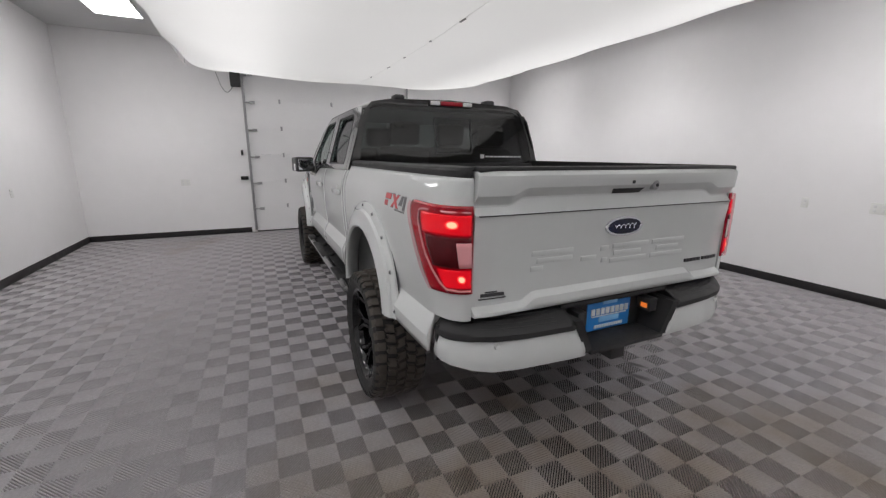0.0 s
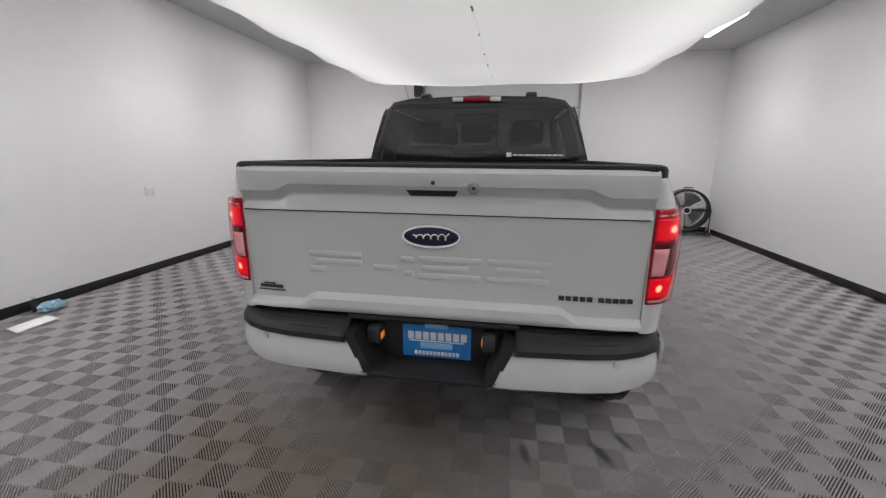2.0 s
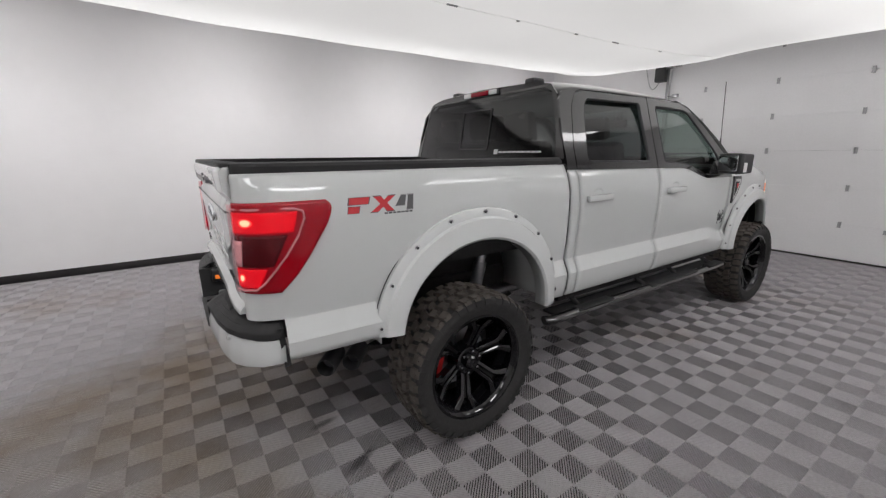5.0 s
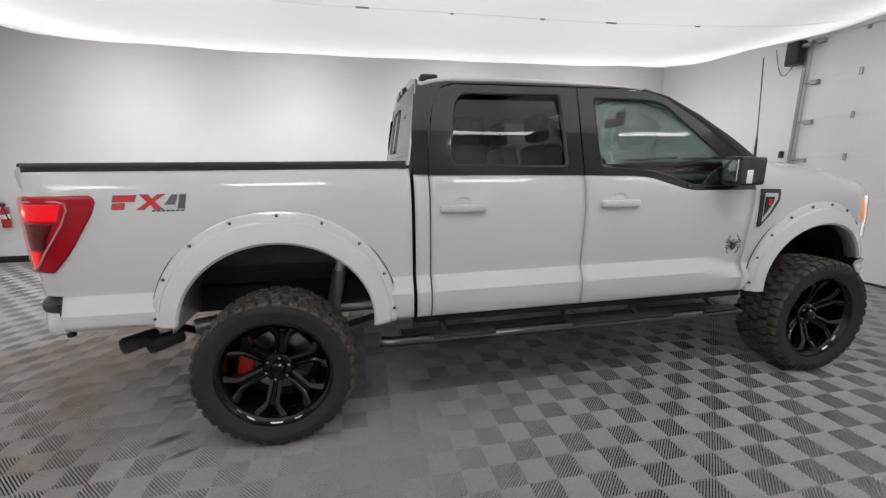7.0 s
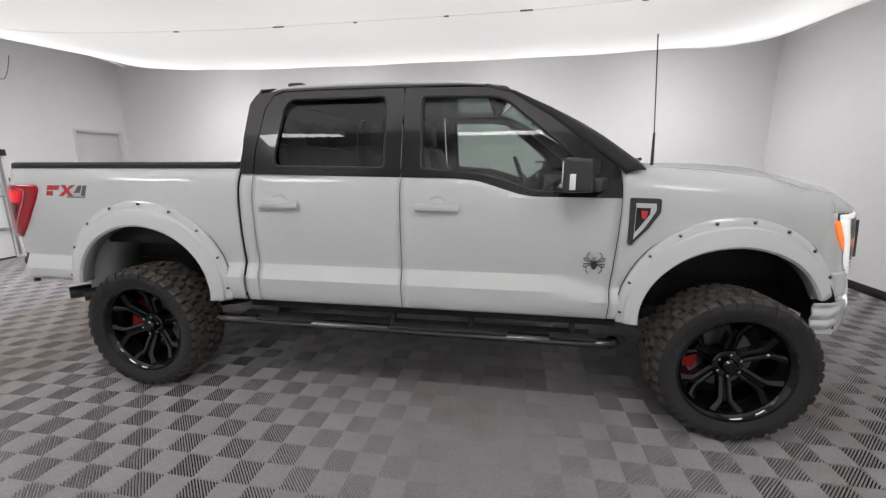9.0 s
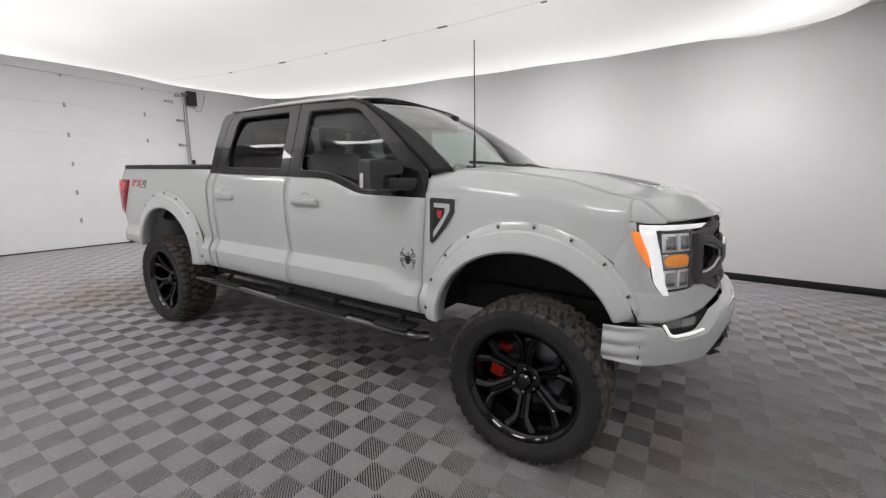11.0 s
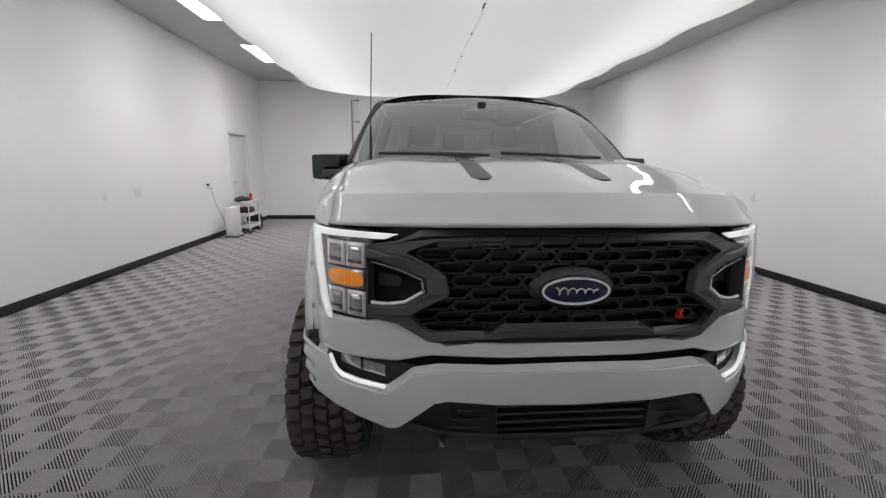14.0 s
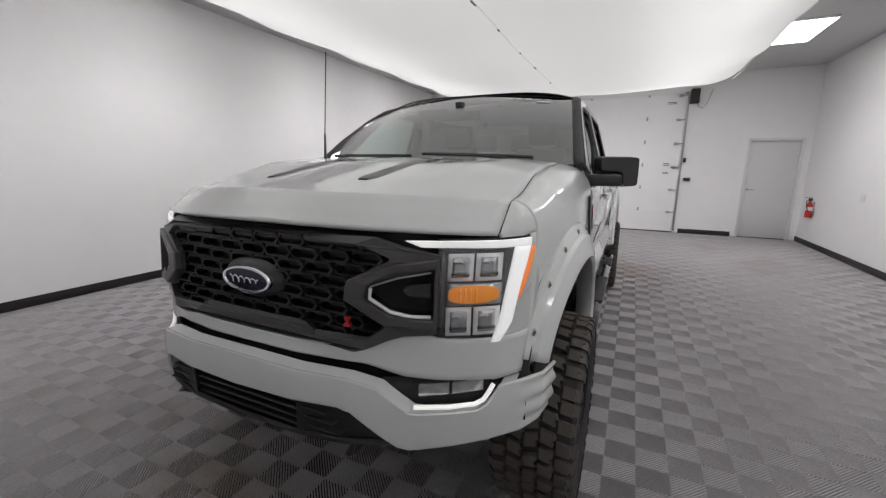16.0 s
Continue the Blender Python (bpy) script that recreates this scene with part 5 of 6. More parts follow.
def wheel_parts(w):
    ty = part("tyre", tyre_mesh(), RUBBER, w, "black chunky all-terrain tyre", smooth=30)
    tread(w)
    part("rim", lathe([(0.300, -0.14), (0.27, -0.13), (0.255, 0.02), (0.262, 0.10), (0.272, 0.126), (0.290, 0.142), (0.304, 0.142), (0.304, 0.128), (0.285, 0.120), (0.270, -0.10), (0.290, -0.14)], 64), RIMM, w, "gloss black alloy rim", smooth=30)
    part("hub", lathe([(0.0, 0.054), (0.072, 0.054), (0.080, 0.048), (0.084, 0.020), (0.100, -0.02), (0.0, -0.02)], 36), RIMM, w)
    part("centre_cap", lathe([(0.0, 0.092), (0.030, 0.090), (0.040, 0.080), (0.042, 0.048)], 24), RIMM, w)
    for k in range(6):
        a = k * math.tau / 6 + 0.5
        part("lug_nut", lathe([(0.0, 0.072), (0.007, 0.070), (0.009, 0.045)], 8, centre=(0.064 * math.cos(a), 0, 0.064 * math.sin(a))), CHROME, w)
    for k in range(6):
        a = k * math.tau / 6 + math.pi / 2
        for sd in (-1, 1):
            # twin bars from the hub outward and up to the lip
            rad, tan = Vector((math.cos(a), 0, math.sin(a))), Vector((-math.sin(a), 0, math.cos(a)))
            ends = [(0.055, 0.0185, 0.034, 0.0125), (0.190, 0.0225, 0.080, 0.0135), (0.212, 0.032, 0.090, 0.020), (0.291, 0.094, 0.119, 0.036)]
            bm = bmesh.new()
            rings = []
            for r, t, y, hw in ends:
                c = rad * r + tan * (sd * t)
                ring = [c + tan * (sd * -hw) + Vector((0, y - 0.005, 0)), c + tan * (sd * -hw * 0.35) + Vector((0, y + 0.006, 0)), c + tan * (sd * hw) + Vector((0, y, 0)), c + tan * (sd * hw) + Vector((0, y - 0.05, 0)), c + tan * (sd * -hw) + Vector((0, y - 0.05, 0))]
                rings.append([bm.verts.new(p) for p in ring])
            for p, q in zip(rings, rings[1:]):
                for i in range(5):
                    bm.faces.new((p[i], p[(i + 1) % 5], q[(i + 1) % 5], q[i]))
            bm.faces.new(rings[0])
            bm.faces.new(rings[-1][::-1])
            bmesh.ops.recalc_face_normals(bm, faces=bm.faces[:])
            part("spoke", bm, RIMM, w, smooth=20, bevel=0.002)
        # recessed floor between the twin bars
        pts2 = [(0.07, -0.013), (0.07, 0.013), (0.215, 0.022), (0.215, -0.022)]
        rad, tan = Vector((math.cos(a), 0, math.sin(a))), Vector((-math.sin(a), 0, math.cos(a)))
        part("spoke_web", prism(pts2, lambda r, t, rad=rad, tan=tan: tuple(rad * r + tan * t + Vector((0, -0.002 + 0.36 * r, 0))), lambda r, t, rad=rad, tan=tan: tuple(rad * r + tan * t + Vector((0, -0.03 + 0.36 * r, 0)))), RIMDULL, w, smooth=0)
    part("brake_disc", lathe([(0.0, -0.075), (0.180, -0.075), (0.180, -0.055), (0.0, -0.055)], 40), STEEL, w)
    part("rim_barrel_back", lathe([(0.0, -0.12), (0.285, -0.12)], 40), DARK, w)


w0 = wheel(-AX, -1, 12)
wheel_parts(w0)
for x, s, spin in ((AX, -1, 0), (-AX, 1, 31), (AX, 1, 47)):
    w = copy_thing(w0, Matrix.Identity(4))
    w.parent = truck
    w.matrix_basis = Matrix.Translation((x, s * TY, RT)) @ Matrix.Diagonal((1, s, 1, 1)) @ pose(0, 0, 0, 0, spin, 0)
for x in (-AX, AX):
    for s in (-1, 1):
        cl = part("brake_caliper", box(-0.042, 0.042, -0.045, 0.040, -0.095, 0.095, bevel=0.014), REDC, truck, "red brake caliper")
        cl.matrix_basis = Matrix.Translation((x - 0.172, s * (TY - 0.045), RT + 0.035)) @ pose(0, 0, 0, 0, 12, 0)


# ---- underbody and running boards ----
for s in (1, -1):
    part("frame_rail", box(-2.85, 2.45, min(s * 0.40, s * 0.49), max(s * 0.40, s * 0.49), 0.62, 0.78, bevel=0.012), DARK, truck)
    part("rocker", box(-1.08, 1.24, min(s * 0.80, s * 0.925), max(s * 0.80, s * 0.925), 0.60, 0.665, bevel=0.012), DARK, truck)
    # inner wheel housings
    for c, a, b, z0 in (REAR_ARCH, FRONT_ARCH):
        rows = []
        for y in (0.50, 0.90):
            rows.append([(c + (a + 0.06) * math.cos(radians(d)), s * y, z0 + (b + 0.05) * math.sin(radians(d))) for d in steps(-5, 185, 24)])
        part("wheel_liner", sheet(rows), LINER if c > 0 else PAINT, truck, solid=0.006)
        part("liner_wall", box(c - a - 0.1, c + a + 0.1, min(s * 0.46, s * 0.50), max(s * 0.46, s * 0.50), 0.80, 1.22), DARK, truck)
    # shock absorber with reservoir
    sh = part("shock_absorber", tube([(-1.58, s * 0.60, 0.50), (-1.48, s * 0.62, 0.98)], 0.030, 12), ALU, truck, "bright metal shock absorber")
    part("shock_sleeve", tube([(-1.555, s * 0.605, 0.62), (-1.50, s * 0.616, 0.88)], 0.042, 12), STEEL, sh)
    part("leaf_spring", tube([(x, s * 0.52, 0.43 + 0.16 * ((x + AX) / 0.75) ** 2) for x in steps(-2.55, -1.15, 12)], 0.035, 6, flat=0.5), DARK, truck)
    # running board
    y = s * 1.0
    pts = [(-1.27, y - s * 0.02, 0.535), (-1.22, y, 0.535), *[(x, y, 0.535 - 0.010 * (x + 1.2) / 2.4) for x in steps(-1.1, 1.1, 10)], (1.19, y - s * 0.01, 0.522), (1.23, y - s * 0.05, 0.522)]
    rbd = part("running_board", tube(pts, 0.040, 14, flat=0.72), BLACKP, truck, "gloss black tubular running board")
    for x0, x1 in ((-0.98, -0.60), (-0.10, 0.62), (0.86, 1.12)):
        part("step_tread", box(x0, x1, y - 0.040, y + 0.040, 0.545, 0.563, bevel=0.007), TRIM, rbd, "ribbed black step tread")
    part("inner_plate", box(-1.15, 1.10, min(s * 0.86, s * 0.97), max(s * 0.86, s * 0.97), 0.530, 0.548, bevel=0.004), TRIM, rbd)
    for x in (-0.9, -0.1, 0.4, 1.0):
        part("bracket", tube([(x, s * 0.98, 0.54), (x, s * 0.90, 0.58), (x, s * 0.84, 0.64)], 0.018, 8), DARK, rbd)
part("rear_axle", tube([(-AX, -0.80, RT), (-AX, 0.80, RT)], 0.055, 14), DARK, truck)
part("differential", lathe([(0.0, -0.16), (0.09, -0.12), (0.15, 0.0), (0.09, 0.12), (0.0, 0.16)], 20, "x", centre=(-AX, 0.0, RT)), DARK, truck)
part("front_axle", tube([(AX, -0.80, RT), (AX, -0.3, 0.5), (AX, 0.3, 0.5), (AX, 0.80, RT)], 0.06, 12), DARK, truck)
part("drive_shaft", tube([(-AX, 0, RT), (0.2, 0, 0.62)], 0.045, 12), DARK, truck)
part("gearbox", box(-0.2, 1.9, -0.28, 0.28, 0.50, 0.95, bevel=0.05), DARK, truck)
part("floor_pan", box(-1.05, 1.25, -0.86, 0.86, 0.66, 0.70), DARK, truck)
part("engine_bay", box(1.28, 2.40, -0.46, 0.46, 0.62, 1.36, bevel=0.03), DARK, truck)
part("bed_underside", box(-2.85, -1.10, -0.44, 0.44, 0.82, 0.97), DARK, truck)
part("exhaust_pipe", tube([(-0.2, -0.45, 0.60), (-1.5, -0.50, 0.60), (-2.1, -0.56, 0.60), (-2.35, -0.65, 0.59)], 0.045, 12), STEEL, truck)
part("spare_wheel", lathe([(0.0, -0.1), (0.36, -0.1), (0.38, 0.0), (0.36, 0.1), (0.0, 0.1)], 32, "z", centre=(-2.40, 0.05, 0.72)), RUBBER, truck)

# ---- cab inside ----
for x, ys in ((0.30, (-0.40, 0.40)), (-0.58, (-0.42, 0.0, 0.42))):
    for y in ys:
        st = part("cab_seat", box(x - 0.25, x + 0.28, y - 0.24, y + 0.24, 0.96, 1.10, bevel=0.05), SEAT, truck, "dark leather seat")
        bk = box(-0.075, 0.075, -0.235, 0.235, 0.0, 0.62, bevel=0.05)
        part("seat_back", bk, SEAT, st).matrix_basis = Matrix.Translation((x - 0.24, y, 1.05)) @ pose(0, 0, 0, 0, -14, 0)
        part("headrest", box(-0.05, 0.05, -0.13, 0.13, 0.0, 0.19, bevel=0.04), SEAT, st).matrix_basis = Matrix.Translation((x - 0.40, y, 1.67)) @ pose(0, 0, 0, 0, -8, 0)
part("dashboard", box(0.86, 1.28, -0.80, 0.80, 1.10, 1.43, bevel=0.06), SEAT, truck)
part("dash_screen", box(0.82, 0.86, -0.16, 0.16, 1.28, 1.46, bevel=0.01), BLACKP, truck)
sw = part("steering_wheel", tube([(0.0, 0.19 * math.cos(a), 0.19 * math.sin(a)) for a in steps(0, math.tau, 28)], 0.017, 8), SEAT, truck, "dark steering wheel")
sw.matrix_basis = Matrix.Translation((0.72, 0.40, 1.40)) @ pose(0, 0, 0, 0, -22, 0)
part("steering_spoke", box(-0.02, 0.03, -0.18, 0.18, -0.04, 0.04, bevel=0.012), SEAT, sw)
part("headliner", box(-0.95, 0.45, -0.70, 0.70, 1.955, 1.975), PAINT, truck)
part("cab_rear_wall", box(-1.03, -0.98, -0.86, 0.86, 0.70, 1.50), SEAT, truck)
for s in (1, -1):
    part("door_card", box(-0.96, 1.18, min(s * 0.86, s * 0.90), max(s * 0.86, s * 0.90), 0.70, 1.36), SEAT, truck)


# ---- front end ----
def nose_pt(y, z, out=0.0):
    """Front face: follows the plan curve, leaning back a little with height."""
    lean = ramp(z, [0.85, 0.95, 1.12, 1.30], [0.020, 0.012, 0.004, -0.018])
    e = 0.01
    tx = front_x(abs(y) + e) - front_x(max(0, abs(y) - e))
    n = Vector((2 * e, -tx)).normalized() if abs(y) > e else Vector((1, 0))
    sy = 1 if y >= 0 else -1
    return (front_x(y) + lean + n.x * out, y + sy * n.y * out, z)


def nose_strip(y0, y1, zlo, zhi, out, n=12, nz=4):
    """Rows of a strip between two heights given as functions of y."""
    return [[nose_pt(y, zlo(y) + (zhi(y) - zlo(y)) * t, out) for y in steps(y0, y1, n)] for t in steps(0, 1, nz)]


# painted panel under lamps and grille
def fascia_top(y):
    return ramp(abs(y), [0.0, 0.42, 0.50, 0.60, 0.66, 0.90], [0.930, 0.930, 0.965, 0.985, 0.962, 0.955])


part("front_fascia", sheet(nose_strip(-0.884, 0.884, lambda y: ramp(abs(y), [0.0, 0.45, 0.56, 0.66, 0.9], [0.886, 0.880, 0.842, 0.830, 0.815]), fascia_top, 0.012, 60, 8)), PAINT, truck, "grey panel below lamps and grille", solid=0.010)
part("fascia_gap", sheet(nose_strip(-0.86, 0.86, lambda y: 0.74, lambda y: 0.89, -0.035, 40, 2)), DARK, truck)
part("fascia_backing", sheet(nose_strip(-0.88, 0.88, lambda y: 0.60, lambda y: 1.30, -0.10, 40, 4)), DARK, truck)

POCKET = [(0.634, 1.188), (0.535, 1.170), (0.456, 1.136), (0.450, 1.096), (0.515, 1.048), (0.634, 1.032)]
EDGE = [(0.43, 1.250), (0.518, 1.212), (0.408, 1.152), (0.398, 1.088), (0.508, 1.010), (0.455, 0.964), (0.27, 0.960), (0.235, 0.984)]
OPENING = [*EDGE, *[(-a, b) for a, b in EDGE[::-1]]]
grille = part("grille_frame", holed(
    [(-0.47, 1.278), (0.47, 1.278), (0.55, 1.246), (0.645, 1.226), (0.645, 0.985), (0.555, 0.975), (0.45, 0.932), (0.40, 0.918), (-0.40, 0.918), (-0.45, 0.932), (-0.555, 0.975), (-0.645, 0.985), (-0.645, 1.226), (-0.55, 1.246)],
    [round_poly(OPENING, 0.012),
     [(a, b) for a, b in POCKET], [(-a, b) for a, b in POCKET]],
    lambda y, z: nose_pt(y, z, 0.022)), FRAMEB, truck, "satin black grille surround", solid=0.028, smooth=0, bevel=0.008)
part("grille_back", sheet(nose_strip(-0.60, 0.60, lambda y: 0.92, lambda y: 1.28, -0.045, 24, 4)), DARK, grille)
# crisp inner lip
bead = [*OPENING, OPENING[0], OPENING[1]]
bead = [(a * 1.018, 1.108 + (b - 1.108) * 1.04) for a, b in bead]
part("opening_bead", tube([nose_pt(a, b, 0.030) for a, b in bead], 0.0060, 6), FRAMEB, grille)
for s in (1, -1):
    # bracket that points at the mesh, with the satin chevron and lamp pocket
    br = [(0.640, 1.218), (0.530, 1.204), (0.398, 1.150), (0.388, 1.090), (0.505, 1.012), (0.640, 1.002)]
    part("side_bracket", holed([(s * a, b) for a, b in br], [[(s * a, b) for a, b in POCKET]], lambda y, z: nose_pt(y, z, 0.036)), FRAMEB, grille, "satin black side bracket", smooth=0, solid=0.032, bevel=0.008)
    part("side_pocket", prism([(s * a, b) for a, b in [(0.645, 1.205), (0.52, 1.185), (0.435, 1.145), (0.430, 1.085), (0.50, 1.035), (0.645, 1.020)]], lambda y, z: nose_pt(y, z, -0.040), lambda y, z: nose_pt(y, z, -0.030)), DARK, grille, smooth=0)
    part("pocket_wall", sheet([[nose_pt(s * a, b, o) for a, b in POCKET] for o in (0.028, -0.034)]), LAMPBLK, grille, smooth=0)
    part("pocket_fin", prism([(s * a, b) for a, b in ((0.630, 1.135), (0.56, 1.128), (0.545, 1.110), (0.56, 1.090), (0.630, 1.082))], lambda y, z: nose_pt(y, z, -0.034), lambda y, z: nose_pt(y, z, -0.006)), SATIN, grille, smooth=0, bevel=0.006)
    pts = [nose_pt(s * y, z, 0.040) for y, z in ((0.628, 1.042), (0.575, 1.043), (0.518, 1.058), (0.462, 1.098), (0.464, 1.130))]
    part("chevron_strip", tube(pts, 0.0062, 6), WHITELENS, grille, "pale chevron strip")
    part("chevron_strip", tube([nose_pt(s * y, z, 0.042) for y, z in ((0.464, 1.134), (0.535, 1.160), (0.625, 1.178))], 0.003, 6), STEEL, grille)

# honeycomb slots
hexo = [(-0.062, 0.0), (-0.046, 0.0205), (0.046, 0.0205), (0.062, 0.0), (0.046, -0.0205), (-0.046, -0.0205)]
hexi = [(a * 0.84, b * 0.66) for a, b in hexo]
cell_bm = bmesh.new()
vo = [[cell_bm.verts.new((x, a, b)) for a, b in hexo] for x in (0.012, -0.03)]
vi = [[cell_bm.verts.new((x, a, b)) for a, b in hexi] for x in (0.012, -0.03)]
for i in range(6):
    j = (i + 1) % 6
    cell_bm.faces.new((vo[0][i], vo[0][j], vi[0][j], vi[0][i]))
    cell_bm.faces.new((vi[0][i], vi[0][j], vi[1][j], vi[1][i]))
    cell_bm.faces.new((vo[0][j], vo[0][i], vo[1][i], vo[1][j]))
cell_mesh = bpy.data.meshes.new("grille_cell")
cell_bm.to_mesh(cell_mesh)
cell_bm.free()
cell_mesh.materials.append(MESHB)
for r in range(8):
    z = 0.965 + r * 0.0405
    for c in range(-5, 6):
        y = c * 0.110 + (0.055 if r % 2 else 0.0)
        lim = ramp(z, [0.96, 1.0, 1.09, 1.15, 1.22, 1.26], [0.46, 0.51, 0.42, 0.42, 0.51, 0.46])
        if abs(y) > lim or (abs(y) < 0.10 and abs(z - 1.106) < 0.045):
            continue
        ob = new("grille_cell", cell_mesh)
        ob.parent, ob.location = grille, nose_pt(y, z, -0.012)
part("badge_mount", lathe([(0.0, 0.03), (0.6, 0.03), (0.85, 0.022), (1.0, 0.0), (1.0, -0.04)], 40, "x"), SATIN, grille).matrix_basis = Matrix.Translation((2.642, 0, 1.106)) @ Matrix.Diagonal((1, 0.142, 0.070, 1))
emblem("front_badge", 2.676, 0.0, 1.106, 0.114, 0.049, 1, grille)
part("red_tag", prism([(0.374, 0.992), (0.396, 0.992), (0.393, 1.003), (0.389, 1.008), (0.394, 1.022), (0.376, 1.022), (0.382, 1.008), (0.376, 1.003)], lambda a, b: nose_pt(a, b, 0.0), lambda a, b: nose_pt(a, b, 0.016)), REDDECAL, grille, "small red grille tag", smooth=0)


# ---- head lamps ----
for s in (1, -1):
    def lamp(y0, y1, z0, z1, out, mat, name, parent, label="", n=8, nz=4, solid=0.004):
        z0, z1 = 0.952 + (z0 - 0.975) * 0.985, 0.952 + (z1 - 0.975) * 0.985
        return part(name, sheet([[nose_pt(s * (y0 + (y1 - y0) * u), z0 + (z1 - z0) * v, out) for u in steps(0, 1, n)] for v in steps(0, 1, nz)]), mat, parent, label, solid=solid, smooth=40)
    hl = lamp(0.640, 0.866, 0.975, 1.300, -0.004, LAMPBLK, "head_lamp", truck, "clear head lamp with lit white surround", 14, 8, 0.012)
    rows = []
    for v in steps(0, 1, 4):
        a = 0.548 + 0.045 * (1 - v)
        rows.append([nose_pt(s * (a + (0.862 - a) * u), 1.268 - 0.025 * (1 - v) + 0.005 * (1 - v) * (1 - u), 0.016) for u in steps(0, 1, 18)])
    part("daytime_light", sheet(rows), DRL, hl, "lit white light strip", solid=0.008, smooth=40)
    rows = []
    for v in steps(0, 1, 10):
        z = 0.946 + (1.244 - 0.946) * v
        y0, y1 = ramp(z, [0.946, 1.00, 1.238], [0.787, 0.803, 0.830]), ramp(z, [0.946, 1.00, 1.238], [0.806, 0.832, 0.862])
        rows.append([nose_pt(s * (y0 + (y1 - y0) * u), z, 0.016) for u in steps(0, 1, 4)])
    part("daytime_light", sheet(rows), DRL, hl, "lit white light strip", solid=0.008, smooth=40)
    rows = []
    for v in steps(0, 1, 8):
        z = 1.075 + (1.236 - 1.075) * v
        rows.append([nose_pt(s * (ramp(z, [0.946, 1.00, 1.238], [0.806, 0.832, 0.862]) + (0.002 + 0.0125 * math.sin(math.pi * (0.12 + 0.62 * v))) * u), z, 0.012) for u in steps(0, 1, 4)])
    part("side_marker", sheet(rows), AMBERLIT, hl, "lit amber side marker", solid=0.006)
    rows = []
    for v in steps(0, 1, 14):
        z = 0.812 + (1.278 - 0.812) * v
        y0 = ramp(z, [0.94, 0.95, 1.00, 1.238], [0.80, 0.808, 0.834, 0.866])
        rows.append([nose_pt(s * (y0 + (0.886 - y0) * u), z, 0.004) for u in steps(0, 1, 8)])
    part("lamp_edge_panel", sheet(rows), PAINT, truck, solid=0.006, smooth=40)
    for z0, z1 in ((0.992, 1.084), (1.168, 1.254)):
        for y0, y1 in ((0.668, 0.736), (0.742, 0.808)):
            lamp(y0, y1, z0, z1, 0.004, WHITELENS, "lens_bezel", hl, "bright lens bezel", 5, 4, 0.006)
            lamp(y0 + 0.012, y1 - 0.012, z0 + 0.012, z1 - 0.012, 0.0085, LAMPCELL, "projector_cell", hl, "", 4, 3)
            zm = (z0 + z1) / 2
            lamp(y0 + 0.010, y1 - 0.010, zm - 0.026, zm - 0.016, 0.0105, LAMPBLK, "cell_baffle", hl, "", 4, 2)
            # Bright strip laid on each cell as a built-in glint.
            lamp(y0 + 0.012, y1 - 0.030, zm + 0.012, zm + 0.022, 0.0105, LAMPIN, "cell_glint", hl, "", 4, 2)
    lamp(0.668, 0.808, 1.092, 1.160, 0.006, LAMPCELL, "amber_cell_back", hl, "", 6, 3, 0.006)
    rows = []
    for q in (0.0, 0.4, 0.75, 1.0):
        rows.append([nose_pt(s * (0.738 + 0.066 * q * math.copysign(abs(math.cos(b)) ** 0.7, math.cos(b))), 1.101 + 0.029 * q * math.copysign(abs(math.sin(b)) ** 0.7, math.sin(b)), 0.018 - 0.009 * q * q) for b in steps(0, math.tau, 28)])
    part("amber_cell", sheet(rows), AMBER, hl, "amber turn signal", smooth=40)
    lamp(0.643, 0.662, 0.98, 1.262, 0.008, LAMPBLK, "inner_trim", hl, "", 2, 4)
    for k in range(4):
        lamp(0.700 + 0.013 * k, 0.706 + 0.013 * k, 1.104, 1.150, 0.0225, AMBER, "lens_rib", hl, "", 2, 3)
    cv = lamp(0.644, 0.864, 0.977, 1.297, 0.026, GLASSC, "clear_cover", hl, "clear lamp cover", 16, 6, 0.0)
    cv.visible_shadow = False

# ---- front bumper ----
BF = [(0.0, 2.738), (0.25, 2.730), (0.43, 2.700), (0.53, 2.648), (0.60, 2.606), (0.70, 2.540), (0.80, 2.456), (0.88, 2.368), (0.93, 2.290), (0.945, 2.205)]


def bumper_x(y):
    return ramp(abs(y), [p[0] for p in BF], [p[1] for p in BF])


def bumper_pt(y, z, out=0.0):
    bow = 0.014 * (1 - ((z - 0.76) / 0.14) ** 2)
    k = smooth(0.86, 0.93, abs(y))
    rib = 0.0058 * k * math.cos((z - 0.62) / 0.19 * math.tau * 3)
    sy = 1 if y >= 0 else -1
    return (bumper_x(y) + (bow + out) * (1 - k), y + sy * (rib + (out + bow) * k), z)


def bump_top(y):
    return ramp(abs(y), [0.0, 0.43, 0.51, 0.595, 0.62, 0.775, 0.800, 0.830, 0.945], [0.868, 0.858, 0.828, 0.742, 0.736, 0.727, 0.744, 0.800, 0.808])


def bump_low(y):
    return ramp(abs(y), [0.0, 0.405, 0.44, 0.56, 0.59, 0.88, 0.945], [0.762, 0.766, 0.755, 0.620, 0.604, 0.612, 0.638])


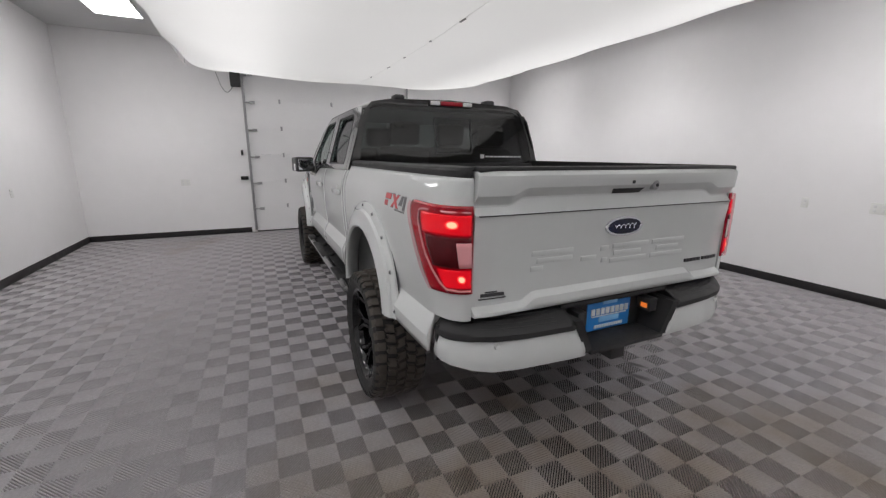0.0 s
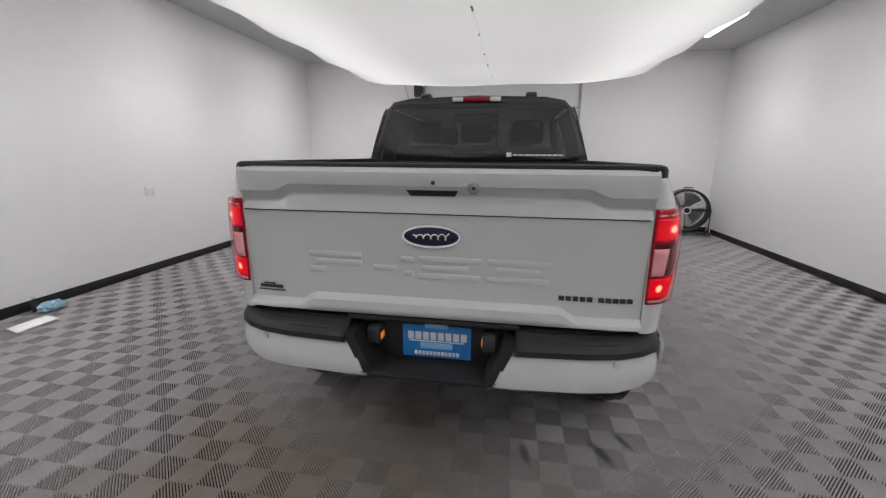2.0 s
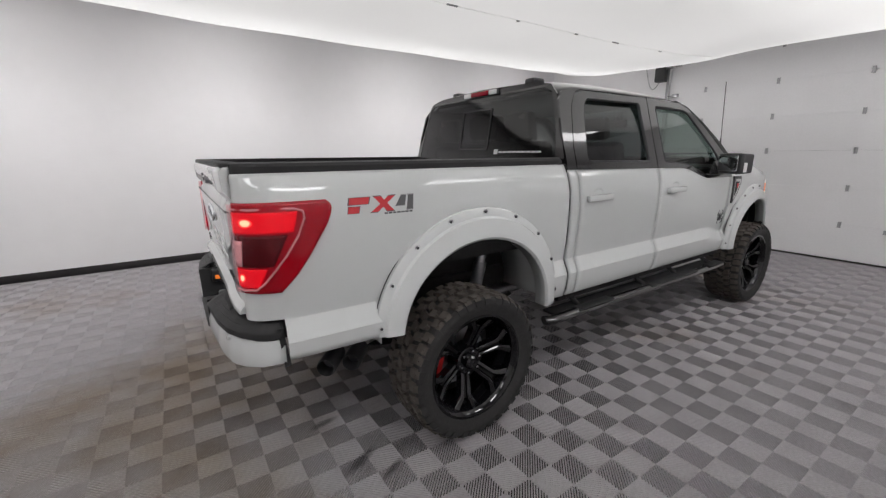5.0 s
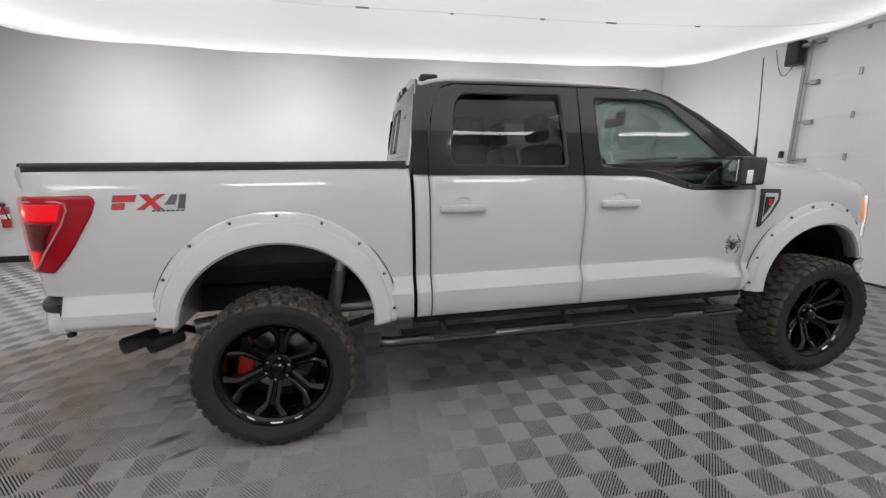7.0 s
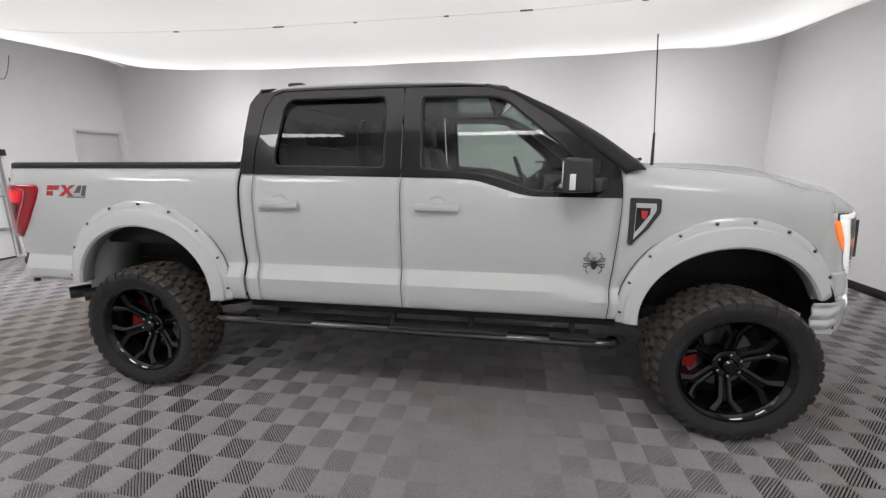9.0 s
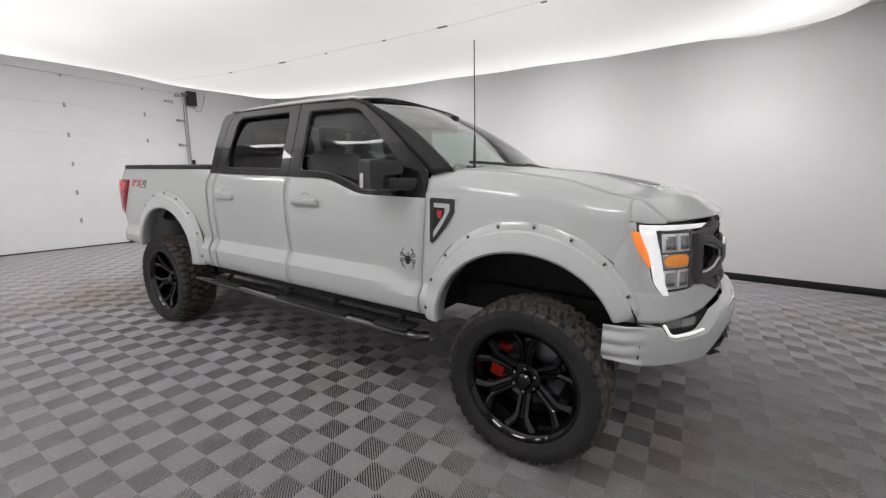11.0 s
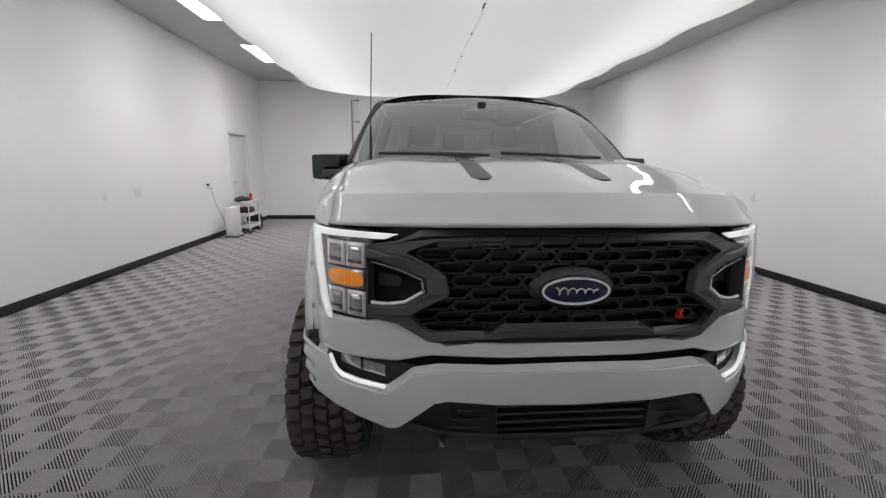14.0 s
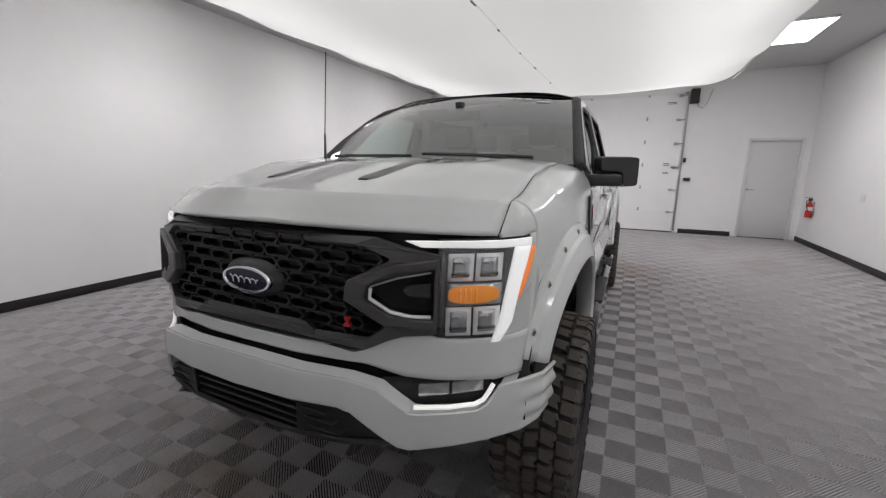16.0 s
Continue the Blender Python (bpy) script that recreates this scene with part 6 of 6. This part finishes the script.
ys = sorted({*steps(-0.945, 0.945, 90), *[s * v for s in (-1, 1) for v in (0.43, 0.51, 0.595, 0.62, 0.775, 0.80, 0.83, 0.405, 0.44, 0.56, 0.59, 0.87, 0.88, 0.90, 0.92)]})
fb = part("front_bumper", sheet([[bumper_pt(y, bump_low(y) + (bump_top(y) - bump_low(y)) * t) for y in ys] for t in steps(0, 1, 32)]), PAINT, truck, "grey painted front bumper with ribbed ends", solid=0.012, smooth=30)
part("bumper_upper_lip", sheet([[(lambda p: (p[0] - 0.05, p[1], p[2] + 0.004))(bumper_pt(y, bump_top(y))) for y in ys if abs(y) < 0.875], [bumper_pt(y, bump_top(y) - 0.002) for y in ys if abs(y) < 0.875]]), PAINT, fb, smooth=30)
for s in (1, -1):
    fog = part("fog_pocket", sheet([[(lambda p: (p[0] - 0.060, p[1], p[2]))(bumper_pt(s * y, z)) for y in steps(0.50, 0.83, 8)] for z in (0.72, 0.78, 0.835)]), DARK, fb, "black fog lamp pocket", solid=0.006)
    pts = [(lambda p: (p[0] + 0.004, p[1], p[2]))(bumper_pt(s * y, z, -0.012)) for y, z in ((0.607, 0.756), (0.65, 0.751), (0.70, 0.747), (0.765, 0.745), (0.788, 0.757), (0.802, 0.782), (0.812, 0.805))]
    part("fog_strip", tube(pts, 0.0075, 8), DRL, fog, "lit white fog lamp strip")
    for y in (0.645, 0.735):
        part("fog_lens", prism([(s * (y - 0.040), 0.772), (s * (y + 0.040), 0.772), (s * (y + 0.040), 0.812), (s * (y - 0.040), 0.812)], lambda a, b: (bumper_x(a) - 0.046, a, b), lambda a, b: (bumper_x(a) - 0.034, a, b)), LAMPCELL, fog, smooth=0)
# lower grille
lg = part("lower_grille", sheet([[(bumper_x(y) - 0.045, y, z) for y in steps(-0.52, 0.52, 16)] for z in (0.62, 0.70, 0.77)]), DARK, truck, "black lower grille with slats")
for s in (1, -1):
    part("lower_cheek", prism([(s * 0.25, 0.762), (s * 0.42, 0.762), (s * 0.535, 0.640), (s * 0.245, 0.648)], lambda y, z: (bumper_x(y) - 0.03, y, z), lambda y, z: (bumper_x(y) + 0.004, y, z)), TRIM, lg, "black bumper cheek", smooth=0, bevel=0.004)
    for k in range(3):
        part("cheek_groove", box(2.69, 2.733 - 0.003 * k, min(s * 0.27, s * (0.37 + 0.02 * k)), max(s * 0.27, s * (0.37 + 0.02 * k)), 0.735 - k * 0.032, 0.740 - k * 0.032), SATIN, lg)
for k in range(4):
    part("lower_slat", box(2.690, 2.722, -0.246, 0.246, 0.735 - k * 0.028, 0.745 - k * 0.028, bevel=0.003), SATIN, lg)
part("lower_valance", sheet([[(bumper_x(y) - d, y, z) for y in steps(-0.55, 0.55, 20)] for d, z in ((0.0, 0.650), (0.004, 0.63), (0.05, 0.608), (0.14, 0.604))]), TRIM, lg, "black lower valance", solid=0.008)
for s in (1, -1):
    part("tow_hook", tube([(2.55, s * 0.42, 0.59), (2.66, s * 0.42, 0.575), (2.69, s * 0.42, 0.59), (2.66, s * 0.42, 0.605), (2.55, s * 0.42, 0.62)], 0.014, 8), SATIN, truck, "black tow hook")

# ---- hood vents, fender vents, side emblem ----
for s in (1, -1):
    def vent_pt(u, v, out=0.0):
        x = 1.72 + 0.61 * u
        half = 0.062 * min(1.0, math.sqrt(max(0.0, (1.02 - u) / 0.09)), 0.55 + u * 2)
        y = s * (0.262 - 0.025 * u + (v - 0.5) * 2 * half)
        return (x, y, hood_z(x, y) + out)
    hv = part("hood_vent", sheet([[vent_pt(u, v, 0.008 if 0.06 < v < 0.94 else 0.0015) for v in (0, 0.06, 0.3, 0.5, 0.7, 0.94, 1.0)] for u in (*steps(0, 0.9, 14), 0.94, 0.97, 0.99, 1.0)]), VENTG, truck, "dark grey moulded hood vent", solid=0.004, smooth=40)
    for k in range(2):
        u = 0.06 + k * 0.17
        part("louvre", sheet([[vent_pt(u + du, v, o) for v in (0.16, 0.5, 0.84)] for du, o in ((0.0, 0.0085), (0.05, 0.0110), (0.06, 0.0085))]), VENTG, hv, solid=0.002)
    def fv(x, z, o=0.0):
        return (x, s * (side_y(x, z) + o), z)
    q = part("fender_vent", prism(round_poly([(1.245, 1.352), (1.400, 1.348), (1.402, 1.275), (1.345, 1.185), (1.265, 1.095), (1.250, 1.10)], 0.012), lambda x, z: fv(x, z, 0.002), lambda x, z: fv(x, z, 0.016)), SATIN, truck, "black angular fender vent", smooth=0, bevel=0.003)
    part("vent_inlay", prism([(1.275, 1.325), (1.375, 1.322), (1.378, 1.285), (1.33, 1.20), (1.275, 1.128)], lambda x, z: fv(x, z, 0.014), lambda x, z: fv(x, z, 0.019)), PAINT, q, smooth=0)
    part("vent_mesh", prism([(1.277, 1.300), (1.348, 1.298), (1.345, 1.265), (1.305, 1.205), (1.277, 1.165)], lambda x, z: fv(x, z, 0.0185), lambda x, z: fv(x, z, 0.021)), TRIM, q, smooth=0)
    part("vent_red_mark", prism([(1.30, 1.285), (1.335, 1.283), (1.325, 1.24), (1.305, 1.245)], lambda x, z: fv(x, z, 0.0205), lambda x, z: fv(x, z, 0.023)), REDDECAL, q, smooth=0)
    # side emblem as a plain cluster of ovals and bars
    ex, ez = 1.085, 0.985
    em = part("side_emblem", prism([(ex + 0.016 * math.cos(t), ez - 0.012 + 0.026 * math.sin(t)) for t in [i * math.tau / 14 for i in range(14)]], lambda x, z: fv(x, z, 0.004), lambda x, z: fv(x, z, 0.014)), SATIN, truck, "small dark door emblem", smooth=0)
    part("emblem_dot", prism([(ex + 0.011 * math.cos(t), ez + 0.024 + 0.012 * math.sin(t)) for t in [i * math.tau / 12 for i in range(12)]], lambda x, z: fv(x, z, 0.004), lambda x, z: fv(x, z, 0.013)), STEEL, em, smooth=0)
    for d in (-1, 1):
        for k, (dx, dz) in enumerate(((0.042, 0.062), (0.060, 0.034), (0.060, -0.028), (0.044, -0.062))):
            mid = (ex + d * dx * 0.92, ez + dz * 0.38 + 0.004)
            part("emblem_bar", tube([fv(ex + d * 0.010, ez + dz * 0.12, 0.010), fv(*mid, 0.012), fv(ex + d * dx * 0.95, ez + dz * 0.75, 0.011), fv(ex + d * dx * 0.62, ez + dz, 0.009)], 0.0026, 5), SATIN, em)


# ---- loose things along the walls ----
def oil_heater(x, y, turn, fins, label):
    """An upright oil-filled radiator with feet, fins and a control end."""
    h = thing("oil_heater", label, "space heater")
    h.matrix_basis = Matrix.Translation((x, y, 0)) @ pose(0, 0, 0, 0, 0, turn)
    n, p = fins, 0.043
    for k in range(n):
        u = (k - (n - 1) / 2) * p
        part("fin", box(u - 0.0155, u + 0.0155, -0.075, 0.075, 0.06, 0.62, bevel=0.012), WPLAST, h)
    e = (n / 2) * p
    # Dark core puts the shade of the fin gaps into its colour.
    part("shade_core", box(-e, e, -0.045, 0.045, 0.09, 0.60, bevel=0.01), GAPM, h, "dark core with the shade between the fins put into its colour")
    part("end_panel", box(-e - 0.055, -e, -0.080, 0.080, 0.055, 0.625, bevel=0.016), WPLAST, h)
    part("control_end", box(e, e + 0.06, -0.085, 0.085, 0.05, 0.64, bevel=0.018), WPLAST, h)
    part("control_strip", box(e + 0.058, e + 0.066, -0.02, 0.02, 0.22, 0.60, bevel=0.003), BPLAST, h, "black control strip")
    for u in (-e + 0.03, e):
        part("foot", box(u - 0.02, u + 0.02, -0.13, 0.13, 0.03, 0.06, bevel=0.008), WPLAST, h)
        for s in (-1, 1):
            part("castor", lathe([(0.0, -0.012), (0.022, -0.012), (0.022, 0.012), (0.0, 0.012)], 14, "x", centre=(u, s * 0.11, 0.022)), BPLAST, h)
    return h


oil_heater(-2.09, 4.15, -10, 6, "white finned oil heater standing by the long wall")
oil_heater(-4.66, -4.18, 180, 6, "white finned oil heater beside the storage cart")


def cord(pts, label):
    c = thing("power_cord", label, "cord")
    part("cable", tube(pts, 0.0045, 6), CORDM, c)


cord([(-2.315, 4.445, 1.10), (-2.315, 4.42, 1.06), *[(-2.31 + 0.05 * t + 0.03 * math.sin(5 * t), 4.44 - 0.05 * t, 1.04 - 0.99 * t) for t in steps(0.05, 0.95, 12)], (-2.24, 4.37, 0.06), (-2.22, 4.22, 0.10)], "grey power cord hanging from outlet to heater")
cord([(-4.41, Y0 + 0.03, 1.07), (-4.43, Y0 + 0.05, 1.03), *[(-4.44 - 0.25 * t + 0.04 * math.sin(6 * t), Y0 + 0.05 + 0.1 * t, 1.0 - 0.9 * t) for t in steps(0, 1, 12)]], "dark power cord hanging from the wall outlet")

sheet_thing = thing("paper_sheet", "white sheet of paper lying on the floor", "paper", (-1.68, 4.06, 0.0))
part("page", sheet([[(-0.17 + 0.34 * u + 0.04 * v, -0.10 + 0.2 * v, 0.006 + 0.012 * u * (1 - u) + 0.006 * math.sin(3 * v)) for u in steps(0, 1, 8)] for v in steps(0, 1, 5)]), PAPER, sheet_thing, solid=0.002)
bag = thing("plastic_wrap", "crumpled clear blue plastic wrap on the floor", "plastic wrap", (-1.33, 4.26, 0.0))
rnd = random.Random(2)
bm = bmesh.new()
bmesh.ops.create_icosphere(bm, subdivisions=3, radius=1)
for v in bm.verts:
    k = 1 + 0.35 * noise.noise(v.co * 2.5) + 0.12 * noise.noise(v.co * 7)
    v.co = Vector((v.co.x * 0.12 * k, v.co.y * 0.08 * k, max(0.0, 0.045 + v.co.z * 0.055 * k)))
part("film", bm, BLUEP, bag, smooth=20)
bt = thing("small_bottle", "small dark bottle lying beside the baseboard", "bottle", (-1.40, 4.38, 0.0))
part("bottle_body", lathe([(0.0, 0.0), (0.03, 0.0), (0.032, 0.09), (0.014, 0.12), (0.014, 0.14), (0.0, 0.14)], 16, "z"), BPLAST, bt)
part("bottle_cap", lathe([(0.0, 0.14), (0.017, 0.14), (0.017, 0.165), (0.0, 0.165)], 14, "z"), WPLAST, bt)

# cart in the far corner
ct = thing("storage_cart", "white three-shelf rolling cart with supplies", "cart", (-5.32, -4.18, 0.0))
for z in (0.12, 0.38, 0.64):
    part("shelf_tray", box(-0.30, 0.30, -0.20, 0.20, z, z + 0.025, bevel=0.008), WPLAST, ct)
    for s in (-1, 1):
        part("tray_lip", box(-0.30, 0.30, s * 0.195 - 0.006, s * 0.195 + 0.006, z + 0.02, z + 0.075, bevel=0.003), WPLAST, ct)
        part("tray_lip", box(s * 0.295 - 0.006, s * 0.295 + 0.006, -0.188, 0.188, z + 0.02, z + 0.075, bevel=0.003), WPLAST, ct)
for sx in (-1, 1):
    for sy in (-1, 1):
        part("cart_post", tube([(sx * 0.28, sy * 0.18, 0.06), (sx * 0.28, sy * 0.18, 0.70)], 0.014, 8), WPLAST, ct)
        part("castor", lathe([(0.0, -0.012), (0.03, -0.012), (0.03, 0.012), (0.0, 0.012)], 14, "y", centre=(sx * 0.28, sy * 0.18, 0.03)), BPLAST, ct)
jk = thing("folded_jacket", "dark folded jacket lying on the cart", "jacket", (-5.22, -4.18, 0.72))
bm = bmesh.new()
bmesh.ops.create_icosphere(bm, subdivisions=3, radius=1)
for v in bm.verts:
    k = 1 + 0.3 * noise.noise(v.co * 2)
    v.co = Vector((v.co.x * 0.24 * k, v.co.y * 0.14 * k, max(-0.055, v.co.z * 0.08 * k)))
part("cloth_heap", bm, SEAT, jk, smooth=40)
cn = thing("spray_can", "red spray can standing on the cart", "can", (-5.55, -4.13, 0.665))
part("can_body", lathe([(0.0, 0.0), (0.034, 0.0), (0.034, 0.17), (0.02, 0.19), (0.0, 0.19)], 18, "z"), REDP, cn)
part("can_cap", lathe([(0.0, 0.19), (0.018, 0.19), (0.018, 0.215), (0.0, 0.215)], 14, "z"), WPLAST, cn)
bx = thing("storage_box", "dark storage box on the cart shelf", "box", (-5.37, -4.18, 0.405))
part("box_body", box(-0.16, 0.16, -0.12, 0.12, 0.0, 0.14, bevel=0.01), BPLAST, bx)
bx2 = thing("black_tool_bag", "black tool bag on the floor by the cart", "bag", (-5.80, -4.18, 0.0))
part("bag_body", box(-0.10, 0.10, -0.16, 0.16, 0.0, 0.34, bevel=0.05), SEAT, bx2)

# fire extinguisher by the door
fe = thing("fire_extinguisher", "small red fire extinguisher hung on the wall", "extinguisher", (-6.84, Y1 - 0.075, 0.58))
part("cylinder", lathe([(0.0, 0.0), (0.05, 0.0), (0.055, 0.02), (0.055, 0.25), (0.03, 0.30), (0.02, 0.33), (0.0, 0.33)], 22, "z"), REDP, fe)
part("label_band", lathe([(0.0555, 0.14), (0.0565, 0.14), (0.0565, 0.21), (0.0555, 0.21)], 22, "z"), PAPER, fe)
part("valve", box(-0.02, 0.02, -0.03, 0.03, 0.33, 0.38, bevel=0.006), BPLAST, fe)
part("lever", box(-0.012, 0.012, -0.09, 0.03, 0.385, 0.40, bevel=0.004), STEEL, fe)
part("hose", tube([(0.0, -0.03, 0.35), (0.04, -0.07, 0.33), (0.06, -0.06, 0.22), (0.058, -0.03, 0.12)], 0.009, 8), BPLAST, fe)
part("wall_bracket", box(-0.03, 0.03, 0.055, 0.075, 0.05, 0.32, bevel=0.004), GALV, fe)


def drum_fan(x, y, turn, r=0.40):
    """A barrel fan on a wheeled tube stand."""
    f = thing("drum_fan", "large black and grey drum fan with wire guards", "fan")
    f.matrix_basis = Matrix.Translation((x, y, 0)) @ pose(0, 0, 0, 0, 0, turn)
    zc = 0.53
    part("drum", lathe([(r, -0.15), (r + 0.015, -0.155), (r + 0.015, 0.125), (r, 0.12), (r - 0.006, 0.11), (r - 0.006, -0.14), (r, -0.15)], 56, "x", centre=(0, 0, zc)), BPLAST, f, "black steel drum")
    part("drum_hoop", lathe([(r - 0.025, -0.158), (r + 0.018, -0.168), (r + 0.022, -0.140), (r - 0.025, -0.140), (r - 0.025, -0.158)], 56, "x", centre=(0, 0, zc)), BPLAST, f, "rolled black front hoop")
    part("motor", lathe([(0.0, -0.12), (0.09, -0.11), (0.10, 0.02), (0.0, 0.03)], 24, "x", centre=(0, 0, zc)), BPLAST, f)
    for k in range(4):
        a = k * math.tau / 4 + 0.4
        rows = []
        for rr in steps(0.08, r - 0.055, 6):
            rows.append([(0.05 + 0.05 * (u - 0.5) * 2, rr * math.cos(a + 1.15 * (u - 0.5)), zc + rr * math.sin(a + 1.15 * (u - 0.5))) for u in steps(0, 1, 7)])
        part("blade", sheet(rows), DUSTY, f, "dull grey fan blade", solid=0.004)
    part("motor_bar", tube([(0.0, -r, zc), (0.0, r, zc)], 0.014, 8), BPLAST, f)
    for sx in (-1, 1):
        for q in steps(0.12, r, 7):
            part("guard_ring", tube([(sx * 0.165, q * math.cos(t), zc + q * math.sin(t)) for t in steps(0, math.tau, 36)], 0.0018, 5, caps=False), BPLAST, f)
        for k in range(12):
            a = k * math.tau / 12
            part("guard_spoke", tube([(sx * 0.168, 0.07 * math.cos(a), zc + 0.07 * math.sin(a)), (sx * 0.166, r * math.cos(a), zc + r * math.sin(a))], 0.002, 5), BPLAST, f)
        part("guard_hub", tube([(sx * 0.172, 0.066 * math.cos(t), zc + 0.066 * math.sin(t)) for t in steps(0, math.tau, 28)], 0.013, 8, caps=False), WPLAST if sx < 0 else BPLAST, f, "white hub ring" if sx < 0 else "")
    for s in (-1, 1):
        pts = [(-0.2, s * (r + 0.05), 0.06), (0.0, s * (r + 0.06), 0.10), (0.05, s * (r + 0.07), zc), (0.05, s * (r + 0.03), zc + 0.12), (0.05, s * r, zc + 0.14)]
        part("stand_tube", tube(pts, 0.014, 8), BPLAST, f)
        part("wheel", lathe([(0.0, -0.02), (0.080, -0.022), (0.092, 0.0), (0.080, 0.022), (0.0, 0.02)], 24, "y", centre=(-0.22 if s > 0 else 0.10, s * (r + 0.08), 0.092)), WPLAST, f, "pale plastic wheel")
    part("stand_foot", tube([(0.22, -r, 0.02), (0.22, r, 0.02)], 0.014, 8), BPLAST, f)
    for s in (-1, 1):
        part("stand_tube", tube([(0.22, s * r, 0.02), (0.0, s * (r + 0.05), 0.10)], 0.014, 8), BPLAST, f)
    part("top_handle", tube([(-0.05, -0.08, zc + r + 0.01), (-0.05, -0.07, zc + r + 0.05), (-0.05, 0.07, zc + r + 0.05), (-0.05, 0.08, zc + r + 0.01)], 0.010, 8), BPLAST, f)
    return f


drum_fan(4.36, -3.84, -10)

build_floor()
